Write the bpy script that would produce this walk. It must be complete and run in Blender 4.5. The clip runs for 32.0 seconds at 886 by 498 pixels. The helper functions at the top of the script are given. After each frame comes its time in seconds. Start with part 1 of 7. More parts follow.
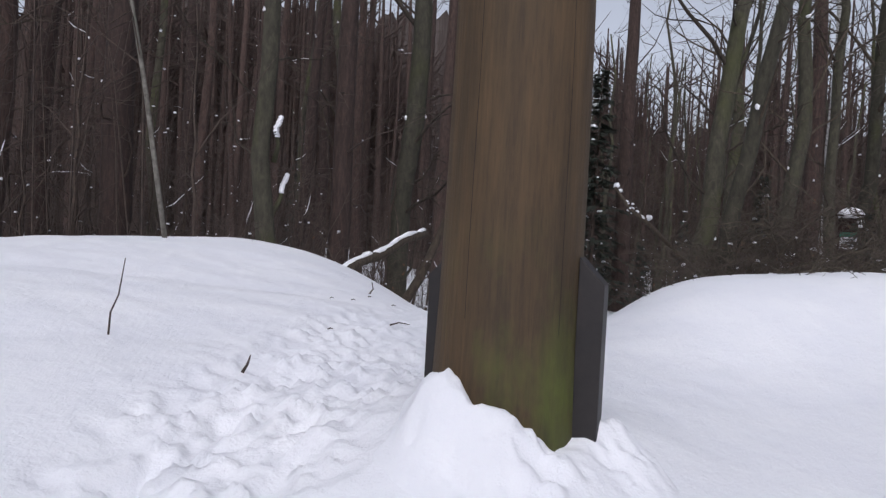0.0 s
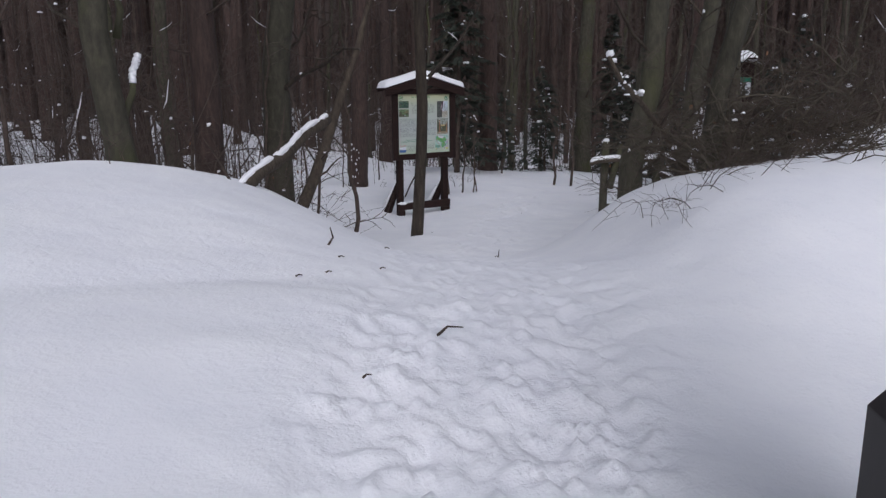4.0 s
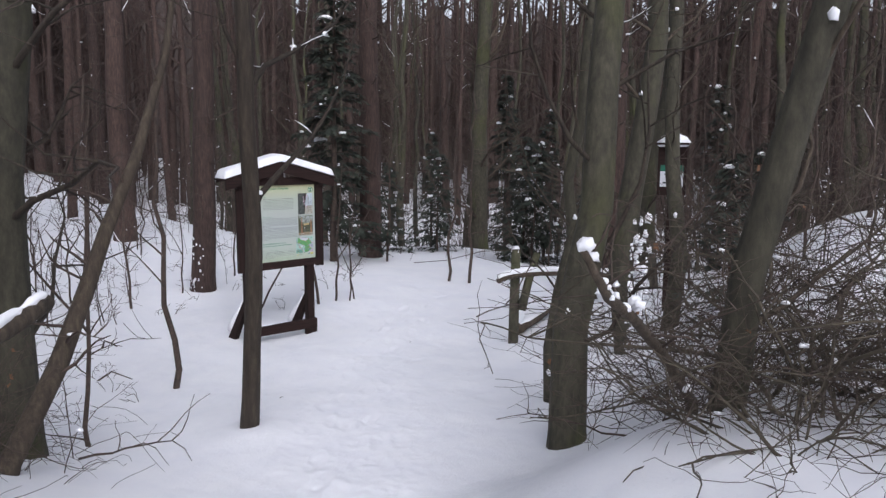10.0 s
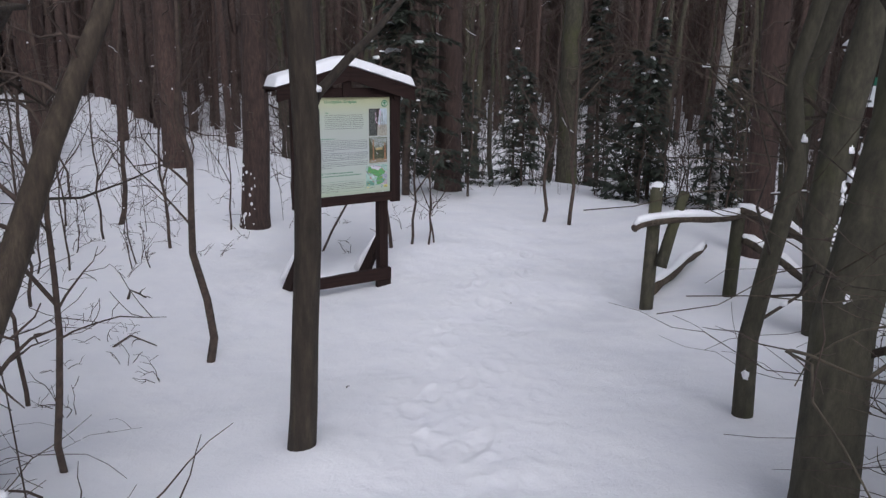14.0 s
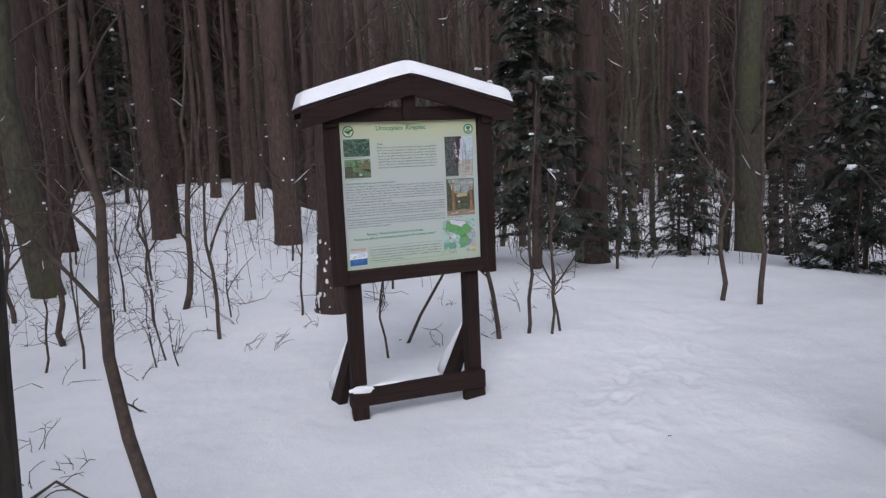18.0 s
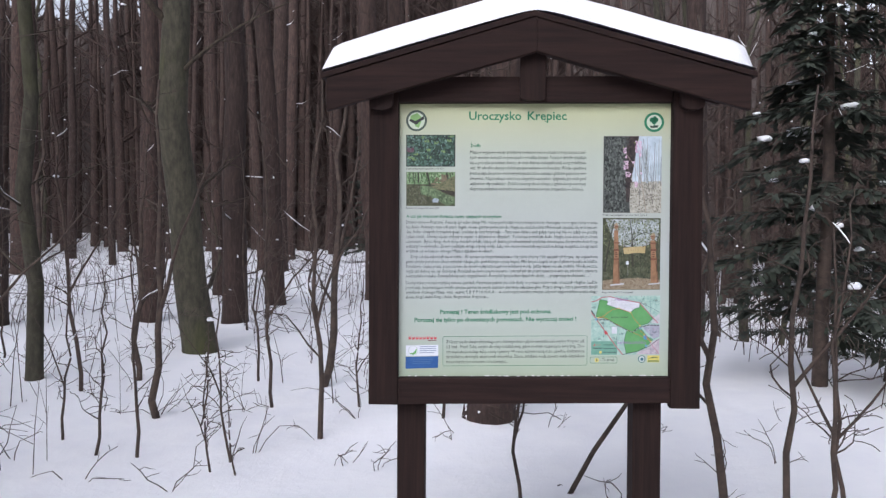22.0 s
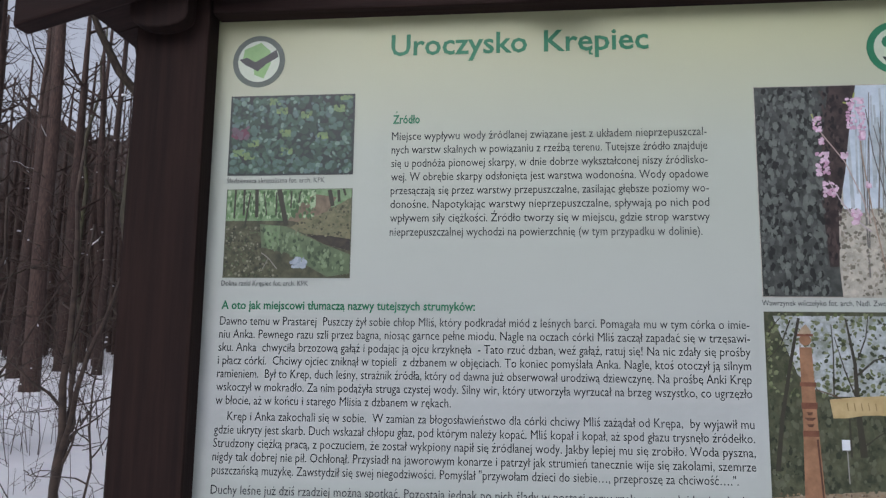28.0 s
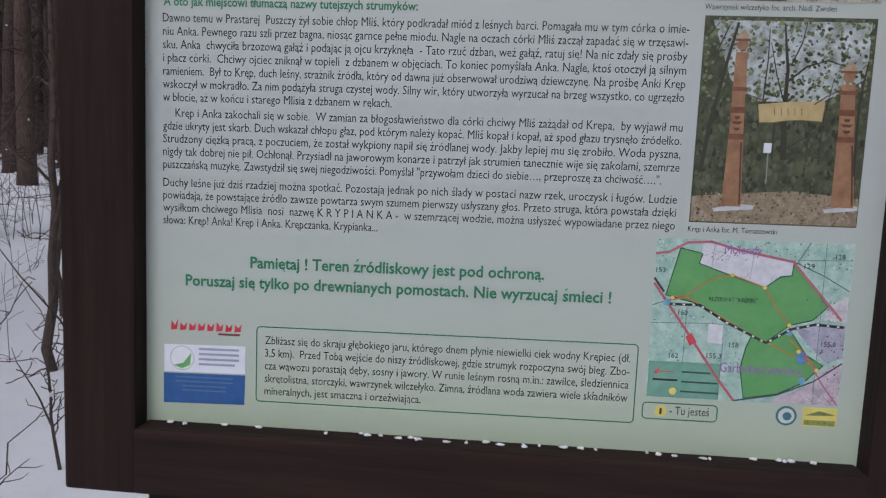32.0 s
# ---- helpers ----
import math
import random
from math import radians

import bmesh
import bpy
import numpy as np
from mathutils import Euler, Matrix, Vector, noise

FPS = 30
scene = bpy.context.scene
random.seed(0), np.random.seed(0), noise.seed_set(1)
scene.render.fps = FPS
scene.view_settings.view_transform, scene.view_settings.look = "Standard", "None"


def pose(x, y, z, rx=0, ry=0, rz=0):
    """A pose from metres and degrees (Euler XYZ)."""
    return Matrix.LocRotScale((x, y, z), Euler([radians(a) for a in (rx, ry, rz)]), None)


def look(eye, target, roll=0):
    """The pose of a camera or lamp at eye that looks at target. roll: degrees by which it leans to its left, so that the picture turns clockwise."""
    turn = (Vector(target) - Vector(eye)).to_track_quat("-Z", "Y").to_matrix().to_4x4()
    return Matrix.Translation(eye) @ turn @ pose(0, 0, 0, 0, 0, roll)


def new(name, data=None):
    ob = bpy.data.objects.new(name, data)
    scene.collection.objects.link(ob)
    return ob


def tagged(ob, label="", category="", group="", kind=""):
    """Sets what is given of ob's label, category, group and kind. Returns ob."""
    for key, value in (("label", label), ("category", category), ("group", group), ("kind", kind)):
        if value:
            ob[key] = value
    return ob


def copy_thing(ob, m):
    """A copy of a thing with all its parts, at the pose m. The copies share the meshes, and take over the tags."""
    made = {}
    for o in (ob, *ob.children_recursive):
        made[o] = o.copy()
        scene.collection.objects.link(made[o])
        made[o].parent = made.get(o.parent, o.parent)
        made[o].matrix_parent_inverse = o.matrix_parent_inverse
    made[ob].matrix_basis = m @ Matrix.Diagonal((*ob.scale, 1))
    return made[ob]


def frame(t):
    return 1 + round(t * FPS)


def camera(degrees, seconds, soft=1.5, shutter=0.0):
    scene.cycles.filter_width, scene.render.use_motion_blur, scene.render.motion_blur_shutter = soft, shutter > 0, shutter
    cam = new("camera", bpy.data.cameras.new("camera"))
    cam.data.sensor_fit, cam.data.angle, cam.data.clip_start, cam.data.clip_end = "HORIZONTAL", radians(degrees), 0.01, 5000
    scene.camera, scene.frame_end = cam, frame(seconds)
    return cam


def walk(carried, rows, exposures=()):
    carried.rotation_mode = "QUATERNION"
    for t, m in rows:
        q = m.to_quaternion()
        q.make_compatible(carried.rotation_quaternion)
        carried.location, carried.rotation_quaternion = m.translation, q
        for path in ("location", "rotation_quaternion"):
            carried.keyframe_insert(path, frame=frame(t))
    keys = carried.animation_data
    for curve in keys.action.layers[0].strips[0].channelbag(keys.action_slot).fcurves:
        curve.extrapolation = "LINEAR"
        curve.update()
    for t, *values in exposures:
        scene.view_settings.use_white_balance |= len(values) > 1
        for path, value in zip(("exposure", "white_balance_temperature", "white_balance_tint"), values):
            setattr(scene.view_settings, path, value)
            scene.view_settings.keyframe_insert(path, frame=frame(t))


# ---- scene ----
cam = camera(62.0, 32.0, 1.35)
PATH = [
    (0, (-5.38, -13.56, 1.731), (-4.895, -11.62, 1.709), 3.1),
    (0.5, (-5.532, -13.269, 1.751), (-5.039, -11.333, 1.649), -0.2),
    (1, (-5.591, -12.899, 1.766), (-5.019, -10.988, 1.62), 1.7),
    (1.5, (-5.685, -12.628, 1.801), (-5.252, -10.68, 1.663), 4.0),
    (2, (-5.732, -12.382, 1.828), (-5.065, -10.517, 1.552), 3.1),
    (2.5, (-5.729, -12.149, 1.888), (-5.086, -10.256, 1.851), -1.9),
    (3, (-5.776, -11.909, 1.907), (-5.233, -9.989, 1.776), -0.8),
    (3.5, (-5.785, -11.733, 1.99), (-4.958, -9.947, 1.638), -0.9),
    (5.5, (-5.436, -10.989, 2.246), (-4.425, -9.33, 1.77), -0.0),
    (6, (-5.262, -10.779, 2.307), (-4.14, -9.199, 1.814), -0.7),
    (6.5, (-5.199, -10.579, 2.376), (-4.066, -9.018, 1.849), 0.0),
    (7, (-5.105, -10.359, 2.467), (-3.889, -8.859, 1.946), -1.1),
    (7.5, (-4.926, -10.21, 2.5), (-3.607, -8.818, 1.931), -1.5),
    (8, (-4.841, -9.975, 2.626), (-3.616, -8.472, 2.137), 1.9),
    (8.5, (-4.696, -9.765, 2.704), (-3.503, -8.206, 2.321), -2.8),
    (9, (-4.452, -9.575, 2.701), (-3.247, -8.018, 2.349), -1.7),
    (9.5, (-4.196, -9.26, 2.637), (-2.99, -7.704, 2.283), 2.0),
    (10, (-3.997, -9.032, 2.653), (-2.824, -7.44, 2.353), 0.4),
    (10.5, (-3.77, -8.892, 2.618), (-2.738, -7.233, 2.19), 1.4),
    (11, (-3.684, -8.616, 2.559), (-2.742, -6.916, 2.085), 0.1),
    (11.5, (-3.572, -8.405, 2.529), (-2.67, -6.652, 2.19), 0.5),
    (12, (-3.396, -8.196, 2.488), (-2.543, -6.428, 2.103), 1.8),
    (12.5, (-3.399, -7.932, 2.39), (-2.49, -6.203, 1.957), -1.2),
    (13, (-3.281, -7.676, 2.335), (-2.343, -5.974, 1.86), 1.5),
    (13.5, (-3.256, -7.275, 2.357), (-2.289, -5.591, 1.879), 1.1),
    (15.5, (-2.46, -6.559, 2.111), (-1.301, -4.994, 1.659), 1.4),
    (16, (-2.344, -6.238, 2.06), (-1.284, -4.573, 1.734), -0.8),
    (16.5, (-2.186, -5.962, 2.058), (-1.165, -4.255, 1.854), -0.2),
    (17, (-1.952, -5.654, 1.981), (-1.215, -3.803, 1.803), -1.2),
    (17.5, (-1.706, -5.362, 1.874), (-1.041, -3.484, 1.694), -1.3),
    (18, (-1.47, -4.977, 1.786), (-0.836, -3.097, 1.528), -2.5),
    (18.5, (-1.267, -4.658, 1.714), (-0.699, -2.764, 1.412), -2.7),
    (19, (-1.088, -4.296, 1.679), (-0.564, -2.393, 1.354), -1.7),
    (19.5, (-0.942, -3.999, 1.648), (-0.486, -2.059, 1.479), -0.5),
    (20, (-0.767, -3.756, 1.621), (-0.422, -1.789, 1.514), 1.1),
    (20.5, (-0.67, -3.467, 1.613), (-0.391, -1.488, 1.543), 0.5),
    (21, (-0.535, -3.227, 1.593), (-0.327, -1.238, 1.551), 0.8),
    (21.5, (-0.33, -3.024, 1.547), (-0.291, -1.025, 1.5), 1.7),
    (22, (-0.229, -2.727, 1.54), (-0.305, -0.729, 1.498), 0.3),
    (22.5, (-0.119, -2.495, 1.517), (-0.272, -0.501, 1.507), 1.4),
    (23, (-0.065, -2.249, 1.505), (-0.315, -0.265, 1.525), 1.8),
    (23.5, (-0.077, -2.045, 1.526), (-0.316, -0.06, 1.572), -0.1),
    (24, (-0.047, -1.869, 1.511), (-0.232, 0.121, 1.588), -0.1),
    (24.5, (0.008, -1.685, 1.506), (-0.268, 0.294, 1.579), 2.2),
    (25, (-0.008, -1.474, 1.515), (-0.292, 0.504, 1.597), 1.1),
    (25.5, (-0.039, -1.308, 1.524), (-0.152, 0.684, 1.664), -1.4),
    (27.5, (-0.044, -1.006, 1.568), (-0.257, 0.943, 1.966), 1.4),
    (28, (-0.054, -0.986, 1.544), (-0.268, 0.983, 1.819), 0.8),
    (28.5, (-0.046, -0.974, 1.547), (-0.23, 1.014, 1.665), -0.0),
    (29, (-0.051, -0.968, 1.522), (-0.122, 1.031, 1.555), -0.6),
    (29.5, (-0.06, -0.974, 1.498), (-0.092, 1.026, 1.479), -0.8),
    (30, (-0.061, -0.985, 1.479), (-0.072, 1.013, 1.39), -1.7),
    (30.5, (-0.055, -0.975, 1.453), (-0.037, 1.021, 1.329), -1.3),
    (31, (-0.05, -0.962, 1.439), (0.0, 1.03, 1.269), -0.1),
    (31.5, (-0.017, -0.971, 1.422), (-0.1, 1.017, 1.22), 1.3),
    (32, (0.027, -0.998, 1.399), (-0.166, 0.979, 1.168), 2.4),
]
walk(cam, [(t, look(eye, target, roll)) for t, eye, target, roll in PATH], ((0.0, -0.1, 5950, 15), (1.0, -0.3, 5950, 15), (2.0, -0.36, 5950, 15), (3.5, -0.16, 5950, 15), (5.5, -1.0, 5900, 15), (7.7, -0.84, 5900, 15), (8.7, -0.12, 5950, 15), (11.0, 0.4, 5950, 15), (13.0, 0.22, 5950, 15), (16.0, -0.12, 5950, 15), (17.0, -0.1, 5950, 15), (18.0, 0.1, 5900, 15), (19.0, -0.05, 5900, 15), (21.0, 0.4, 5950, 15), (23.0, 0.6, 5950, 16), (25.0, 0.36, 5950, 16), (27.5, 0.12, 5950, 16), (32.0, -0.1, 5950, 16)))

# ---- world and sun ----
world = bpy.data.worlds.new("overcast_world")
scene.world = world
world.use_nodes = True
wn = world.node_tree.nodes
wl = world.node_tree.links
sky = wn.new("ShaderNodeTexSky")
sky.sky_type = "NISHITA"
sky.sun_disc = False
sky.sun_elevation, sky.sun_rotation = radians(38), radians(200)
sky.air_density, sky.dust_density = 1.0, 4.0
grey = wn.new("ShaderNodeHueSaturation")
grey.inputs["Saturation"].default_value = 0.24
wl.new(sky.outputs[0], grey.inputs["Color"])
wl.new(grey.outputs[0], wn["Background"].inputs["Color"])
wn["Background"].inputs["Strength"].default_value = 0.15

sun = new("sun", bpy.data.lights.new("sun", "SUN"))
sun.data.energy, sun.data.angle, sun.data.color = 0.5, radians(40), (1.0, 0.98, 0.96)
sun.matrix_world = look((0, 0, 30), (Vector((0, 0, 30)) - Vector((math.sin(radians(200)) * math.cos(radians(38)), math.cos(radians(200)) * math.cos(radians(38)), math.sin(radians(38))))))


# ---- materials ----
def material(name, rough=0.8, metal=0.0):
    """A node material; returns it with its nodes, links and shader."""
    m = bpy.data.materials.new(name)
    m.use_nodes = True
    n, l = m.node_tree.nodes, m.node_tree.links
    s = n["Principled BSDF"]
    s.inputs["Roughness"].default_value, s.inputs["Metallic"].default_value = rough, metal
    return m, n, l, s


def grain(n, l, scale, stretch=(1, 1, 1), detail=5.0, rough=0.6, space="Object"):
    """A noise over the object, stretched along its axes."""
    c, mp, t = n.new("ShaderNodeTexCoord"), n.new("ShaderNodeMapping"), n.new("ShaderNodeTexNoise")
    mp.inputs["Scale"].default_value = stretch
    t.inputs["Scale"].default_value, t.inputs["Detail"].default_value, t.inputs["Roughness"].default_value = scale, detail, rough
    l.new(c.outputs[space], mp.inputs[0])
    l.new(mp.outputs[0], t.inputs["Vector"])
    return t.outputs["Fac"]


def ramp(n, l, fac, *stops):
    r = n.new("ShaderNodeValToRGB")
    e = r.color_ramp.elements
    while len(e) < len(stops):
        e.new(0.5)
    for k, (at, col) in zip(e, stops):
        k.position, k.color = at, (*col, 1)
    l.new(fac, r.inputs[0])
    return r.outputs[0]


def mixed(n, l, fac, a, b):
    x = n.new("ShaderNodeMix")
    x.data_type = "RGBA"
    for sock, v in ((x.inputs[0], fac), (x.inputs[6], a), (x.inputs[7], b)):
        if hasattr(v, "default_value"):
            l.new(v, sock)
        elif isinstance(v, (int, float)):
            sock.default_value = v
        else:
            sock.default_value = (*v, 1)
    return x.outputs[2]


def bump(n, l, s, height, strength, distance):
    b = n.new("ShaderNodeBump")
    b.inputs["Strength"].default_value, b.inputs["Distance"].default_value = strength, distance
    l.new(height, b.inputs["Height"])
    l.new(b.outputs[0], s.inputs["Normal"])


def bark(name, dark, mid, light, moss, moss_at, stretch=(6, 6, 1.2), relief=0.02):
    """Furrowed bark with patches of algae and moss, each tree a little different."""
    m, n, l, s = material(name, 0.92)
    f = grain(n, l, 5.0, stretch, 8, 0.7)
    col = ramp(n, l, f, (0.3, dark), (0.52, mid), (0.72, light))
    g = grain(n, l, 1.3, (1, 1, 0.5), 4, 0.6)
    patch = ramp(n, l, g, (moss_at, (0, 0, 0)), (moss_at + 0.16, (1, 1, 1)))
    col = mixed(n, l, patch, col, mixed(n, l, f, tuple(c * 0.5 for c in moss), moss))
    info, v = n.new("ShaderNodeObjectInfo"), n.new("ShaderNodeHueSaturation")
    mr = n.new("ShaderNodeMapRange")
    mr.inputs[3].default_value, mr.inputs[4].default_value = 0.7, 1.3
    l.new(info.outputs["Random"], mr.inputs[0])
    l.new(mr.outputs[0], v.inputs["Value"])
    l.new(col, v.inputs["Color"])
    l.new(v.outputs[0], s.inputs["Base Color"])
    bump(n, l, s, f, 0.9, relief)
    return m


def timber(name, a, b, rough=0.6, axis=2):
    """Sawn and stained timber, with the grain along one axis."""
    m, n, l, s = material(name, rough)
    st = [22.0, 22.0, 22.0]
    st[axis] = 0.9
    f = grain(n, l, 3.0, st, 6, 0.65)
    g = grain(n, l, 4.0, (1, 1, 1), 3, 0.5)
    col = mixed(n, l, g, ramp(n, l, f, (0.35, a), (0.65, b)), ramp(n, l, f, (0.3, tuple(c * 0.75 for c in a)), (0.7, tuple(c * 0.9 for c in b))))
    l.new(col, s.inputs["Base Color"])
    s.inputs["Specular IOR Level"].default_value = 0.25
    bump(n, l, s, f, 0.35, 0.004)
    return m


def speckled(name, a, b, scale, rough=0.85, depth=0.0):
    m, n, l, s = material(name, rough)
    f = grain(n, l, scale, (1, 1, 1), 5, 0.65)
    l.new(ramp(n, l, f, (0.35, a), (0.65, b)), s.inputs["Base Color"])
    if depth:
        bump(n, l, s, f, 0.6, depth)
    return m


def snow_material(name):
    m, n, l, s = material(name, 0.75)
    a = grain(n, l, 2.2, (1, 1, 1), 6, 0.62)
    b = grain(n, l, 55.0, (1, 1, 1), 4, 0.7)
    l.new(ramp(n, l, a, (0.3, (0.83, 0.835, 0.865)), (0.7, (0.89, 0.89, 0.9))), s.inputs["Base Color"])
    add = n.new("ShaderNodeMath")
    add.operation = "MULTIPLY_ADD"
    add.inputs[1].default_value = 0.16
    l.new(b, add.inputs[0])
    l.new(a, add.inputs[2])
    bump(n, l, s, add.outputs[0], 0.55, 0.05)
    s.inputs["Specular IOR Level"].default_value = 0.25
    return m


SNOW = snow_material("snow")
BARK_DARK = bark("dark_wet_bark", (0.013, 0.01, 0.007), (0.03, 0.022, 0.015), (0.055, 0.043, 0.028), (0.05, 0.05, 0.03), 0.62)
BARK_PINE = bark("pine_bark", (0.022, 0.014, 0.011), (0.058, 0.036, 0.029), (0.105, 0.064, 0.05), (0.085, 0.078, 0.05), 0.66)
BARK_GREY = bark("grey_bark", (0.0252, 0.023, 0.0158), (0.054, 0.049, 0.0324), (0.0864, 0.0778, 0.054), (0.0756, 0.0792, 0.0288), 0.5, (4, 4, 1.5), 0.01)
BARK_TWIG = speckled("twig_bark", (0.036, 0.0255, 0.02), (0.084, 0.058, 0.044), 14)
BARK_DEAD = bark("dead_bark", (0.024, 0.0176, 0.0128), (0.056, 0.0416, 0.0288), (0.104, 0.084, 0.056), (0.096, 0.096, 0.064), 0.6)
BARK_BRUSH = speckled("brushwood_bark", (0.045, 0.033, 0.026), (0.1, 0.075, 0.06), 10)
BARK_THICKET = speckled("thicket_bark", (0.038, 0.03, 0.02), (0.1, 0.082, 0.055), 12)
NEEDLES = speckled("spruce_needles", (0.016, 0.023, 0.016), (0.05, 0.06, 0.042), 9)
BIRCH = bark("birch_bark", (0.06, 0.055, 0.05), (0.42, 0.41, 0.39), (0.6, 0.59, 0.57), (0.05, 0.045, 0.04), 0.6, (2, 2, 5), 0.006)
STAIN = timber("dark_stained_timber", (0.0125, 0.0062, 0.0052), (0.027, 0.0135, 0.0105), 0.85, 2)
STAIN_X = timber("dark_stained_timber_lengthwise", (0.014, 0.0068, 0.0058), (0.03, 0.0148, 0.0118), 0.85, 0)
LEAF = speckled("dead_leaf", (0.09, 0.045, 0.02), (0.2, 0.1, 0.05), 30)
TIN = speckled("dark_steel", (0.014, 0.0119, 0.0119), (0.0245, 0.0196, 0.0189), 8, 0.6, 0.002)


# ---- geometry helpers ----
class Build:
    """Vertices and faces that are gathered and then linked as one mesh."""

    def __init__(self):
        self.v, self.f = [], []

    def tube(self, pts, radii, sides=6, cap=True):
        base = len(self.v)
        side = None
        for k, p in enumerate(pts):
            p = Vector(p)
            d = (Vector(pts[min(k + 1, len(pts) - 1)]) - Vector(pts[max(k - 1, 0)])).normalized()
            if side is None:
                side = d.orthogonal().normalized()
            side = (side - d * side.dot(d)).normalized()
            up = d.cross(side)
            for j in range(sides):
                a = 2 * math.pi * j / sides
                self.v.append(p + (side * math.cos(a) + up * math.sin(a)) * radii[k])
        for k in range(len(pts) - 1):
            for j in range(sides):
                a, b = base + k * sides + j, base + k * sides + (j + 1) % sides
                self.f.append((a, b, b + sides, a + sides))
        if cap:
            self.f.append(tuple(base + j for j in reversed(range(sides))))
            self.f.append(tuple(base + (len(pts) - 1) * sides + j for j in range(sides)))

    def box(self, x0, x1, y0, y1, z0, z1):
        b = len(self.v)
        self.v += [Vector((x, y, z)) for z in (z0, z1) for y in (y0, y1) for x in (x0, x1)]
        self.f += [tuple(b + i for i in q) for q in ((0, 2, 3, 1), (4, 5, 7, 6), (0, 1, 5, 4), (2, 6, 7, 3), (0, 4, 6, 2), (1, 3, 7, 5))]

    def slab(self, outline, y0, y1):
        """An outline in the xz plane, drawn out from y0 to y1."""
        b, n = len(self.v), len(outline)
        self.v += [Vector((x, y, z)) for y in (y0, y1) for x, z in outline]
        self.f.append(tuple(b + i for i in range(n)))
        self.f.append(tuple(b + n + i for i in reversed(range(n))))
        self.f += [(b + i, b + n + i, b + n + (i + 1) % n, b + (i + 1) % n) for i in range(n)]

    def blob(self, c, r, seed=0, rings=4, sides=7, jit=0.2):
        """An uneven lump, flat below."""
        rnd = random.Random(seed)
        b = len(self.v)
        c = Vector(c)
        for k in range(rings):
            a = -0.5 + (math.pi / 2 + 0.5) * k / rings
            for j in range(sides):
                t = 2 * math.pi * j / sides
                q = 1 - jit + 2 * jit * rnd.random()
                self.v.append(c + Vector((r[0] * math.cos(a) * math.cos(t) * q, r[1] * math.cos(a) * math.sin(t) * q, r[2] * math.sin(a) * q)))
        self.v.append(c + Vector((0, 0, r[2])))
        for k in range(rings - 1):
            for j in range(sides):
                a0, a1 = b + k * sides + j, b + k * sides + (j + 1) % sides
                self.f.append((a0, a1, a1 + sides, a0 + sides))
        top = b + (rings - 1) * sides
        self.f += [(top + j, top + (j + 1) % sides, b + rings * sides) for j in range(sides)]
        self.f.append(tuple(b + j for j in reversed(range(sides))))

    def mesh(self, name, mat, smooth=False):
        me = bpy.data.meshes.new(name)
        me.from_pydata([tuple(p) for p in self.v], [], self.f)
        me.materials.append(mat)
        if smooth:
            me.polygons.foreach_set("use_smooth", [True] * len(me.polygons))
        me.update()
        return me


def part(name, made, mat, parent, label="", smooth=False, bevel=0.0, kind=""):
    """Links what was built as one mesh under a thing or a part."""
    ob = new(name, made.mesh(name, mat, smooth))
    if bevel:
        bm = bmesh.new()
        bm.from_mesh(ob.data)
        sharp = [e for e in bm.edges if len(e.link_faces) == 2 and e.calc_face_angle() > 0.4]
        bmesh.ops.bevel(bm, geom=sharp, offset=bevel, segments=2, affect="EDGES", profile=0.6)
        bm.to_mesh(ob.data)
        bm.free()
    ob.parent = parent
    if label:
        ob["label"] = label
    if kind:
        ob["kind"] = kind
    return ob


def thing(name, m, label, category, group="", kind=""):
    """An Empty at the base of a thing, for its parts."""
    ob = new(name)
    ob.empty_display_size = 0.1
    ob.matrix_world = m
    return tagged(ob, label, category, group, kind)


# ---- ground ----
HY = (-60, -18, -15.5, -13.6, -12.2, -11, -9.8, -8.6, -7.2, -6, -4.8, -3.6, -2, 0, 4, 9, 20, 45, 90)
HZ = (0.2, 0.2, 0.26, 0.42, 0.72, 1.0, 1.14, 1.1, 0.76, 0.48, 0.38, 0.27, 0.05, 0.0, 0.06, 0.2, 0.5, 1.2, 2.2)


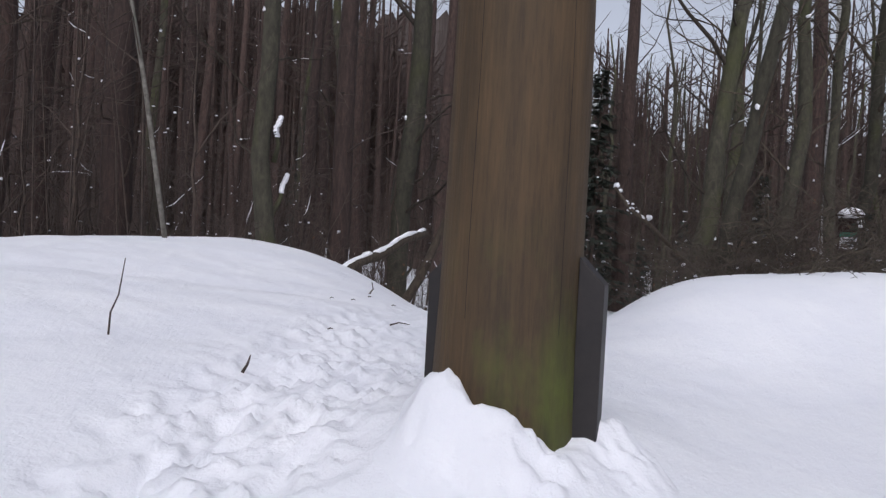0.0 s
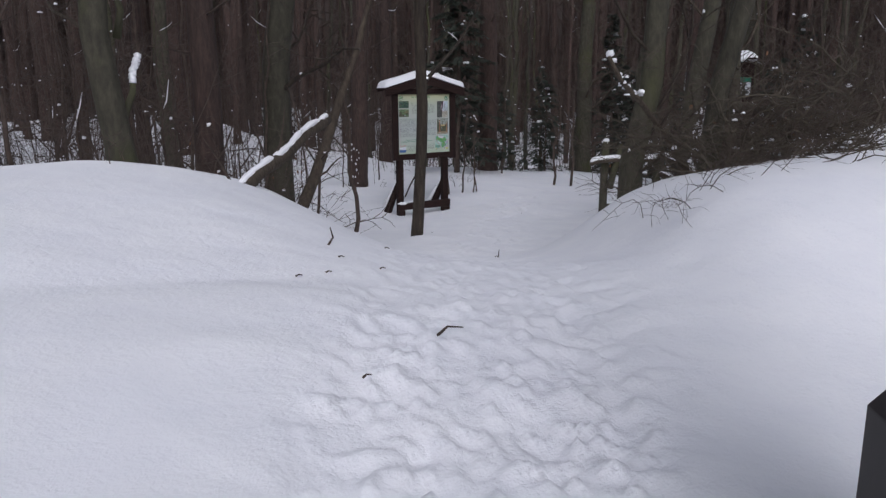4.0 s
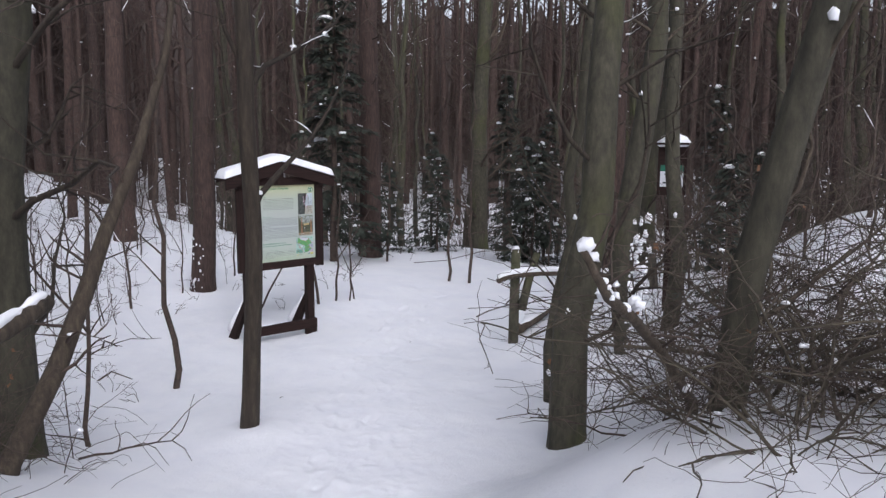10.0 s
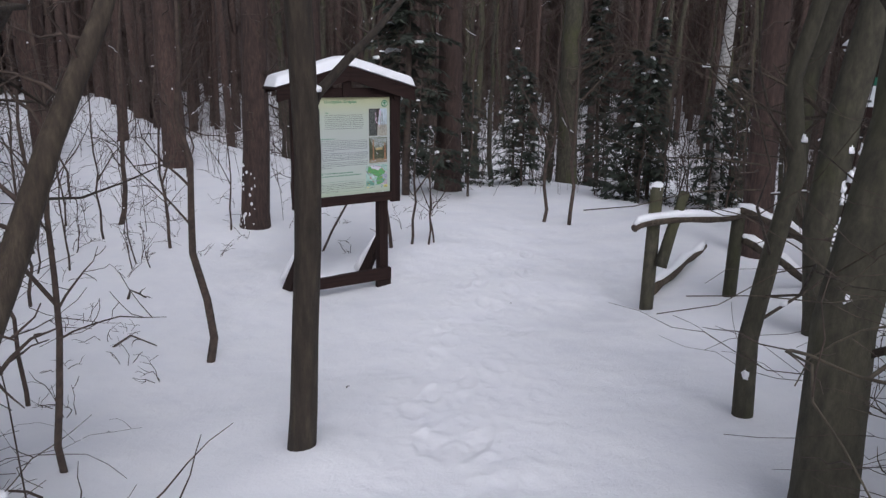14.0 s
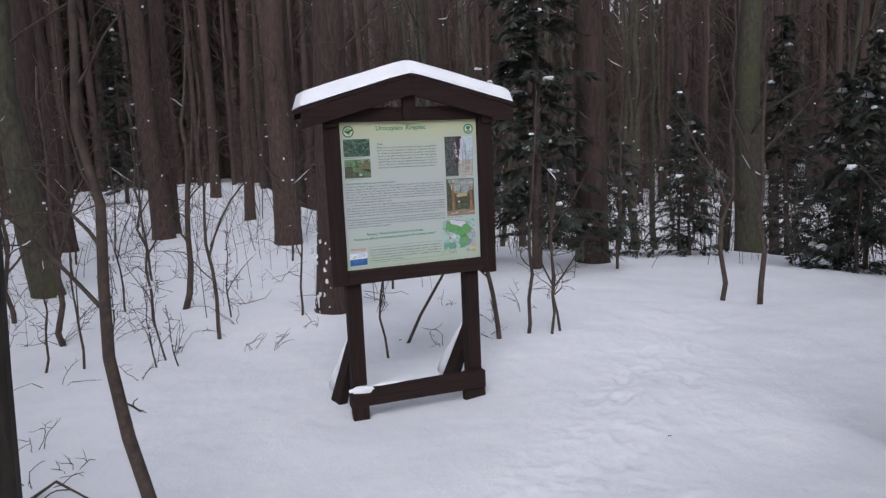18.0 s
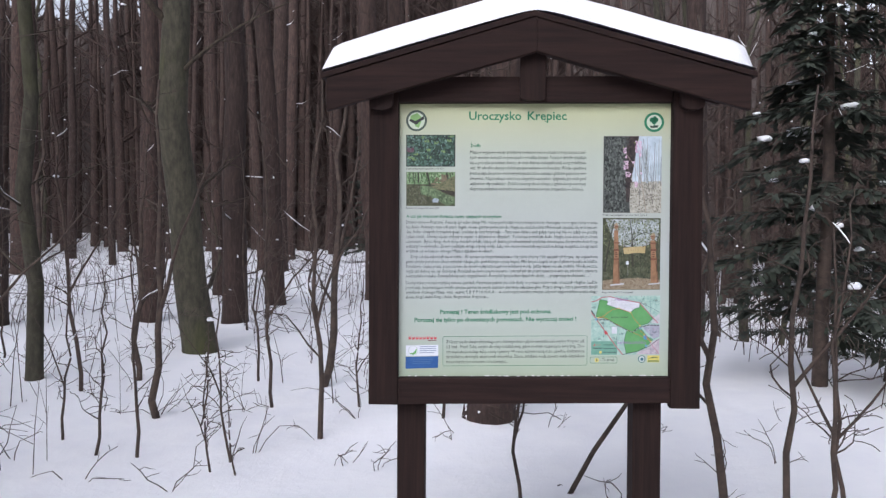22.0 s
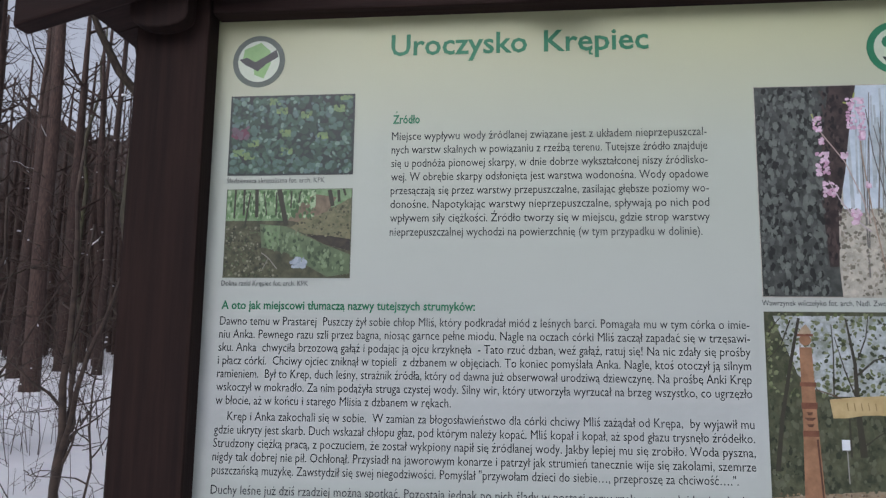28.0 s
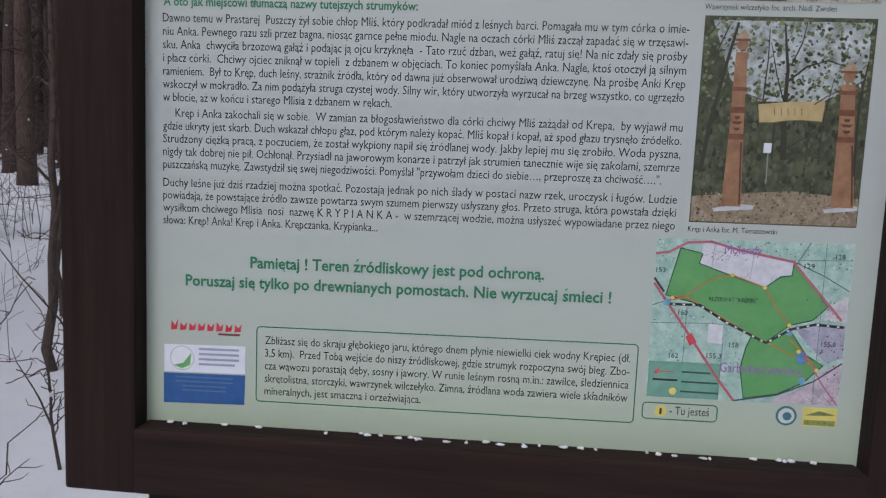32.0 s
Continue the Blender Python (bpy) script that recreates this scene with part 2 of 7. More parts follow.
def land(x, y):
    """Height of the snow at a place, without its fine relief."""
    x, y = np.asarray(x, float), np.asarray(y, float)
    z = sum(np.interp(y + d, HY, HZ) for d in (-0.5, -0.25, 0.0, 0.25, 0.5)) / 5
    left = 1 / (1 + np.exp(np.clip((x + 4.38 - 0.22 * (y + 8.5)) / 0.4, -40, 40)))
    right = 1 / (1 + np.exp(np.clip(-(x + 2.6 - 0.4 * (y + 8.5)) / 0.25, -40, 40)))
    z = z + left * np.interp(y, (-11.2, -9.9, -8.6, -7.4, -6.4, -5.6, -4.6, -3.4, -2.0), (0.0, 0.12, 0.34, 0.76, 1.04, 1.08, 0.72, 0.2, 0.0))
    back = 0.24 * np.clip(x + 0.5, 0, 9)
    z = z + (0.6 + 0.05 * (np.minimum(y, -7) + 8.5) + (0.98 - np.interp(np.clip(y, -8.6, 20), HY, HZ)) * np.clip((x + 0.5) / 2, 0, 1)) * right * np.exp(-np.clip((y + 7.9 - back) / (1.75 + back), -3, 3) ** 4)
    # the edge of the ravine beyond the board
    d = 0.7 * x + 0.71 * y
    z = z - (0.13 * np.clip(d - 6.2, 0, 6) + 0.33 * np.clip(d - 11.5, 0, 8) - 0.12 * np.clip(d - 21, 0, 20)) * np.clip((x - 1.5) / 3, 0, 1)
    z = z + 0.22 * np.exp(-((x + 4.5) / 0.75) ** 2 - ((y + 11.15) / 0.7) ** 2)
    z = z - 0.075 * np.exp(-((x + 0.05) / 0.8) ** 2 - ((y - 0.05) / 0.6) ** 2)
    z = z + 0.07 * np.exp(-((x + 1.85) / 0.35) ** 2 - ((y + 3.58) / 0.35) ** 2) + 0.09 * np.exp(-((x + 0.1) / 0.6) ** 2 - ((y - 3.0) / 0.6) ** 2)
    z = z + 0.06 * np.sin(0.55 * x + 0.3) * np.sin(0.5 * y + 1.0) + 0.03 * np.sin(1.7 * x - 0.9 * y)
    return z


TRAIL = ((-6.5, -13.2), (-5.8, -11.6), (-5.15, -10.5), (-4.5, -9.55), (-3.95, -8.7), (-3.4, -7.5), (-2.7, -6.3), (-1.8, -5.0), (-0.95, -3.7), (-0.1, -2.3), (1.2, -1.0), (2.6, 0.6), (4.6, 2.2))


def trail_far(x, y):
    """Distance from the trodden trail, and the share of its length at the nearest place."""
    best, at = np.full(np.shape(x), 1e9), np.zeros(np.shape(x))
    for k in range(len(TRAIL) - 1):
        (ax, ay), (bx, by) = TRAIL[k], TRAIL[k + 1]
        t = np.clip(((x - ax) * (bx - ax) + (y - ay) * (by - ay)) / ((bx - ax) ** 2 + (by - ay) ** 2), 0, 1)
        d = np.hypot(x - ax - t * (bx - ax), y - ay - t * (by - ay))
        at = np.where(d < best, (k + t) / (len(TRAIL) - 1), at)
        best = np.minimum(best, d)
    return best, at


def fine_noise(x, y, size, seed):
    """Smooth value noise on a grid of the given cell size."""
    r = np.random.RandomState(seed)
    table = r.rand(128, 128)
    u, v = x / size, y / size
    i, j = np.floor(u).astype(int), np.floor(v).astype(int)
    fu, fv = u - i, v - j
    fu, fv = fu * fu * (3 - 2 * fu), fv * fv * (3 - 2 * fv)
    g = lambda a, b: table[a % 128, b % 128]
    return (g(i, j) * (1 - fu) + g(i + 1, j) * fu) * (1 - fv) + (g(i, j + 1) * (1 - fu) + g(i + 1, j + 1) * fu) * fv - 0.5


def spread(lo, a, b, hi, step):
    """Coordinates that are even between a and b and widen outside."""
    mid = list(np.arange(a, b, step))
    out, s, p = [], step, b
    while p < hi:
        out.append(p)
        s *= 1.09
        p += s
    out.append(hi)
    back, s, p = [], step, a - step
    while p > lo:
        back.append(p)
        s *= 1.09
        p -= s
    back.append(lo)
    return np.array(back[::-1] + mid + out)


def ground_sheet():
    xs, ys = spread(-300, -7.4, 2.6, 300, 0.022), spread(-300, -13.0, 1.2, 300, 0.022)
    X, Y = np.meshgrid(xs, ys)
    Z = land(X, Y)
    near = np.exp(-np.maximum(0, np.hypot((X + 2) / 9, (Y + 5) / 11) - 1) * 3)
    Z += near * (0.05 * fine_noise(X, Y, 0.9, 3) + 0.016 * fine_noise(X, Y, 0.33, 4) + 0.005 * fine_noise(X, Y, 0.12, 5))
    # wind-laid streaks along the bank
    Z += 0.022 * fine_noise(X + 0.35 * Y, Y, 0.22, 14) * np.exp(-((Y + 9.2) / 1.3) ** 4) * (0.4 + fine_noise(X, Y * 0.3, 1.1, 15))
    d, at = trail_far(X, Y)
    deep = np.interp(at, (0.0, 0.16, 0.27, 0.36, 0.5, 1.0), (1.0, 0.95, 0.6, 0.3, 0.15, 0.1))
    width = np.interp(at, (0.0, 0.2, 0.35, 1.0), (0.42, 0.44, 0.55, 0.5))
    tread = 1 / (1 + np.exp(np.clip((d - width - 0.1 * fine_noise(X, Y, 0.5, 9) - 0.1 * fine_noise(X, Y, 0.1, 12)) / 0.035, -40, 40)))
    U, V = 0.8 * X + 0.6 * Y, 0.8 * Y - 0.6 * X
    clods = np.maximum(0, fine_noise(X, Y, 0.07, 7) - 0.12) * 1.2 + np.maximum(0, fine_noise(U, V, 0.048, 8) - 0.06) * 1.2
    rough = 0.35 * fine_noise(U, V, 0.3, 6) + 0.25 * fine_noise(U, V, 0.12, 10)
    Z -= tread * deep * (0.06 - 0.03 * rough - 0.095 * clods)
    # crumbs thrown beside the trail
    Z += (1 - tread) * deep * 0.05 * np.exp(-((d - width) / 0.22) ** 2) * np.maximum(0, fine_noise(X, Y, 0.06, 13) - 0.12)
    # footprints along the trail
    r = random.Random(5)
    for k in range(210):
        q = r.random() ** 1.2
        f = q * (len(TRAIL) - 1)
        i = min(int(f), len(TRAIL) - 2)
        a, b = Vector(TRAIL[i]), Vector(TRAIL[i + 1])
        way = (b - a).normalized()
        c = a.lerp(b, f - i) + Vector((-way.y, way.x)) * r.choice((r.uniform(-0.45, 0.45), r.gauss(-0.18, 0.07), r.gauss(0.18, 0.07)))
        turn = math.atan2(way.y, way.x) + r.uniform(-0.4, 0.4)
        m = (np.abs(xs - c.x) < 0.4).nonzero()[0], (np.abs(ys - c.y) < 0.4).nonzero()[0]
        if not len(m[0]) or not len(m[1]):
            continue
        box = np.ix_(m[1], m[0])
        dx, dy = X[box] - c.x, Y[box] - c.y
        u, v = (dx * math.cos(turn) + dy * math.sin(turn)) / 0.145, (-dx * math.sin(turn) + dy * math.cos(turn)) / 0.056
        e = u * u + v * v
        sunk = r.uniform(0.012, 0.034) if q < 0.2 else r.uniform(0.006, 0.014) if q < 0.45 else r.uniform(0.005, 0.014)
        Z[box] += -sunk * np.exp(-e ** 3 * 0.5) + 0.35 * sunk * np.exp(-((np.sqrt(e) - 1.45) / 0.3) ** 2) * (0.5 + fine_noise(X[box], Y[box], 0.05, 11))
    nx, ny = len(xs), len(ys)
    co = np.stack([X, Y, Z], -1).reshape(-1, 3)
    i = np.arange(nx * ny).reshape(ny, nx)
    quads = np.stack([i[:-1, :-1], i[:-1, 1:], i[1:, 1:], i[1:, :-1]], -1).reshape(-1, 4)
    me = bpy.data.meshes.new("ground")
    me.vertices.add(len(co))
    me.vertices.foreach_set("co", co.ravel())
    me.loops.add(quads.size)
    me.loops.foreach_set("vertex_index", quads.ravel())
    me.polygons.add(len(quads))
    me.polygons.foreach_set("loop_start", np.arange(0, quads.size, 4))
    me.polygons.foreach_set("use_smooth", np.ones(len(quads), bool))
    me.materials.append(SNOW)
    me.update(calc_edges=True)
    return tagged(new("ground", me), "deep trodden snow over a forest floor", "snow", kind="structure")


def height(x, y):
    return float(land(x, y))


ground_sheet()


# ---- information board ----
def info_board():
    b = thing("information_board", pose(0, 0, 0), "dark stained timber information board with a snowy gabled roof", "information board")
    for s, x in ((-1, -0.45), (1, 0.425)):
        p = Build()
        p.box(x - 0.052, x + 0.052, 0.012, 0.112, -0.25, 2.1)
        part("post", p, STAIN, b, bevel=0.006)
        p = Build()
        p.slab(((0.0, 0.56), (0.0, 0.42), (0.3, -0.16), (0.46, -0.16)), -0.035, 0.035)
        ob = part("brace", p, STAIN, b, "diagonal brace behind the post", bevel=0.004)
        ob.matrix_local = pose(x, 0.112, 0, 0, 0, 106)
        p = Build()
        p.tube(((x - 0.01, 0.15, 0.53), (x - 0.045, 0.28, 0.34), (x - 0.085, 0.41, 0.16), (x - 0.1, 0.47, 0.06)), (0.02, 0.04, 0.05, 0.05), 9)
        part("snow", p, SNOW, b, "snow lying on the brace", True)
        xo = s * 0.55
        p = Build()
        p.box(xo - 0.054, xo + 0.054, -0.034, 0.01, 0.908, 2.1)
        part("frame_stile", p, STAIN, b, bevel=0.005)
        p = Build()
        arc = [(0.043 * math.cos(a), 2.005 + 0.02 * math.sin(a)) for a in [math.pi + math.pi * k / 8 for k in range(9)]]
        p.slab([(xo + s * 0.008 + u, v) for u, v in arc] + [(xo + s * 0.008 + 0.043, 2.12), (xo + s * 0.008 - 0.043, 2.12)], -0.062, -0.035)
        part("bracket", p, STAIN, b, "rounded bracket end", bevel=0.003)
    p = Build()
    p.slab(((-0.495, 0.912), (0.495, 0.93), (0.495, 1.022), (-0.495, 1.008)), -0.042, 0.008)
    part("bottom_rail", p, STAIN_X, b, bevel=0.005)
    p = Build()
    p.box(-0.495, 0.495, -0.03, 0.012, 2.018, 2.112)
    part("top_rail", p, STAIN_X, b, bevel=0.004)
    p = Build()
    arc = [(-0.01 + 0.046 * math.cos(a), 2.03 + 0.01 * math.sin(a)) for a in [math.pi + math.pi * k / 8 for k in range(9)]]
    p.slab(arc + [(0.036, 2.27), (-0.056, 2.27)], -0.056, -0.032)
    part("king_post", p, STAIN, b, "short king post under the ridge", bevel=0.003)
    p = Build()
    p.slab(((-0.535, 0.045), (0.478, 0.055), (0.478, 0.185), (-0.535, 0.16)), -0.06, 0.008)
    part("foot_rail", p, STAIN_X, b, bevel=0.006)
    for x0, x1 in ((-0.518, -0.405), (0.315, 0.476)):
        p = Build()
        p.box(x0, x1, -0.054, 0.009, -0.25, 0.048)
        part("foot_block", p, STAIN, b, bevel=0.005)
    p = Build()
    p.blob((-0.45, -0.035, 0.158), (0.09, 0.035, 0.028), 3, 5, 12)
    p.blob((-0.22, 0.02, 0.158), (0.17, 0.03, 0.022), 4, 5, 12)
    part("snow", p, SNOW, b, "thin snow on the foot rail", True)
    for s in (-1, 1):
        p = Build()
        p.slab(((0.0, 2.312), (s * 0.75, 2.094), (s * 0.75, 1.978), (0.0, 2.186)), -0.095, -0.063)
        part("barge_board", p, STAIN_X, b, bevel=0.004)
        p = Build()
        p.slab(((0.0, 2.308), (s * 0.75, 2.092), (s * 0.75, 2.055), (0.0, 2.272)), 0.24, 0.272)
        part("barge_board", p, STAIN_X, b, bevel=0.004)
        for k in range(4):
            y0 = -0.1 + k * 0.0955
            p = Build()
            p.slab(((-0.01, 2.33), (s * 0.768, 2.112), (s * 0.768, 2.094), (-0.01, 2.31)), y0, y0 + 0.093)
            part("roof_board", p, STAIN_X, b)
    # the snow on the roof, thick and rounded at its edges
    cap = Build()
    nx, ny = 48, 14
    for j in range(ny + 1):
        v = j / ny
        for i in range(nx + 1):
            u = 2 * i / nx - 1
            x, y = u * 0.765, -0.1 + 0.375 * v
            roof = 2.33 - 0.285 * math.sqrt(x * x + 0.0016) + 0.012
            edge = min(1 - abs(u), 1.0) / 0.07
            side = min(v, 1 - v) / 0.18
            up = 0.094 * min(1, max(0, 1 - (1 - min(edge, 1)) ** 2)) ** 0.5 * min(1, max(0, 1 - (1 - min(side, 1)) ** 2)) ** 0.5
            up *= 1 + 0.1 * noise.noise((x * 3, y * 3, 1.0))
            cap.v.append(Vector((x, y, roof + up)))
    for j in range(ny):
        for i in range(nx):
            a = j * (nx + 1) + i
            cap.f.append((a, a + 1, a + nx + 2, a + nx + 1))
    part("snow_cap", cap, SNOW, b, "thick rounded snow on the roof", True)
    panel = Build()
    panel.slab(((-0.503, 1.0), (0.503, 1.014), (0.503, 2.026), (-0.503, 2.026)), 0.0, 0.006)
    m, n, l, s = material("printed_panel", 0.45)
    c, sep = n.new("ShaderNodeTexCoord"), n.new("ShaderNodeSeparateXYZ")
    l.new(c.outputs["Object"], sep.inputs[0])
    mr = n.new("ShaderNodeMapRange")
    mr.inputs[1].default_value, mr.inputs[2].default_value = 1.0, 2.03
    l.new(sep.outputs["Z"], mr.inputs[0])
    col = ramp(n, l, mr.outputs[0], (0.0, (0.43, 0.51, 0.365)), (0.12, (0.43, 0.49, 0.415)), (0.45, (0.44, 0.475, 0.462)), (0.8, (0.44, 0.488, 0.41)), (1.0, (0.48, 0.495, 0.268)))
    f = grain(n, l, 9.0, (1, 1, 1), 4, 0.6)
    l.new(mixed(n, l, ramp(n, l, f, (0.3, (0.0, 0.0, 0.0)), (0.8, (0.12, 0.12, 0.12))), col, (0.36, 0.39, 0.335)), s.inputs["Base Color"])
    p = Build()
    rr = random.Random(17)
    for _ in range(34):
        x = rr.uniform(-0.48, 0.48)
        p.blob((x, -0.008 - 0.012 * rr.random(), 1.012 + 0.013 * (x + 0.48)), (rr.uniform(0.002, 0.007), 0.004, rr.uniform(0.001, 0.0025)), int(x * 999), 3, 6)
    part("frost", p, SNOW, b, "crumbs of snow on the lower rail", True, kind="stuff")
    plate = part("panel", panel, m, b, "pale green printed panel with text and photographs")
    return b, plate


BOARD, PANEL = info_board()
INK = speckled("grey_ink", (0.03, 0.034, 0.036), (0.042, 0.046, 0.05), 60, 0.5)
GREEN_INK = speckled("green_ink", (0.012, 0.165, 0.075), (0.018, 0.19, 0.09), 60, 0.5)


def flat(name, pts, mat, label="", lift=0.002, parent=None):
    """A thin printed shape on the panel, its outline given in x and z; a greater lift lies above a lesser one."""
    p = Build()
    p.slab(pts, -lift * 0.3, 0.0015)
    return part(name, p, mat, parent or PANEL, label)


def rect(x0, x1, z0, z1):
    return ((x0, z0), (x1, z0), (x1, z1), (x0, z1))


def disc(x, z, r, n=28, q=1.0):
    return [(x + r * math.cos(2 * math.pi * k / n), z + q * r * math.sin(2 * math.pi * k / n)) for k in range(n)]


def along_flat(pts, q):
    """The place at a share of the length of a line."""
    size = [(b - a).length for a, b in zip(pts, pts[1:])]
    far = q * sum(size)
    for a, b, d in zip(pts, pts[1:], size):
        if far <= d:
            return a.lerp(b, far / d)
        far -= d
    return pts[-1]


MARKS = {"ą": ("a", "tail"), "ę": ("e", "tail"), "ś": ("s", "stroke"), "ź": ("z", "stroke"), "ć": ("c", "stroke"), "ń": ("n", "stroke"), "ż": ("z", "dot"), "Ś": ("S", "high"), "Ź": ("Z", "high"), "Ę": ("E", "tail")}


def glyphs(text, size, bold):
    """The vertices and faces of a line of text in the built-in font, flat in x and y."""
    cu = bpy.data.curves.new("line", "FONT")
    cu.body, cu.size, cu.resolution_u, cu.offset = text, 1.0, 2, bold
    ob = bpy.data.objects.new("line", cu)
    scene.collection.objects.link(ob)
    me = ob.to_mesh()
    co = np.empty(len(me.vertices) * 3)
    me.vertices.foreach_get("co", co)
    fs = [tuple(p.vertices) for p in me.polygons]
    ob.to_mesh_clear()
    bpy.data.objects.remove(ob)
    bpy.data.curves.remove(cu)
    return co.reshape(-1, 3) * size, fs


def lettering(name, lines, mat, label="", y=-0.0007, bold=0.0):
    """Lines of (text, x left, x right, z of the baseline, size), joined as one printed block."""
    vs, fs = [], []
    for text, x0, x1, z, size in lines:
        plain = "".join(MARKS[c][0] if c in MARKS else c for c in text)
        co, faces = glyphs(plain, size, bold)
        extra = []
        for i, c in enumerate(text):
            if c not in MARKS:
                continue
            right = glyphs(plain[: i + 1], size, bold)[0][:, 0].max()
            alone = glyphs(plain[i], size, bold)[0][:, 0]
            wide = alone.max() - alone.min()
            mid, kind, s = right - wide / 2, MARKS[c][1], size * (1 + 6 * bold)
            if kind == "tail":
                extra.append([(right - 0.1 * s, 0.01 * s), (right - 0.02 * s, 0.03 * s), (right - 0.07 * s, -0.07 * s), (right + 0.0 * s, -0.11 * s), (right - 0.02 * s, -0.155 * s), (right - 0.12 * s, -0.12 * s)])
            elif kind == "dot":
                extra.append([(mid - 0.042 * s, 0.57 * s), (mid + 0.042 * s, 0.57 * s), (mid + 0.042 * s, 0.65 * s), (mid - 0.042 * s, 0.65 * s)])
            else:
                h = 0.2 * s if kind == "high" else 0.0
                extra.append([(mid - 0.06 * s, 0.56 * s + h), (mid - 0.005 * s, 0.55 * s + h), (mid + 0.12 * s, 0.69 * s + h), (mid + 0.03 * s, 0.7 * s + h)])
        low = co[:, 0].min()
        k = (x1 - x0) / max(1e-6, co[:, 0].max() - low)
        b = len(vs)
        vs += [(x0 + (x - low) * k, y, z + v) for x, v, _ in co]
        fs += [tuple(b + i for i in p) for p in faces]
        for shape in extra:
            b = len(vs)
            vs += [(x0 + (x - low) * k, y, z + v) for x, v in shape]
            fs.append(tuple(range(b, b + len(shape))))
    me = bpy.data.meshes.new(name)
    me.from_pydata(vs, [], fs)
    me.materials.append(mat)
    ob = new(name, me)
    ob.parent = PANEL
    if label:
        ob["label"] = label
    return ob


def block(text, x0, x1, z0, z1, size, last, first=None):
    """Justified lines between two baselines; the last one ends at its own place."""
    rows = text.split("\n")
    out = []
    for k, row in enumerate(rows):
        z = z0 + (z1 - z0) * k / max(1, len(rows) - 1)
        out.append((row, first if first is not None and k == 0 else x0, last if k == len(rows) - 1 else x1, z, size))
    return out


for row in (("Uroczysko", -0.239, -0.047, 1.959, 0.044), ("Krępiec", -0.024, 0.118, 1.959, 0.044)):
    lettering("title_word", [row], GREEN_INK, "large green title word", bold=0.016)
for row in (("Źródło", -0.234, -0.196, 1.859, 0.0175), ("A oto jak miejscowi tłumaczą nazwy tutejszych strumyków:", -0.469, -0.117, 1.5985, 0.0165)):
    lettering("heading", [row], GREEN_INK, "small green heading", bold=0.02)
lettering("text_block", block("""Miejsce wypływu wody źródlanej związane jest z układem nieprzepuszczal-
nych warstw skalnych w powiązaniu z rzeźbą terenu. Tutejsze źródło znajduje
się u podnóża pionowej skarpy, w dnie dobrze wykształconej niszy źródlisko-
wej. W obrębie skarpy odsłonięta jest warstwa wodonośna. Wody opadowe
przesączają się przez warstwy przepuszczalne, zasilając głębsze poziomy wo-
donośne. Napotykając warstwy nieprzepuszczalne, spływają po nich pod
wpływem siły ciężkości. Źródło tworzy się w miejscu, gdzie strop warstwy
nieprzepuszczalnej wychodzi na powierzchnię (w tym przypadku w dolinie).""", -0.235, 0.191, 1.835, 1.7, 0.0168, 0.181), INK)
lettering("text_block", block("""Dawno temu w Prastarej  Puszczy żył sobie chłop Mliś, który podkradał miód z leśnych barci. Pomagała mu w tym córka o imie-
niu Anka. Pewnego razu szli przez bagna, niosąc garnce pełne miodu. Nagle na oczach córki Mliś zaczął zapadać się w trzęsawi-
sku. Anka  chwyciła brzozową gałąź i podając ją ojcu krzyknęła  - Tato rzuć dzban, weź gałąź, ratuj się! Na nic zdały się prośby
i płacz córki.  Chciwy ojciec zniknął w topieli  z dzbanem w objęciach. To koniec pomyślała Anka. Nagle, ktoś otoczył ją silnym
ramieniem.  Był to Kręp, duch leśny, strażnik źródła, który od dawna już obserwował urodziwą dziewczynę. Na prośbę Anki Kręp
wskoczył w mokradło. Za nim podążyła struga czystej wody. Silny wir, który utworzyła wyrzucał na brzeg wszystko, co ugrzęzło
w błocie, aż w końcu i starego Mlisia z dzbanem w rękach.""", -0.47, 0.235, 1.577, 1.4715, 0.0168, -0.148), INK)
lettering("text_block", block("""Kręp i Anka zakochali się w sobie.  W zamian za błogosławieństwo dla córki chciwy Mliś zażądał od Krępa,  by wyjawił mu
gdzie ukryty jest skarb. Duch wskazał chłopu głaz, pod którym należy kopać. Mliś kopał i kopał, aż spod głazu trysnęło źródełko.
Strudzony ciężką pracą, z poczuciem, że został wykpiony napił się źródlanej wody. Jakby lepiej mu się zrobiło. Woda pyszna,
nigdy tak dobrej nie pił. Ochłonął. Przysiadł na jaworowym konarze i patrzył jak strumień tanecznie wije się zakolami, szemrze
puszczańską muzykę. Zawstydził się swej niegodziwości. Pomyślał "przywołam dzieci do siebie…, przeproszę za chciwość….".""", -0.47, 0.236, 1.4505, 1.3805, 0.0168, 0.214, -0.452), INK)
lettering("text_block", block("""Duchy leśne już dziś rzadziej można spotkać. Pozostają jednak po nich ślady w postaci nazw rzek, uroczysk i ługów. Ludzie
powiadają, że powstające źródło zawsze powtarza swym szumem pierwszy usłyszany głos. Przeto struga, która powstała dzięki
wysiłkom chciwego Mlisia  nosi  nazwę K R Y P I A N K A -  w szemrzącej wodzie, można usłyszeć wypowiadane przez niego
słowa: Kręp! Anka! Kręp i Anka. Krępczanka, Krypianka...""", -0.47, 0.236, 1.3555, 1.3035, 0.0168, -0.162), INK)
for row in (("Pamiętaj ! Teren źródliskowy jest pod ochroną.", -0.342, 0.069, 1.246, 0.0225), ("Poruszaj się tylko po drewnianych pomostach. Nie wyrzucaj śmieci !", -0.437, 0.16, 1.2175, 0.0225)):
    lettering("notice_line", [row], GREEN_INK, "bold green notice line", bold=0.022)
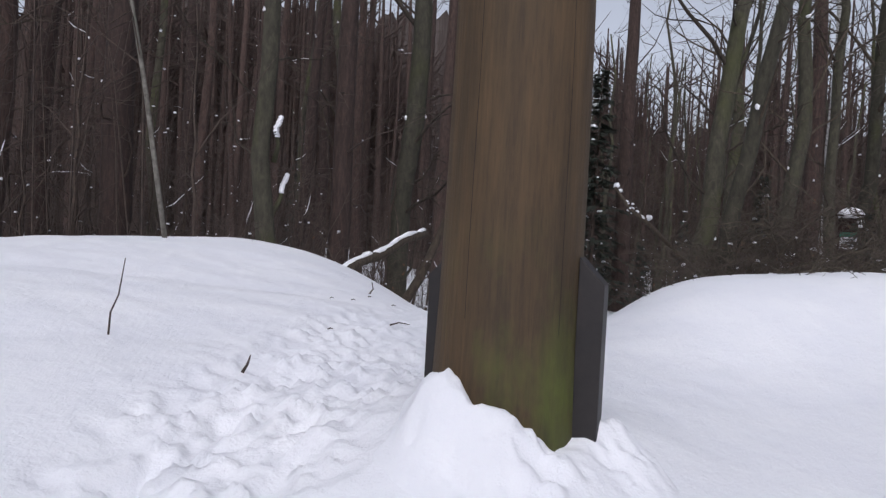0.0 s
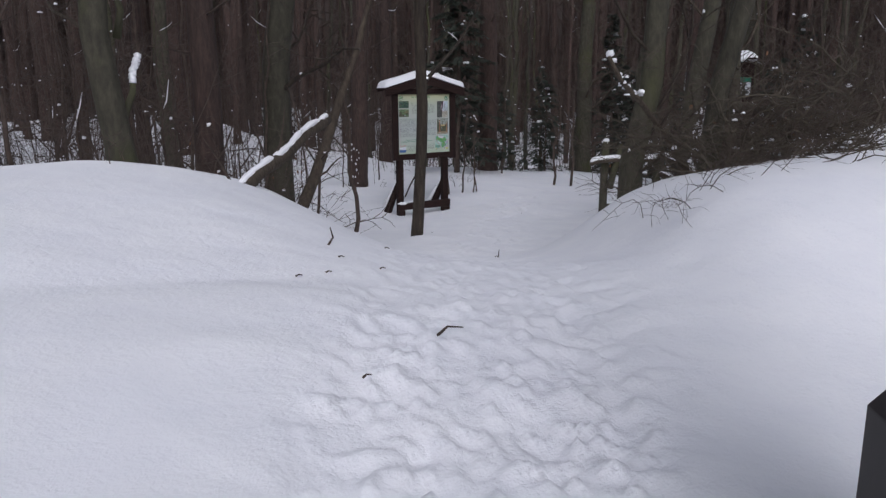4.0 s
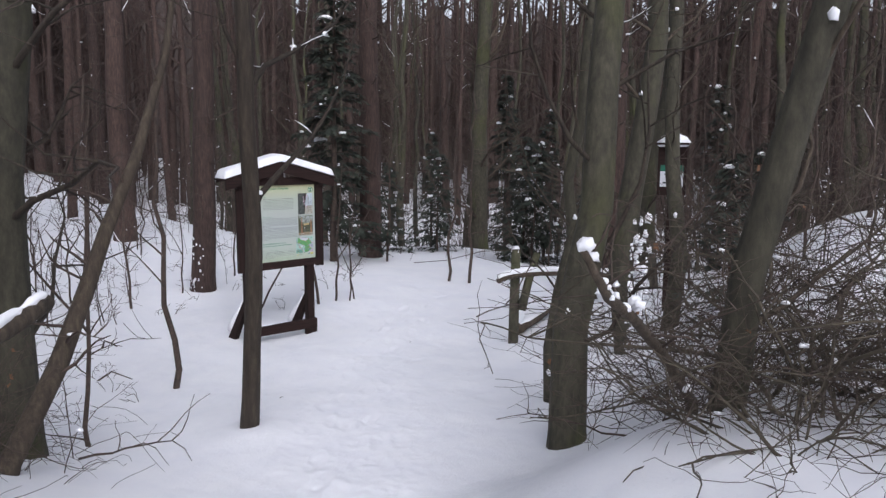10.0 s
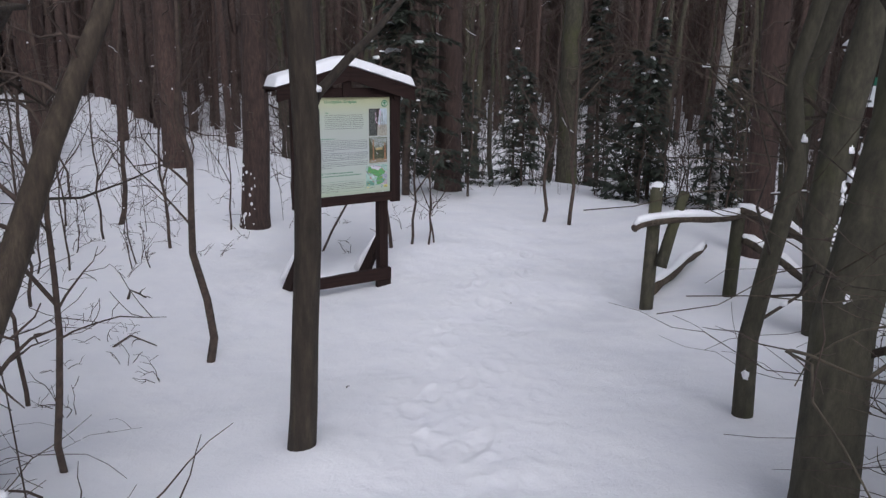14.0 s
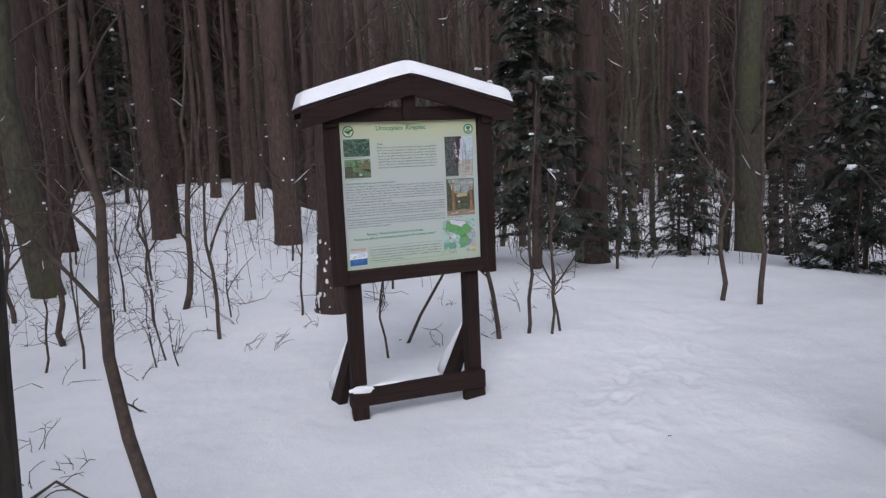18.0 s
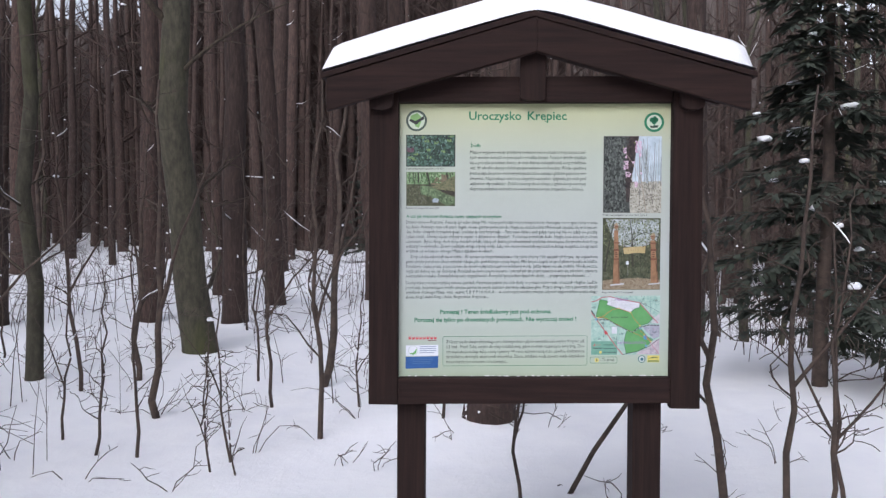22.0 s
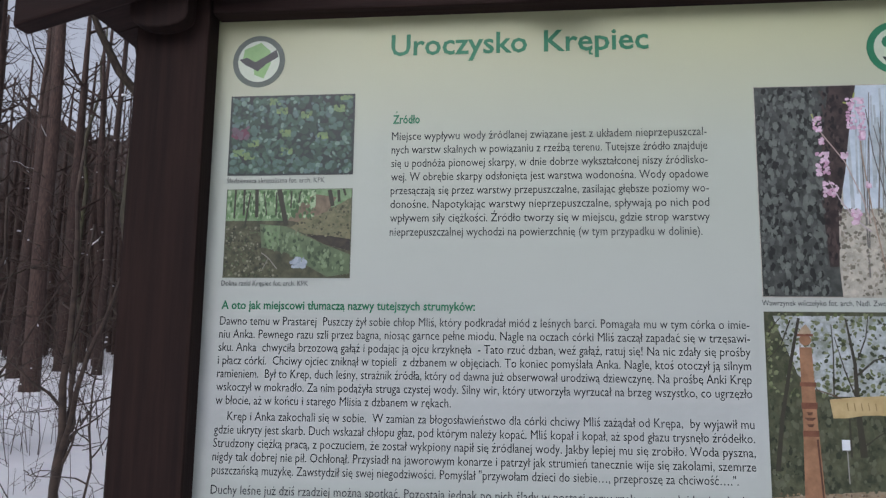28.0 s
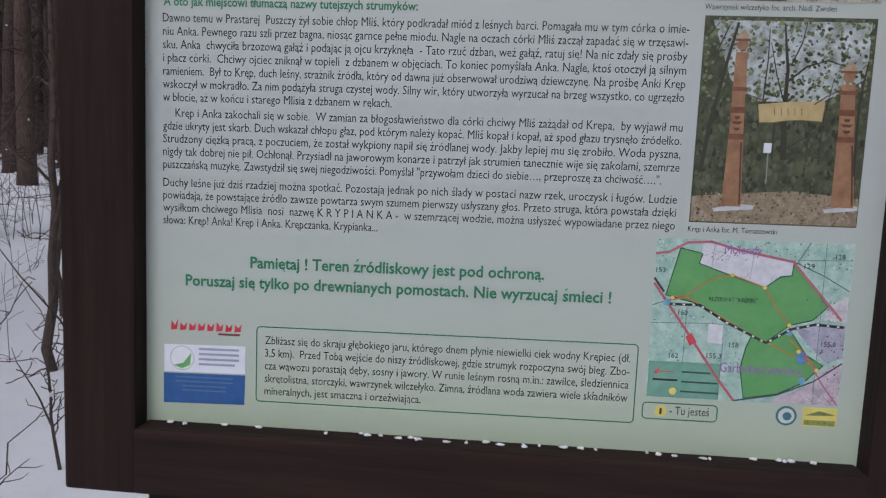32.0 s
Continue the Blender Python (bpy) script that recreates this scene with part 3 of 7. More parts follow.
lettering("text_block", block("""Zbliżasz się do skraju głębokiego jaru, którego dnem płynie niewielki ciek wodny Krępiec (dł.
3,5 km).  Przed Tobą wejście do niszy źródliskowej, gdzie strumyk rozpoczyna swój bieg. Zbo-
cza wąwozu porastają dęby, sosny i jawory. W runie leśnym rosną m.in.: zawilce, śledziennica
skrętolistna, storczyki, wawrzynek wilczełyko. Zimna, źródlana woda zawiera wiele składników
mineralnych, jest smaczna i orzeźwiająca.""", -0.319, 0.191, 1.1375, 1.0635, 0.0168, -0.093), INK)
for row in (("Śledziennica skrętolistna fot. arch. KPK", -0.471, -0.329, 1.776, 0.0105), ("Dolina rzeki Krępiec fot. arch. KPK", -0.471, -0.347, 1.6305, 0.0105),
                      ("Wawrzynek wilczełyko fot. arch. Nadl. Zwoleń", 0.252, 0.413, 1.6078, 0.0105), ("Kręp i Anka fot. M. Tomaszewski", 0.253, 0.366, 1.3195, 0.0105)):
    lettering("caption", [row], INK)


def outline(name, x0, x1, z0, z1, w, mat, label=""):
    p = Build()
    r = 0.006
    ring = []
    for cx, cz, a0 in ((x1 - r, z1 - r, 0), (x0 + r, z1 - r, 90), (x0 + r, z0 + r, 180), (x1 - r, z0 + r, 270)):
        ring += [(cx, cz, radians(a0 + 22.5 * k)) for k in range(5)]
    n = len(ring)
    p.v = [Vector((cx + (r + d) * math.cos(a), -0.0008, cz + (r + d) * math.sin(a))) for d in (0, -w) for cx, cz, a in ring]
    p.f = [(i, (i + 1) % n, n + (i + 1) % n, n + i) for i in range(n)]
    return part(name, p, mat, PANEL, label)


outline("text_frame", -0.332, 0.201, 1.0525, 1.163, 0.0014, GREEN_INK, "thin green rounded frame")
outline("text_frame", 0.211, 0.311, 1.06, 1.084, 0.0014, GREEN_INK, "thin green rounded frame")
YELLOW = speckled("yellow_ink", (0.6, 0.52, 0.12), (0.7, 0.6, 0.16), 40, 0.5)
flat("badge", disc(0.236, 1.072, 0.008), YELLOW, "yellow numbered badge")
for row in (("1", 0.2345, 0.2375, 1.0675, 0.0125), ("- Tu jesteś", 0.248, 0.3, 1.068, 0.0165)):
    lettering("caption", [row], INK)


# photographs on the panel
def ink(name, a, b, size=60):
    """A printed colour, mottled between two tones."""
    return speckled(name, a, b, size, 0.4)


def streaks(name, parent, mat, count, x0, x1, z0, z1, w, lean, seed, y=-0.0010):
    """Upright printed strokes, such as stems and trunks in a photograph."""
    r = random.Random(seed)
    p = Build()
    for _ in range(count):
        x, a, b = r.uniform(x0, x1), r.uniform(z0, z0 + 0.35 * (z1 - z0)), r.uniform(z0 + 0.6 * (z1 - z0), z1)
        t, k = r.uniform(0.5, 1.5) * w, r.uniform(-lean, lean)
        x2 = min(max(x + k, x0), x1)
        i = len(p.v)
        yy = y - 0.00005 * r.random()
        p.v += [Vector(q) for q in ((x - t, yy, a), (x + t, yy, a), (x2 + 0.6 * t, yy, b), (x2 - 0.6 * t, yy, b))]
        p.f.append((i, i + 1, i + 2, i + 3))
    return part(name, p, mat, parent, kind="stuff")


def dabs(name, parent, cols, count, area, size, seed, y=-0.0011, keep=None, sides=4, tall=1.0):
    """Small printed dabs of leaf, bark or litter, strewn over a part of a photograph."""
    r = random.Random(seed)
    for c, col in enumerate(cols):
        p = Build()
        for _ in range(count):
            x, z = r.uniform(area[0], area[1]), r.uniform(area[2], area[3])
            if keep and not keep(x, z):
                continue
            t, a, q = size * r.uniform(0.5, 1.4), r.uniform(0, 6.3), r.uniform(0.45, 0.95)
            x, z = min(max(x, area[0] + t), area[1] - t), min(max(z, area[2] + t * tall), area[3] - t * tall)
            b, yy = len(p.v), y - 0.00004 * c - 0.00003 * r.random()
            for k in range(sides):
                g = 2 * math.pi * k / sides
                u, v = t * math.cos(g), t * q * math.sin(g)
                p.v.append(Vector((x + u * math.cos(a) - v * math.sin(a), yy, z + tall * (u * math.sin(a) + v * math.cos(a)))))
            p.f.append(tuple(range(b, b + sides)))
        part(name, p, ink(name + "_print", tuple(0.7 * k for k in col), col, 90), parent, kind="stuff")


def line_print(name, pts, w, col, lift=0.0034, parent=None, end=None):
    """A printed stroke along a line of places, tapering to another width where one is given."""
    p = Build()
    n = len(pts) - 1
    way = [Vector((b[0] - a[0], 0, b[1] - a[1])).normalized() for a, b in zip(pts, pts[1:])]
    for k, (x, z) in enumerate(pts):
        d = (way[max(k - 1, 0)] + way[min(k, n - 1)]).normalized()
        side = Vector((-d.z, 0, d.x)) * (w if end is None else w + (end - w) * k / n) / 2
        o = Vector((x, -lift * 0.3 - 0.0002, z))
        p.v += [o - side, o + side]
    p.f = [(2 * k, 2 * k + 2, 2 * k + 3, 2 * k + 1) for k in range(n)]
    return part(name, p, ink(name + "_print", tuple(c * 0.85 for c in col), col), parent or MAP)


def inside(x0, x1, z0, z1):
    """Turns shares of a picture's width and height, from its upper corner, into places on the panel."""
    return lambda *uv: [(x0 + (x1 - x0) * u, z1 - (z1 - z0) * v) for u, v in uv]


# small round leaves
P1 = flat("photograph", rect(-0.471, -0.289, 1.787, 1.904), ink("leafy_print_ground", (0.006, 0.012, 0.012), (0.018, 0.03, 0.024)), "photograph of small green leaves")
A1 = (-0.4695, -0.2905, 1.7885, 1.9025)
dabs("printed_leaf_mass", P1, ((0.012, 0.032, 0.024), (0.028, 0.066, 0.042)), 300, A1, 0.0052, 11, -0.0007, None, 8)
dabs("printed_leaf_mass", P1, ((0.055, 0.12, 0.075), (0.08, 0.155, 0.12)), 150, A1, 0.0042, 12, -0.0008, lambda x, z: not (-0.365 < x < -0.33 and 1.84 < z < 1.865), 8)
dabs("printed_leaf_mass", P1, ((0.17, 0.28, 0.22), (0.1, 0.17, 0.16)), 55, A1, 0.0034, 13, -0.0009, None, 8)
for k, (u, v) in enumerate(((0.42, 0.2), (0.62, 0.25), (0.45, 0.48), (0.2, 0.6), (0.08, 0.72), (0.17, 0.76), (0.47, 0.7), (0.88, 0.18), (0.36, 0.08), (0.75, 0.52), (0.93, 0.03))):
    x, z = -0.471 + 0.182 * u, 1.904 - 0.117 * v
    dabs("printed_flower", P1, ((0.2, 0.3, 0.1), (0.15, 0.25, 0.1)), 7, (max(x - 0.009, -0.4695), min(x + 0.009, -0.2905), z - 0.006, min(z + 0.006, 1.9025)), 0.0028, 20 + k, -0.001, None, 7)
dabs("printed_dry_leaf", P1, ((0.12, 0.035, 0.06), (0.13, 0.09, 0.11)), 7, (-0.469, -0.44, 1.838, 1.86), 0.0055, 14, -0.001, None, 7)

# woodland brook
P2 = flat("photograph", rect(-0.47, -0.289, 1.6415, 1.767), ink("brook_print", (0.028, 0.032, 0.016), (0.1, 0.105, 0.055)), "photograph of a woodland brook")
at = inside(-0.47, -0.289, 1.6415, 1.767)
flat("printed_canopy", at((0.005, 0.005), (0.995, 0.005), (0.995, 0.12), (0.7, 0.3), (0.5, 0.36), (0.005, 0.36)), ink("canopy_print", (0.08, 0.17, 0.06), (0.24, 0.36, 0.19), 60), "", 0.0024, P2)
dabs("printed_foliage", P2, ((0.13, 0.26, 0.09), (0.38, 0.52, 0.3), (0.06, 0.13, 0.045)), 110, (-0.469, -0.34, 1.724, 1.766), 0.0024, 31, -0.00085, None, 5, 1.5)
flat("printed_slope", at((0.5, 0.36), (0.57, 0.2), (0.7, 0.06), (0.88, 0.1), (0.82, 0.25), (0.6, 0.38)), ink("slope_print", (0.11, 0.085, 0.05), (0.22, 0.17, 0.11), 80), "", 0.0027, P2)
flat("printed_water", at((0.28, 0.4), (0.48, 0.42), (0.6, 0.5), (0.78, 0.62), (0.995, 0.74), (0.995, 0.95), (0.82, 0.985), (0.66, 0.86), (0.5, 0.72), (0.3, 0.66)), ink("water_print", (0.06, 0.095, 0.045), (0.13, 0.18, 0.09), 45), "", 0.0028, P2)
flat("printed_reflection", at((0.32, 0.41), (0.44, 0.42), (0.44, 0.64), (0.36, 0.68), (0.31, 0.6)), ink("reflection_print", (0.09, 0.15, 0.065), (0.2, 0.3, 0.15), 70), "", 0.003, P2)
flat("printed_reflection", at((0.5, 0.5), (0.58, 0.54), (0.64, 0.78), (0.57, 0.8)), ink("reflection_print", (0.09, 0.14, 0.065), (0.17, 0.25, 0.12), 70), "", 0.003, P2)
flat("printed_bank", at((0.52, 0.44), (0.6, 0.36), (0.78, 0.28), (0.995, 0.1), (0.995, 0.6), (0.82, 0.57), (0.66, 0.52)), ink("bank_print", (0.09, 0.1, 0.045), (0.2, 0.19, 0.1), 80), "", 0.0031, P2)
flat("printed_shade", at((0.64, 0.51), (0.82, 0.53), (0.995, 0.57), (0.995, 0.7), (0.8, 0.63)), ink("shade_print", (0.015, 0.014, 0.01), (0.05, 0.04, 0.025), 80), "", 0.0033, P2)
for (u, v, u2, v2, w) in ((0.07, 0.0, 0.07, 0.33, 0.0026), (0.14, 0.0, 0.145, 0.3, 0.003), (0.24, 0.0, 0.25, 0.32, 0.005), (0.19, 0.03, 0.16, 0.42, 0.0024), (0.42, 0.0, 0.49, 0.42, 0.007), (0.4, 0.03, 0.405, 0.3, 0.002), (0.52, 0.02, 0.52, 0.22, 0.002), (0.59, 0.02, 0.58, 0.16, 0.0018), (0.82, 0.01, 0.85, 0.2, 0.006), (0.89, 0.01, 0.9, 0.15, 0.004), (0.93, 0.0, 0.95, 0.08, 0.003), (0.3, 0.04, 0.33, 0.3, 0.0016)):
    line_print("printed_tree", at((u + 0.003, v + 0.006), (u2, v2)), w, (0.035, 0.035, 0.02), 0.0034, P2)
dabs("printed_litter", P2, ((0.14, 0.14, 0.075), (0.03, 0.032, 0.018), (0.24, 0.24, 0.16), (0.1, 0.13, 0.06)), 190, (-0.469, -0.3, 1.6425, 1.715), 0.0019, 32, -0.0012, lambda x, z: (x + 0.47) / 0.181 < 0.3 + 0.5 * max(0, (1.767 - z) / 0.1255 - 0.72))
dabs("printed_litter", P2, ((0.2, 0.2, 0.11), (0.06, 0.065, 0.03)), 90, (-0.37, -0.2905, 1.695, 1.75), 0.0018, 33, -0.0013, lambda x, z: 1.7 < z < 1.715 + (x + 0.37) * 0.45)
dabs("printed_ripple", P2, ((0.05, 0.085, 0.04), (0.13, 0.19, 0.09), (0.2, 0.28, 0.15)), 120, (-0.42, -0.295, 1.648, 1.714), 0.0024, 36, -0.00125, lambda x, z: 0.3 < (x + 0.47) / 0.181 < 0.95 and abs((1.767 - z) / 0.1255 - 0.3 - 0.6 * (x + 0.47) / 0.181) < 0.14, 5, 1.6)
line_print("printed_twig", at((0.3, 0.72), (0.36, 0.78), (0.43, 0.9)), 0.0012, (0.3, 0.28, 0.24), 0.0042, P2)
line_print("printed_twig", at((0.36, 0.78), (0.31, 0.92)), 0.001, (0.25, 0.24, 0.2), 0.0042, P2)
dabs("printed_glint", P2, ((0.3, 0.36, 0.42), (0.42, 0.48, 0.55)), 20, (-0.375, -0.349, 1.653, 1.672), 0.0034, 34, -0.0014, lambda x, z: ((x + 0.362) / 0.012) ** 2 + ((z - 1.6625) / 0.009) ** 2 < 1, 6)

# mossy trunk and blossom
P3 = flat("photograph", rect(0.253, 0.465, 1.6185, 1.9), ink("spring_print", (0.3, 0.29, 0.24), (0.52, 0.5, 0.42), 60), "photograph of a mossy trunk and pink blossom")
at = inside(0.253, 0.465, 1.6185, 1.9)
flat("printed_sky", at((0.5, 0.004), (0.996, 0.004), (0.996, 0.58), (0.5, 0.6)), ink("pale_wood_print", (0.38, 0.47, 0.53), (0.62, 0.7, 0.76), 20), "", 0.0024, P3)
streaks("printed_stem_mass", P3, ink("pale_stem_print", (0.3, 0.36, 0.38), (0.48, 0.54, 0.56)), 26, 0.365, 0.464, 1.72, 1.899, 0.0016, 0.004, 4, -0.0008)
streaks("printed_stem_mass", P3, ink("dark_stem_print", (0.1, 0.1, 0.09), (0.22, 0.21, 0.19)), 12, 0.385, 0.463, 1.64, 1.895, 0.0008, 0.014, 5, -0.0009)
dabs("printed_litter", P3, ((0.3, 0.28, 0.22), (0.55, 0.53, 0.44), (0.18, 0.17, 0.13)), 150, (0.352, 0.464, 1.6195, 1.735), 0.0028, 38, -0.0009)
flat("printed_trunk", at((0.004, 0.004), (0.61, 0.004), (0.585, 0.1), (0.55, 0.26), (0.52, 0.42), (0.47, 0.6), (0.455, 0.86), (0.465, 0.996), (0.004, 0.996)), ink("dark_bark_print", (0.018, 0.022, 0.02), (0.085, 0.095, 0.085), 45), "", 0.0031, P3)
flat("printed_trunk_side", at((0.45, 0.004), (0.61, 0.004), (0.585, 0.1), (0.55, 0.26), (0.52, 0.42), (0.47, 0.6), (0.455, 0.86), (0.4, 0.86), (0.37, 0.5), (0.4, 0.25)), ink("brown_bark_print", (0.016, 0.011, 0.011), (0.06, 0.042, 0.038), 60), "", 0.0034, P3)
dabs("printed_bark", P3, ((0.11, 0.125, 0.115), (0.012, 0.015, 0.013), (0.15, 0.17, 0.15)), 230, (0.2545, 0.345, 1.62, 1.899), 0.0034, 39, -0.00125, lambda x, z: x < 0.335, 5, 1.6)
dabs("printed_bark", P3, ((0.075, 0.055, 0.05), (0.01, 0.008, 0.008)), 70, (0.335, 0.365, 1.66, 1.899), 0.0026, 40, -0.0013, lambda x, z: x < 0.345 + (z - 1.62) * 0.09, 5, 1.8)
for pts, w, col in ((((0.62, 0.2), (0.62, 0.32), (0.66, 0.6), (0.72, 0.88), (0.74, 0.99)), 0.0017, (0.34, 0.26, 0.2)), (((0.38, 0.22), (0.52, 0.37), (0.61, 0.54), (0.65, 0.66)), 0.0014, (0.45, 0.36, 0.32)), (((0.42, 0.46), (0.48, 0.55), (0.56, 0.64), (0.65, 0.7)), 0.0014, (0.5, 0.44, 0.46)), (((0.66, 0.12), (0.69, 0.34), (0.79, 0.7), (0.86, 0.9)), 0.0012, (0.1, 0.09, 0.08)), (((0.7, 0.2), (0.76, 0.42), (0.88, 0.72)), 0.001, (0.12, 0.11, 0.1)), (((0.64, 0.58), (0.74, 0.74), (0.85, 0.95)), 0.0012, (0.2, 0.17, 0.14))):
    line_print("printed_twig", at(*pts), w, col, 0.0044, P3)
for k, (u, v, du, dv, n) in enumerate(((0.6, 0.14, 0.06, 0.08, 34), (0.63, 0.25, 0.025, 0.03, 8), (0.37, 0.19, 0.03, 0.04, 12), (0.39, 0.27, 0.02, 0.02, 6), (0.39, 0.38, 0.045, 0.06, 24), (0.43, 0.5, 0.05, 0.04, 16), (0.52, 0.34, 0.025, 0.02, 7), (0.57, 0.63, 0.035, 0.04, 14), (0.65, 0.48, 0.02, 0.02, 5))):
    x, z = 0.253 + 0.212 * u, 1.9 - 0.2815 * v
    dabs("printed_blossom", P3, ((0.6, 0.36, 0.5), (0.76, 0.58, 0.7)), n, (x - 0.212 * du, x + 0.212 * du, z - 0.2815 * dv, z + 0.2815 * dv), 0.0028, 50 + k, -0.0016, None, 6)
line_print("printed_leaf", at((0.53, 0.085), (0.58, 0.1), (0.6, 0.04)), 0.0022, (0.36, 0.42, 0.1), 0.0046, P3)
line_print("printed_leaf", at((0.34, 0.14), (0.36, 0.19), (0.38, 0.15)), 0.002, (0.36, 0.42, 0.12), 0.0046, P3)

# carved gate posts in a wood
P4 = flat("photograph", rect(0.2535, 0.4635, 1.332, 1.6), ink("gate_print", (0.03, 0.037, 0.02), (0.1, 0.11, 0.06), 50), "photograph of carved gate posts in a wood")
at = inside(0.2535, 0.4635, 1.332, 1.6)
flat("printed_sky", at((0.05, 0.02), (0.97, 0.02), (0.97, 0.28), (0.72, 0.4), (0.34, 0.4), (0.18, 0.3)), ink("leafy_sky_print", (0.2, 0.23, 0.19), (0.52, 0.57, 0.6), 45), "", 0.0024, P4)
flat("printed_ground", at((0.005, 0.87), (0.3, 0.85), (0.6, 0.83), (0.995, 0.86), (0.995, 0.995), (0.005, 0.995)), ink("litter_print", (0.19, 0.145, 0.09), (0.33, 0.27, 0.19), 80), "", 0.0024, P4)
dabs("printed_foliage", P4, ((0.12, 0.15, 0.06), (0.05, 0.065, 0.03), (0.2, 0.23, 0.12)), 210, (0.2545, 0.4625, 1.49, 1.599), 0.0028, 41, -0.0009, None, 5)
dabs("printed_foliage", P4, ((0.48, 0.53, 0.56),), 70, (0.275, 0.455, 1.5, 1.59), 0.0024, 42, -0.00095, None, 5)
dabs("printed_foliage", P4, ((0.03, 0.038, 0.02), (0.075, 0.09, 0.05), (0.12, 0.13, 0.08)), 190, (0.2545, 0.4625, 1.372, 1.49), 0.003, 43, -0.0009, None, 5, 1.5)
dabs("printed_litter", P4, ((0.3, 0.21, 0.12), (0.13, 0.09, 0.05), (0.4, 0.34, 0.25)), 120, (0.2545, 0.4625, 1.333, 1.374), 0.0018, 44, -0.00095)
for pts, w, e in ((((0.2, 0.03), (0.14, 0.25), (0.08, 0.5), (0.04, 0.75)), 0.0035, 0.006), (((0.15, 0.04), (0.09, 0.16), (0.01, 0.23)), 0.0018, 0.001), (((0.53, 0.68), (0.51, 0.45), (0.51, 0.25), (0.47, 0.03)), 0.0085, 0.002), (((0.52, 0.3), (0.62, 0.23), (0.74, 0.2), (0.86, 0.23)), 0.003, 0.0012), (((0.51, 0.42), (0.45, 0.28), (0.4, 0.12)), 0.002, 0.001), (((0.53, 0.22), (0.58, 0.12), (0.6, 0.02)), 0.0022, 0.001), (((0.38, 0.4), (0.39, 0.2), (0.385, 0.06)), 0.002, 0.0012), (((0.52, 0.64), (0.62, 0.58), (0.7, 0.54)), 0.002, 0.001), (((0.74, 0.7), (0.74, 0.5), (0.78, 0.3)), 0.002, 0.001), (((0.66, 0.68), (0.67, 0.5)), 0.0016, 0.001), (((0.46, 0.68), (0.46, 0.5)), 0.003, 0.002), (((0.02, 0.1), (0.09, 0.03)), 0.002, 0.001), (((0.95, 0.75), (0.94, 0.4), (0.97, 0.2)), 0.004, 0.002)):
    line_print("printed_tree", at(*pts), w, (0.045, 0.042, 0.028), 0.0032, P4, e)
CARVED = ink("carved_print", (0.22, 0.115, 0.06), (0.36, 0.2, 0.11), 40)
CARVED_DARK = ink("carving_print", (0.07, 0.03, 0.017), (0.15, 0.07, 0.04), 90)
BAND = ink("band_print", (0.13, 0.05, 0.03), (0.21, 0.09, 0.05), 60)
PALE = ink("pale_print", (0.4, 0.42, 0.43), (0.52, 0.54, 0.55))
for u, top, foot, w, lean in ((0.232, 0.1, 0.915, 0.037, 0.012), (0.868, 0.24, 0.905, 0.042, 0.035)):
    g = lambda v: u + lean * (v - top) / (foot - top)
    flat("printed_base", at((g(foot) - 0.11, foot + 0.012), (g(foot) + 0.06, foot - 0.012), (min(g(foot) + 0.14, 0.995), foot - 0.008), (min(g(foot) + 0.13, 0.995), foot + 0.012), (g(foot) - 0.1, foot + 0.028)), PALE, "", 0.0036, P4)
    flat("printed_post", at((g(0.58) - w * 1.2, 0.58), (g(0.58) + w * 1.2, 0.58), (g(foot) + w * 1.6, foot), (g(foot) - w * 1.6, foot)), CARVED, "", 0.0038, P4)
    flat("printed_post", at((u - w * 0.95, top + 0.07), (u + w * 0.95, top + 0.07), (g(0.58) + w * 1.15, 0.59), (g(0.58) - w * 1.15, 0.59)), CARVED, "", 0.004, P4)
    x, z = at((u, top + 0.035))[0]
    flat("printed_knob", disc(x, z, 0.0072, 14), CARVED, "", 0.0042, P4)
    flat("printed_crest", at((u - w, top), (u - w * 0.4, top - 0.025), (u + w * 0.2, top - 0.04), (u + w, top - 0.005), (u + w * 0.8, top + 0.012), (u - w * 0.8, top + 0.012)), ink("crest_print", (0.3, 0.22, 0.13), (0.42, 0.33, 0.22), 90), "", 0.0044, P4)
    for v, h in ((top + 0.006, 0.012), (0.335 if u < 0.5 else 0.34, 0.02), (0.43, 0.03), (0.56, 0.028)):
        flat("printed_band", at((g(v) - w * 1.25, v), (g(v) + w * 1.25, v), (g(v) + w * 1.2, v + h), (g(v) - w * 1.2, v + h)), BAND, "", 0.0046, P4)
    for v, q in ((0.475, 0.5), (0.5, 0.9), (0.53, 0.6)):
        flat("printed_carving", at((g(v) - w * q, v), (g(v) + w * q, v), (g(v) + w * q * 0.5, v + 0.014), (g(v) - w * q * 0.5, v + 0.014)), CARVED_DARK, "", 0.0048, P4)
    line_print("printed_shade", at((g(0.6) + w * 0.9, 0.6), (g(foot) + w * 1.3, foot - 0.01)), 0.0022, (0.1, 0.045, 0.028), 0.0046, P4)
flat("printed_sign", at((0.355, 0.415), (0.5, 0.402), (0.745, 0.392), (0.735, 0.49), (0.62, 0.485), (0.54, 0.488), (0.45, 0.5), (0.37, 0.502)), ink("sign_print", (0.4, 0.3, 0.13), (0.52, 0.41, 0.21), 30), "", 0.0046, P4)
for k in range(5):
    line_print("sign_mark", at((0.45 + 0.04 * k, 0.43), (0.455 + 0.04 * k, 0.465)), 0.0011, (0.26, 0.19, 0.08), 0.005, P4)
line_print("printed_rope", at((0.28, 0.37), (0.36, 0.39), (0.42, 0.41)), 0.0016, (0.12, 0.08, 0.05), 0.0052, P4)
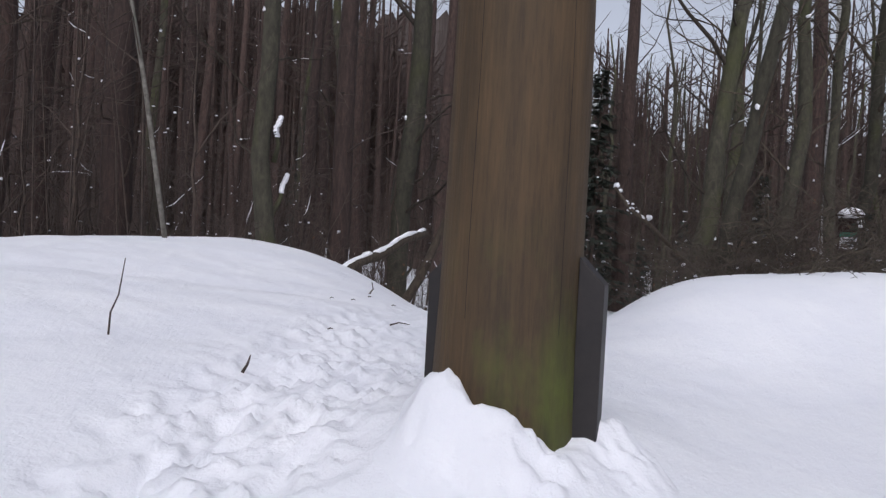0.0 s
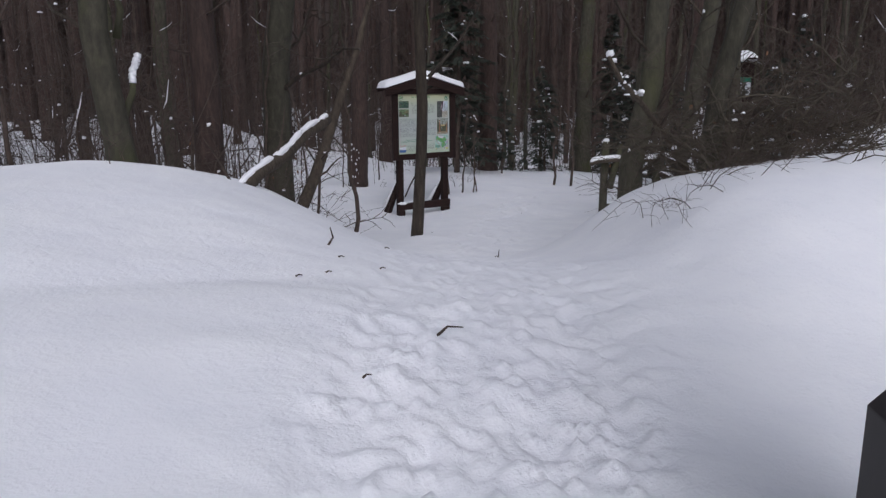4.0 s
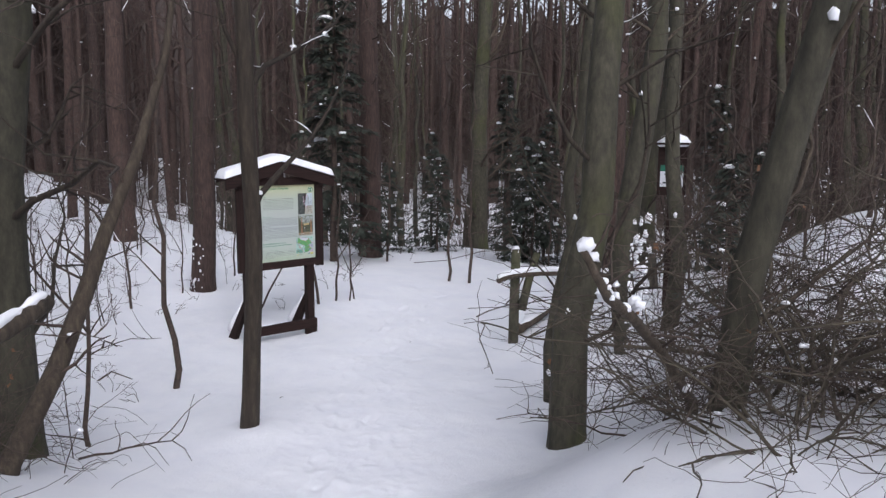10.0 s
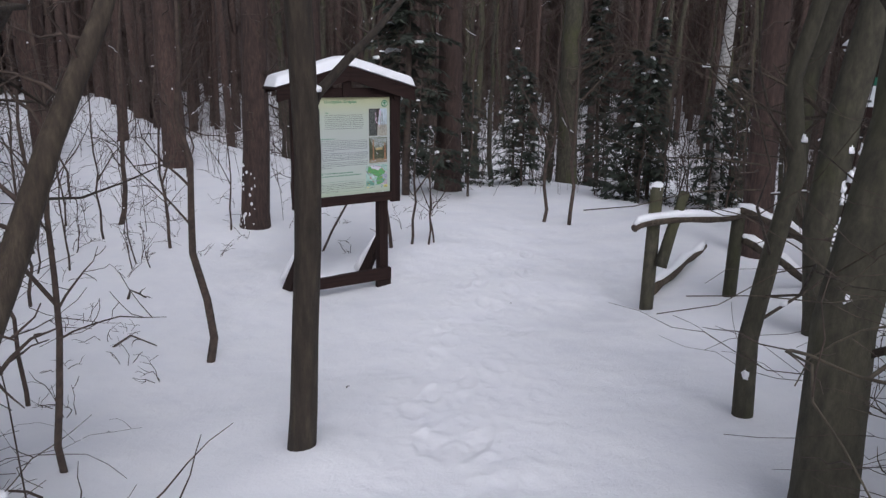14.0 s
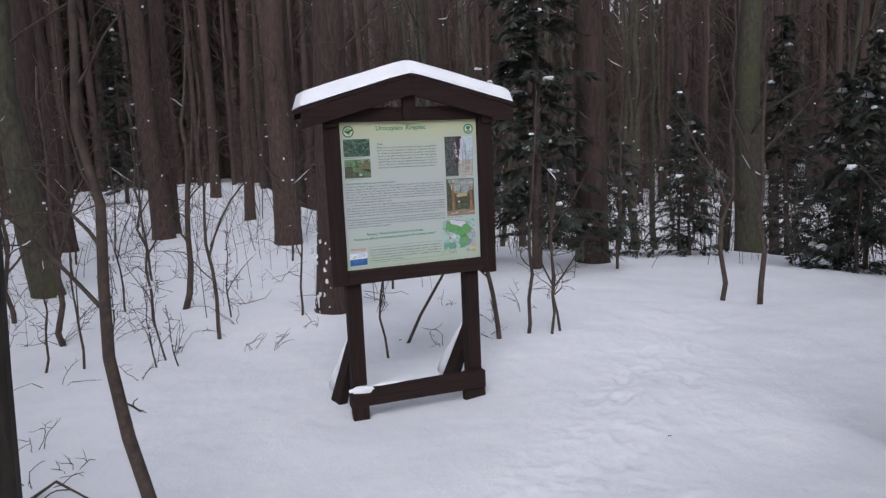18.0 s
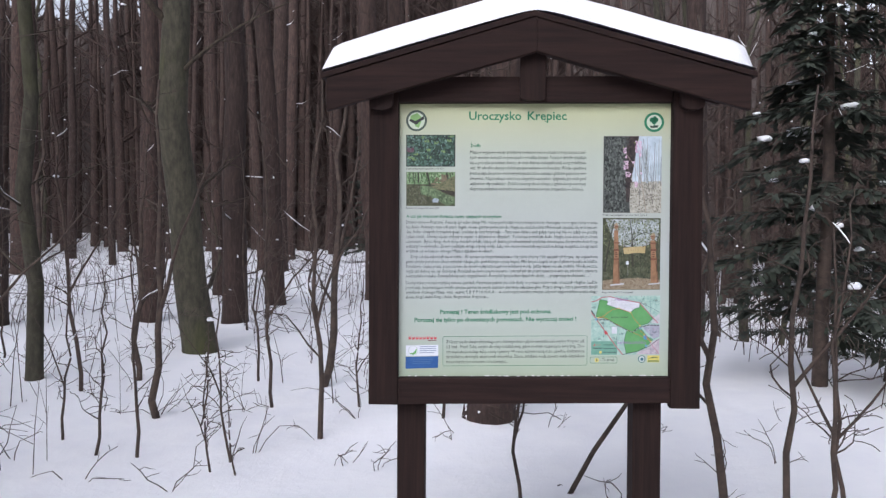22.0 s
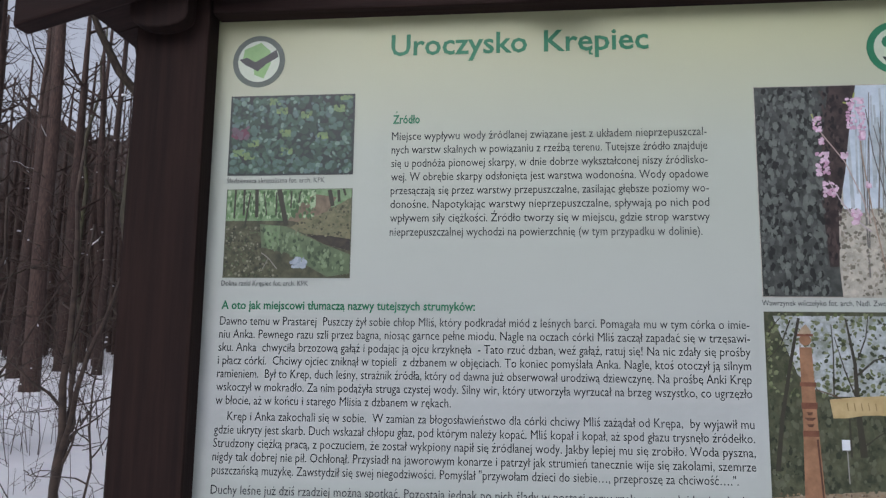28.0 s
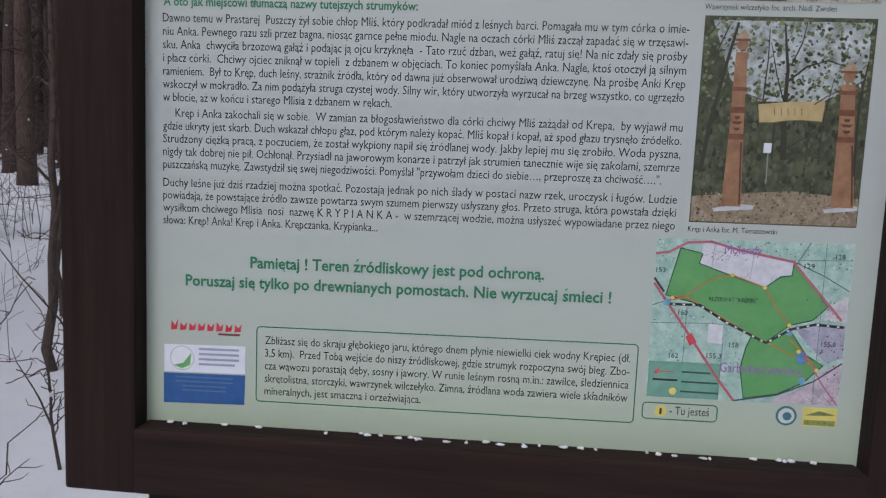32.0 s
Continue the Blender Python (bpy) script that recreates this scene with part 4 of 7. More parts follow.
line_print("printed_rope", at((0.68, 0.41), (0.75, 0.37), (0.83, 0.335)), 0.0016, (0.12, 0.08, 0.05), 0.0052, P4)
flat("printed_notice", at((0.41, 0.6), (0.455, 0.6), (0.455, 0.648), (0.41, 0.648)), ink("notice_print", (0.62, 0.67, 0.72), (0.7, 0.75, 0.8)), "", 0.0042, P4)
line_print("printed_stake", at((0.437, 0.648), (0.44, 0.8)), 0.0014, (0.3, 0.3, 0.28), 0.0042, P4)


# the map
MAP = flat("map", rect(0.2145, 0.465, 1.091, 1.31), ink("map_print", (0.27, 0.44, 0.38), (0.44, 0.59, 0.52), 55), "printed trail map with a green reserve")
on_map = inside(0.2145, 0.465, 1.091, 1.31)
MAP_GREEN = ink("reserve_print", (0.1, 0.31, 0.1), (0.14, 0.36, 0.135), 18)
WHITE_MAP = ink("clearing_print", (0.52, 0.53, 0.57), (0.64, 0.64, 0.69), 70)
FIELD = ((0.125, 0.06), (0.24, 0.09), (0.225, 0.15), (0.395, 0.22), (0.57, 0.285), (0.645, 0.215), (0.7, 0.205), (0.705, 0.12), (0.895, 0.39), (0.825, 0.475), (0.715, 0.51), (0.6, 0.62), (0.525, 0.585), (0.245, 0.405), (0.065, 0.355))
SOUTH = ((0.525, 0.585), (0.6, 0.62), (0.715, 0.535), (0.81, 0.69), (0.9, 0.75), (0.81, 0.86), (0.68, 0.94), (0.51, 0.975), (0.48, 0.79), (0.5, 0.66))
flat("clearing", on_map((0.24, 0.02), (0.42, 0.055), (0.7, 0.12), (0.7, 0.2), (0.64, 0.21), (0.57, 0.28), (0.395, 0.215), (0.23, 0.15)), WHITE_MAP, "", 0.0026, MAP)
flat("clearing", on_map((0.3, 0.52), (0.375, 0.52), (0.375, 0.645), (0.3, 0.64)), WHITE_MAP, "", 0.0026, MAP)
flat("village", on_map((0.74, 0.53), (0.84, 0.49), (0.995, 0.5), (0.995, 0.7), (0.91, 0.73), (0.81, 0.62)), ink("village_print", (0.3, 0.3, 0.38), (0.42, 0.42, 0.5), 60), "", 0.0028, MAP)
flat("village", on_map((0.9, 0.78), (0.995, 0.72), (0.995, 0.995), (0.65, 0.995), (0.7, 0.95), (0.83, 0.88)), ink("suburb_print", (0.36, 0.3, 0.36), (0.58, 0.5, 0.54), 70), "", 0.0028, MAP)
flat("village", on_map((0.9, 0.4), (0.995, 0.3), (0.995, 0.48), (0.88, 0.47)), ink("suburb_print", (0.4, 0.4, 0.42), (0.6, 0.58, 0.6), 90), "", 0.0027, MAP)
for ring in (FIELD, SOUTH):
    flat("reserve", on_map(*ring), MAP_GREEN, "", 0.003, MAP)
    line_print("reserve_border", on_map(*ring, ring[0]), 0.0016, (0.03, 0.11, 0.06), 0.0033)
for pts, w, col in ((((0.0, 0.1), (0.07, 0.085), (0.16, 0.025), (0.28, 0.015), (0.42, 0.06), (0.7, 0.12), (0.83, 0.29), (0.97, 0.47)), 0.0034, (0.5, 0.16, 0.2)), (((0.0, 0.28), (0.07, 0.39), (0.21, 0.61), (0.36, 0.85), (0.46, 0.995)), 0.0034, (0.5, 0.13, 0.16)), (((0.0, 0.25), (0.055, 0.335)), 0.003, (0.06, 0.06, 0.07)), (((0.46, 0.995), (0.68, 0.945), (0.86, 0.85), (0.995, 0.73)), 0.002, (0.06, 0.09, 0.1)), (((0.81, 0.69), (0.9, 0.86), (0.99, 0.99)), 0.0018, (0.45, 0.15, 0.22)), (((0.705, 0.12), (0.86, 0.2), (0.995, 0.29)), 0.0012, (0.12, 0.18, 0.18)), (((0.72, 0.13), (0.78, 0.0)), 0.0012, (0.12, 0.2, 0.16)), (((0.0, 0.42), (0.07, 0.39)), 0.0012, (0.15, 0.2, 0.2)), (((0.0, 0.53), (0.3, 0.52), (0.48, 0.53)), 0.0007, (0.12, 0.2, 0.2)), (((0.18, 0.41), (0.18, 0.78)), 0.0007, (0.12, 0.2, 0.2)), (((0.38, 0.64), (0.375, 0.995)), 0.0007, (0.12, 0.2, 0.2)), (((0.86, 0.0), (0.865, 0.995)), 0.0007, (0.14, 0.22, 0.22)), (((0.72, 0.11), (0.995, 0.1)), 0.0007, (0.14, 0.22, 0.22)), (((0.3, 0.02), (0.29, 0.17)), 0.0006, (0.3, 0.3, 0.34)), (((0.5, 0.08), (0.49, 0.24)), 0.0006, (0.3, 0.3, 0.34))):
    line_print("map_road", on_map(*pts), w, col, 0.0036)
for pts in (((0.07, 0.39), (0.15, 0.37), (0.24, 0.29), (0.31, 0.235), (0.4, 0.215), (0.57, 0.285), (0.63, 0.4), (0.71, 0.51), (0.72, 0.6), (0.81, 0.69), (0.87, 0.79)), ((0.11, 0.36), (0.18, 0.365), (0.49, 0.56), (0.75, 0.7), (0.86, 0.76))):
    line_print("trail", on_map(*pts), 0.0019, (0.48, 0.2, 0.06), 0.0038)
RAILWAY = on_map((0.09, 0.41), (0.245, 0.41), (0.39, 0.51), (0.6, 0.625), (0.72, 0.535), (0.84, 0.5), (0.985, 0.51))
line_print("railway", RAILWAY, 0.0036, (0.035, 0.045, 0.045), 0.004)
rail_line = [Vector((x, 0, z)) for x, z in RAILWAY]
for k in range(19):
    a, b = along_flat(rail_line, (k + 0.3) / 19), along_flat(rail_line, (k + 0.55) / 19)
    line_print("railway_dash", ((a.x, a.z), (b.x, b.z)), 0.002, (0.66, 0.7, 0.68), 0.0044)
MR = random.Random(77)
for k in range(44):
    x, z = MR.uniform(0.218, 0.45), MR.uniform(1.096, 1.3)
    bend = [(x, z)]
    for _ in range(3):
        bend.append((min(max(bend[-1][0] + MR.uniform(-0.009, 0.013), 0.216), 0.463), min(max(bend[-1][1] + MR.uniform(-0.014, 0.008), 1.093), 1.308)))
    line_print("contour", bend, 0.0006, (0.17, 0.28, 0.25), 0.0022)
dabs("map_dots", MAP, ((0.14, 0.3, 0.25), (0.6, 0.7, 0.66)), 330, (0.2155, 0.464, 1.092, 1.309), 0.0012, 78, -0.0007)
dabs("map_houses", MAP, ((0.05, 0.05, 0.06), (0.4, 0.16, 0.22)), 70, (0.4, 0.464, 1.094, 1.235), 0.0012, 79, -0.0011, lambda x, z: x > 0.43 - (z - 1.16) * 0.25)
dabs("map_houses", MAP, ((0.3, 0.1, 0.14), (0.4, 0.38, 0.42)), 26, (0.28, 0.4, 1.279, 1.309), 0.0011, 80, -0.0011)
flat("legend", on_map((0.005, 0.77), (0.38, 0.77), (0.38, 0.995), (0.005, 0.995)), ink("legend_print", (0.14, 0.32, 0.24), (0.18, 0.37, 0.28), 50), "", 0.0042, MAP)
flat("legend_sign", on_map((0.03, 0.85), (0.06, 0.8), (0.06, 0.85)), ink("legend_red_print", (0.5, 0.1, 0.1), (0.6, 0.14, 0.14)), "", 0.0048, MAP)
line_print("legend_line", on_map((0.03, 0.885), (0.16, 0.885)), 0.0028, (0.03, 0.04, 0.04), 0.0048)
flat("legend_badge", disc(*on_map((0.14, 0.955))[0], 0.005, 14), YELLOW, "", 0.0048, MAP)
for k, w in enumerate((0.15, 0.19, 0.2)):
    line_print("legend_text", on_map((0.18, 0.83 + 0.062 * k), (0.18 + w, 0.832 + 0.062 * k)), 0.0024, (0.05, 0.1, 0.09), 0.0048)
line_print("legend_text", on_map((0.065, 0.832), (0.14, 0.832)), 0.0018, (0.45, 0.16, 0.14), 0.0048)
PURPLE = ink("purple_ink", (0.26, 0.13, 0.36), (0.32, 0.17, 0.42))
for row in (("Molendy", 0.302, 0.349, 1.2915, 0.0175), ("Garbatka-Letnisko", 0.3085, 0.414, 1.131, 0.019)):
    lettering("map_name", [row], PURPLE, y=-0.0019)
for row in (('REZERWAT "KRĘPIEC"', 0.287, 0.35, 1.2265, 0.0085), ("153", 0.216, 0.228, 1.263, 0.01), ("160", 0.249, 0.261, 1.206, 0.01), ("162", 0.241, 0.253, 1.147, 0.01), ("158", 0.318, 0.33, 1.165, 0.01), ("155.3", 0.29, 0.309, 1.149, 0.01),
                         ("129", 0.404, 0.417, 1.275, 0.01), ("128", 0.442, 0.454, 1.289, 0.01), ("155,8", 0.435, 0.453, 1.172, 0.009)):
    lettering("map_number", [row], INK, y=-0.0019)
flat("road_badge", on_map((0.185, 0.61), (0.215, 0.585), (0.245, 0.64), (0.21, 0.665)), ink("red_print", (0.5, 0.05, 0.07), (0.6, 0.08, 0.09)), "", 0.0046, MAP)
flat("marker", on_map((0.76, 0.69), (0.79, 0.67), (0.82, 0.69), (0.81, 0.745), (0.77, 0.745)), ink("marker_print", (0.06, 0.2, 0.42), (0.1, 0.28, 0.5), 90), "", 0.0046, MAP)
flat("marker_face", on_map((0.79, 0.68), (0.815, 0.69), (0.81, 0.735)), ink("marker_red_print", (0.4, 0.1, 0.12), (0.5, 0.14, 0.15)), "", 0.005, MAP)
for u, v, q in ((0.075, 0.4, 0.005), (0.715, 0.56, 0.004), (0.8, 0.85, 0.0045)):
    flat("marker", disc(*on_map((u, v))[0], q, 10), ink("marker_print", (0.1, 0.26, 0.42), (0.2, 0.4, 0.55), 90), "", 0.0046, MAP)
for u, v in ((0.4, 0.215), (0.57, 0.285), (0.71, 0.51), (0.77, 0.67), (0.87, 0.78), (0.1, 0.37)):
    flat("trail_stop", disc(*on_map((u, v))[0], 0.0026, 10), YELLOW, "", 0.0048, MAP)

# emblems and sponsors' marks, as plain shapes
for x, z, r0 in ((-0.433, 1.956, 0.039), (0.436, 1.95, 0.0385)):
    ring = flat("emblem", disc(x, z, r0 if x < 0 else 0.036), GREEN_INK if x > 0 else speckled("dark_emblem_print", (0.045, 0.07, 0.05), (0.06, 0.09, 0.065), 60, 0.4), "round green emblem")
    flat("emblem_field", disc(x, z, 0.031 if x < 0 else 0.027), speckled("emblem_field_print", (0.5, 0.58, 0.44), (0.56, 0.63, 0.5), 60, 0.4), "", 0.0028, ring)
    if x < 0:
        flat("emblem_land", ((x - 0.022, z + 0.018), (x + 0.002, z + 0.028), (x + 0.017, z + 0.015), (x + 0.018, z - 0.004), (x + 0.008, z - 0.026), (x - 0.006, z - 0.02), (x - 0.008, z - 0.002), (x - 0.024, z + 0.003)), speckled("land_print", (0.2, 0.38, 0.12), (0.24, 0.44, 0.15), 60, 0.4), "", 0.0032, ring)
        flat("emblem_shape", ((x - 0.029, z + 0.003), (x - 0.018, z + 0.006), (x - 0.005, z - 0.001), (x + 0.008, z + 0.006), (x + 0.026, z + 0.017), (x + 0.029, z + 0.006), (x + 0.012, z - 0.004), (x - 0.001, z - 0.015), (x - 0.008, z - 0.011), (x - 0.02, z - 0.005)), speckled("black_print", (0.015, 0.017, 0.015), (0.025, 0.027, 0.025), 60, 0.4), "", 0.0036, ring)
    else:
        for dx, dz, q in ((-0.008, 0.008, 0.009), (0.007, 0.009, 0.0085), (0, 0.001, 0.009), (0.002, 0.015, 0.007)):
            flat("emblem_crown", disc(x + dx, z + dz, q, 10), GREEN_INK, "", 0.0032, ring)
        flat("emblem_stem", rect(x - 0.002, x + 0.003, z - 0.016, z + 0.002), GREEN_INK, "", 0.0034, ring)
        flat("emblem_base", ((x - 0.017, z - 0.012), (x - 0.004, z - 0.014), (x + 0.016, z - 0.01), (x + 0.012, z - 0.02), (x - 0.012, z - 0.021)), speckled("black_print", (0.02, 0.03, 0.025), (0.03, 0.04, 0.03), 60, 0.4), "", 0.0036, ring)
RED = speckled("red_ink", (0.55, 0.03, 0.05), (0.65, 0.05, 0.07), 60, 0.4)
for k in range(8):
    x = -0.459 + 0.0135 * k
    flat("mark_stroke", ((x, 1.152), (x + 0.009, 1.153), (x + 0.0105, 1.164 if k else 1.168), (x + 0.006, 1.158), (x + 0.001, 1.166 if k in (0, 5) else 1.163)), RED, "red brush mark")
line_print("mark_line", ((-0.388, 1.1485), (-0.356, 1.1485)), 0.003, (0.2, 0.05, 0.06), parent=PANEL)
W = flat("mark_field", ((-0.469, 1.09), (-0.348, 1.0915), (-0.348, 1.132), (-0.469, 1.13)), speckled("white_print", (0.68, 0.7, 0.76), (0.74, 0.76, 0.82), 40, 0.4), "white sponsor field")
flat("mark_ring", disc(-0.442, 1.111, 0.0185), speckled("ring_grey_print", (0.45, 0.5, 0.5), (0.55, 0.6, 0.58), 60, 0.4), "", 0.0026, W)
flat("mark_disc", disc(-0.442, 1.111, 0.0165), speckled("white_print", (0.7, 0.73, 0.76), (0.75, 0.77, 0.8), 60, 0.4), "", 0.003, W)
flat("mark_leaf", ((-0.455, 1.1), (-0.44, 1.104), (-0.428, 1.12), (-0.43, 1.101), (-0.442, 1.0955)), speckled("leaf_mark_print", (0.12, 0.36, 0.1), (0.17, 0.45, 0.14), 60, 0.4), "", 0.0034, W)
for k in range(4):
    line_print("mark_line", ((-0.417, 1.1255 - 0.0075 * k), (-0.357 - 0.006 * (k == 3), 1.126 - 0.0075 * k)), 0.0032, (0.32, 0.37, 0.48), parent=W)
B = flat("mark_field", ((-0.47, 1.0435), (-0.349, 1.046), (-0.348, 1.0895), (-0.47, 1.088)), speckled("blue_ink", (0.02, 0.09, 0.27), (0.03, 0.11, 0.32), 40, 0.4), "blue sponsor field")
for k in range(4):
    line_print("mark_line", ((-0.452 + 0.01 * (k > 1), 1.083 - 0.0065 * k), (-0.366 - 0.01 * (k > 1), 1.0835 - 0.0065 * k)), 0.0018, (0.1, 0.2, 0.38), parent=B)
C = flat("emblem", disc(0.4, 1.075, 0.0135), speckled("blue_emblem_print", (0.04, 0.14, 0.15), (0.06, 0.17, 0.18), 60, 0.4), "small round blue emblem")
flat("emblem_field", disc(0.4, 1.075, 0.0105), speckled("pale_emblem_print", (0.5, 0.58, 0.55), (0.55, 0.62, 0.6), 60, 0.4), "", 0.0026, C)
flat("emblem_shape", disc(0.401, 1.0745, 0.006, 9), speckled("blue_emblem_print", (0.04, 0.14, 0.18), (0.06, 0.17, 0.2), 60, 0.4), "", 0.003, C)
Y = flat("mark_field", rect(0.421, 0.4645, 1.0625, 1.088), YELLOW, "small yellow mark")
flat("mark_band", rect(0.423, 0.4625, 1.064, 1.071), speckled("dark_mark_print", (0.16, 0.2, 0.05), (0.3, 0.34, 0.1), 200, 0.4), "", 0.0026, Y)
flat("mark_band", ((0.423, 1.077), (0.442, 1.084), (0.4625, 1.079), (0.446, 1.0775)), speckled("dark_mark_print", (0.12, 0.16, 0.05), (0.2, 0.26, 0.08), 200, 0.4), "", 0.0026, Y)


# the sheet was mounted slightly askew towards its foot
for ob in [c for c in PANEL.children_recursive if c.type == "MESH"]:
    co = np.empty(len(ob.data.vertices) * 3)
    ob.data.vertices.foreach_get("co", co)
    co = co.reshape(-1, 3)
    co[:, 2] += 0.017 * np.clip((1.62 - co[:, 2]) / 0.4, 0, 1) * (co[:, 0] + 0.05)
    ob.data.vertices.foreach_set("co", co.ravel())
    ob.data.update()


# ---- carved gate post by the road ----
def gate_post():
    m, n, l, s = material("smoothed_post_timber", 0.75)
    f = grain(n, l, 3.0, (7, 7, 0.45), 9, 0.72)
    g = grain(n, l, 2.4, (1, 1, 0.3), 6, 0.65)
    col = mixed(n, l, ramp(n, l, g, (0.4, (0, 0, 0)), (0.62, (1, 1, 1))), ramp(n, l, f, (0.3, (0.056, 0.034, 0.015)), (0.7, (0.118, 0.072, 0.031))), ramp(n, l, f, (0.3, (0.03, 0.02, 0.01)), (0.7, (0.072, 0.048, 0.023))))
    c, sep, mr = n.new("ShaderNodeTexCoord"), n.new("ShaderNodeSeparateXYZ"), n.new("ShaderNodeMapRange")
    l.new(c.outputs["Object"], sep.inputs[0])
    mr.inputs[1].default_value, mr.inputs[2].default_value, mr.inputs[3].default_value, mr.inputs[4].default_value = 0.1, 0.75, 0.75, 0.0
    l.new(sep.outputs["Z"], mr.inputs[0])
    mul = n.new("ShaderNodeMath")
    mul.operation = "MULTIPLY"
    h = grain(n, l, 2.6, (1, 1, 0.6), 5, 0.7)
    l.new(ramp(n, l, h, (0.45, (0, 0, 0)), (0.65, (1, 1, 1))), mul.inputs[0])
    l.new(mr.outputs[0], mul.inputs[1])
    l.new(mixed(n, l, mul.outputs[0], mixed(n, l, ramp(n, l, grain(n, l, 16.0, (5, 5, 0.3), 7, 0.75), (0.4, (0.28, 0.28, 0.28)), (0.54, (0, 0, 0))), col, (0.014, 0.009, 0.006)), (0.095, 0.115, 0.018)), s.inputs["Base Color"])
    bump(n, l, s, grain(n, l, 9.0, (6, 6, 0.35), 8, 0.7), 0.5, 0.008)
    x, y = -4.5, -11.18
    z = height(x, y)
    t = thing("gate_post", pose(x, y, z), "thick round timber gate post with mossy foot", "post")
    p = Build()
    pts, rad = [], []
    for k in range(13):
        q = k / 12
        pts.append((-0.045 + 0.012 * math.sin(q * 5), 0.015, -0.3 + 4.3 * q))
        rad.append(0.248 - 0.035 * q + (0.02 * (1 - q * 12 / 1.5) if q < 0.125 else 0))
    p.tube(pts, rad, 40)
    part("shaft", p, m, t, smooth=True)
    # drying cracks, let into the shaft as dark strips
    for a in (216, 292):
        p = Build()
        q = radians(a)
        e = Vector((math.cos(q), math.sin(q), 0))
        s2 = Vector((-e.y, e.x, 0)) * 0.0013
        zz = [0.25 + 0.45 * k for k in range(7)]
        for k, w in enumerate(zz):
            r = 0.248 - 0.035 * (w + 0.3) / 4.3 + 0.0012
            o = e * r + Vector((-0.045 + 0.012 * math.sin((w + 0.3) / 4.3 * 5), 0.015, w)) + s2 * 2.0 * math.sin(k * 2.1 + a)
            p.v += [o - s2, o + s2]
        p.f = [(2 * k, 2 * k + 1, 2 * k + 3, 2 * k + 2) for k in range(len(zz) - 1)]
        part("crack", p, speckled("crack_shadow", (0.012, 0.008, 0.006), (0.03, 0.02, 0.014), 30), t)
    for sgn in (-1, 1):
        p = Build()
        p.slab(((0, -0.3), (0.085, -0.3), (0.085, 0.695), (0, 0.785)), -0.06, 0.06)
        ob = part("anchor_plate", p, TIN, t, "dark flat anchor beside the shaft", bevel=0.004)
        ob.matrix_local = pose(0, 0, 0, 0, 0, -33 + (180 if sgn < 0 else 0)) @ pose(0.2 if sgn > 0 else 0.232, 0, -0.22)
        p = Build()
        p.tube(((0, 0, 0), (0.02, 0, 0)), (0.012, 0.012), 8)
        nut = part("bolt", p, TIN, ob)
        nut.matrix_local = pose(0.085, 0, 0.2)
    n1 = 120
    u = np.linspace(-0.62, 0.66, n1)
    v = np.linspace(-0.72, 0.3, n1)
    U, V = np.meshgrid(u, v)
    heap = 0.2 * np.exp(-((U + 0.3) ** 2 + (V + 0.12) ** 2) / 0.014) + 0.13 * np.exp(-((U + 0.2) ** 2 + (V + 0.26) ** 2) / 0.016) + 0.08 * np.exp(-((U + 0.02) ** 2 + (V + 0.36) ** 2) / 0.02) + 0.09 * np.exp(-((U - 0.3) ** 2 + (V + 0.16) ** 2) / 0.02)
    lumps = 0.5 * fine_noise(U + 3, V + 3, 0.085, 61) + 0.5 * fine_noise(U + 3, V + 3, 0.05, 62) + 0.16 * fine_noise(U + 3, V + 3, 0.025, 63)
    Z = land(U + x, V + y) - z + 0.012 + heap + np.minimum(heap, 0.07) * 1.8 * lumps - 0.2 * np.clip(np.hypot(U * 0.85, V + 0.2) / 0.5 - 0.7, 0, 1)
    p = Build()
    p.v = [Vector(c) for c in np.stack([U, V, Z], -1).reshape(-1, 3)]
    p.f = [(a * n1 + b, a * n1 + b + 1, a * n1 + n1 + b + 1, a * n1 + n1 + b) for a in range(n1 - 1) for b in range(n1 - 1)]
    d = tagged(new("snow_drift", p.mesh("snow_drift", SNOW, True)), "lumpy snow heaped round the post foot", "snow", kind="stuff")
    d.matrix_world = pose(x, y, z)


gate_post()


# ---- trees ----
def bent(rnd, start, way, length, steps, wander, lift=0.0):
    """A wandering line of points."""
    p, d = Vector(start), Vector(way).normalized()
    out = [p.copy()]
    for _ in range(steps):
        d = (d + Vector((rnd.gauss(0, wander), rnd.gauss(0, wander), rnd.gauss(0, wander) + lift))).normalized()
        p = p + d * length / steps
        out.append(p.copy())
    return out


def along(pts, q):
    """The place at a share of the way along a line."""
    k = min(int(q * (len(pts) - 1)), len(pts) - 2)
    return pts[k].lerp(pts[k + 1], q * (len(pts) - 1) - k)


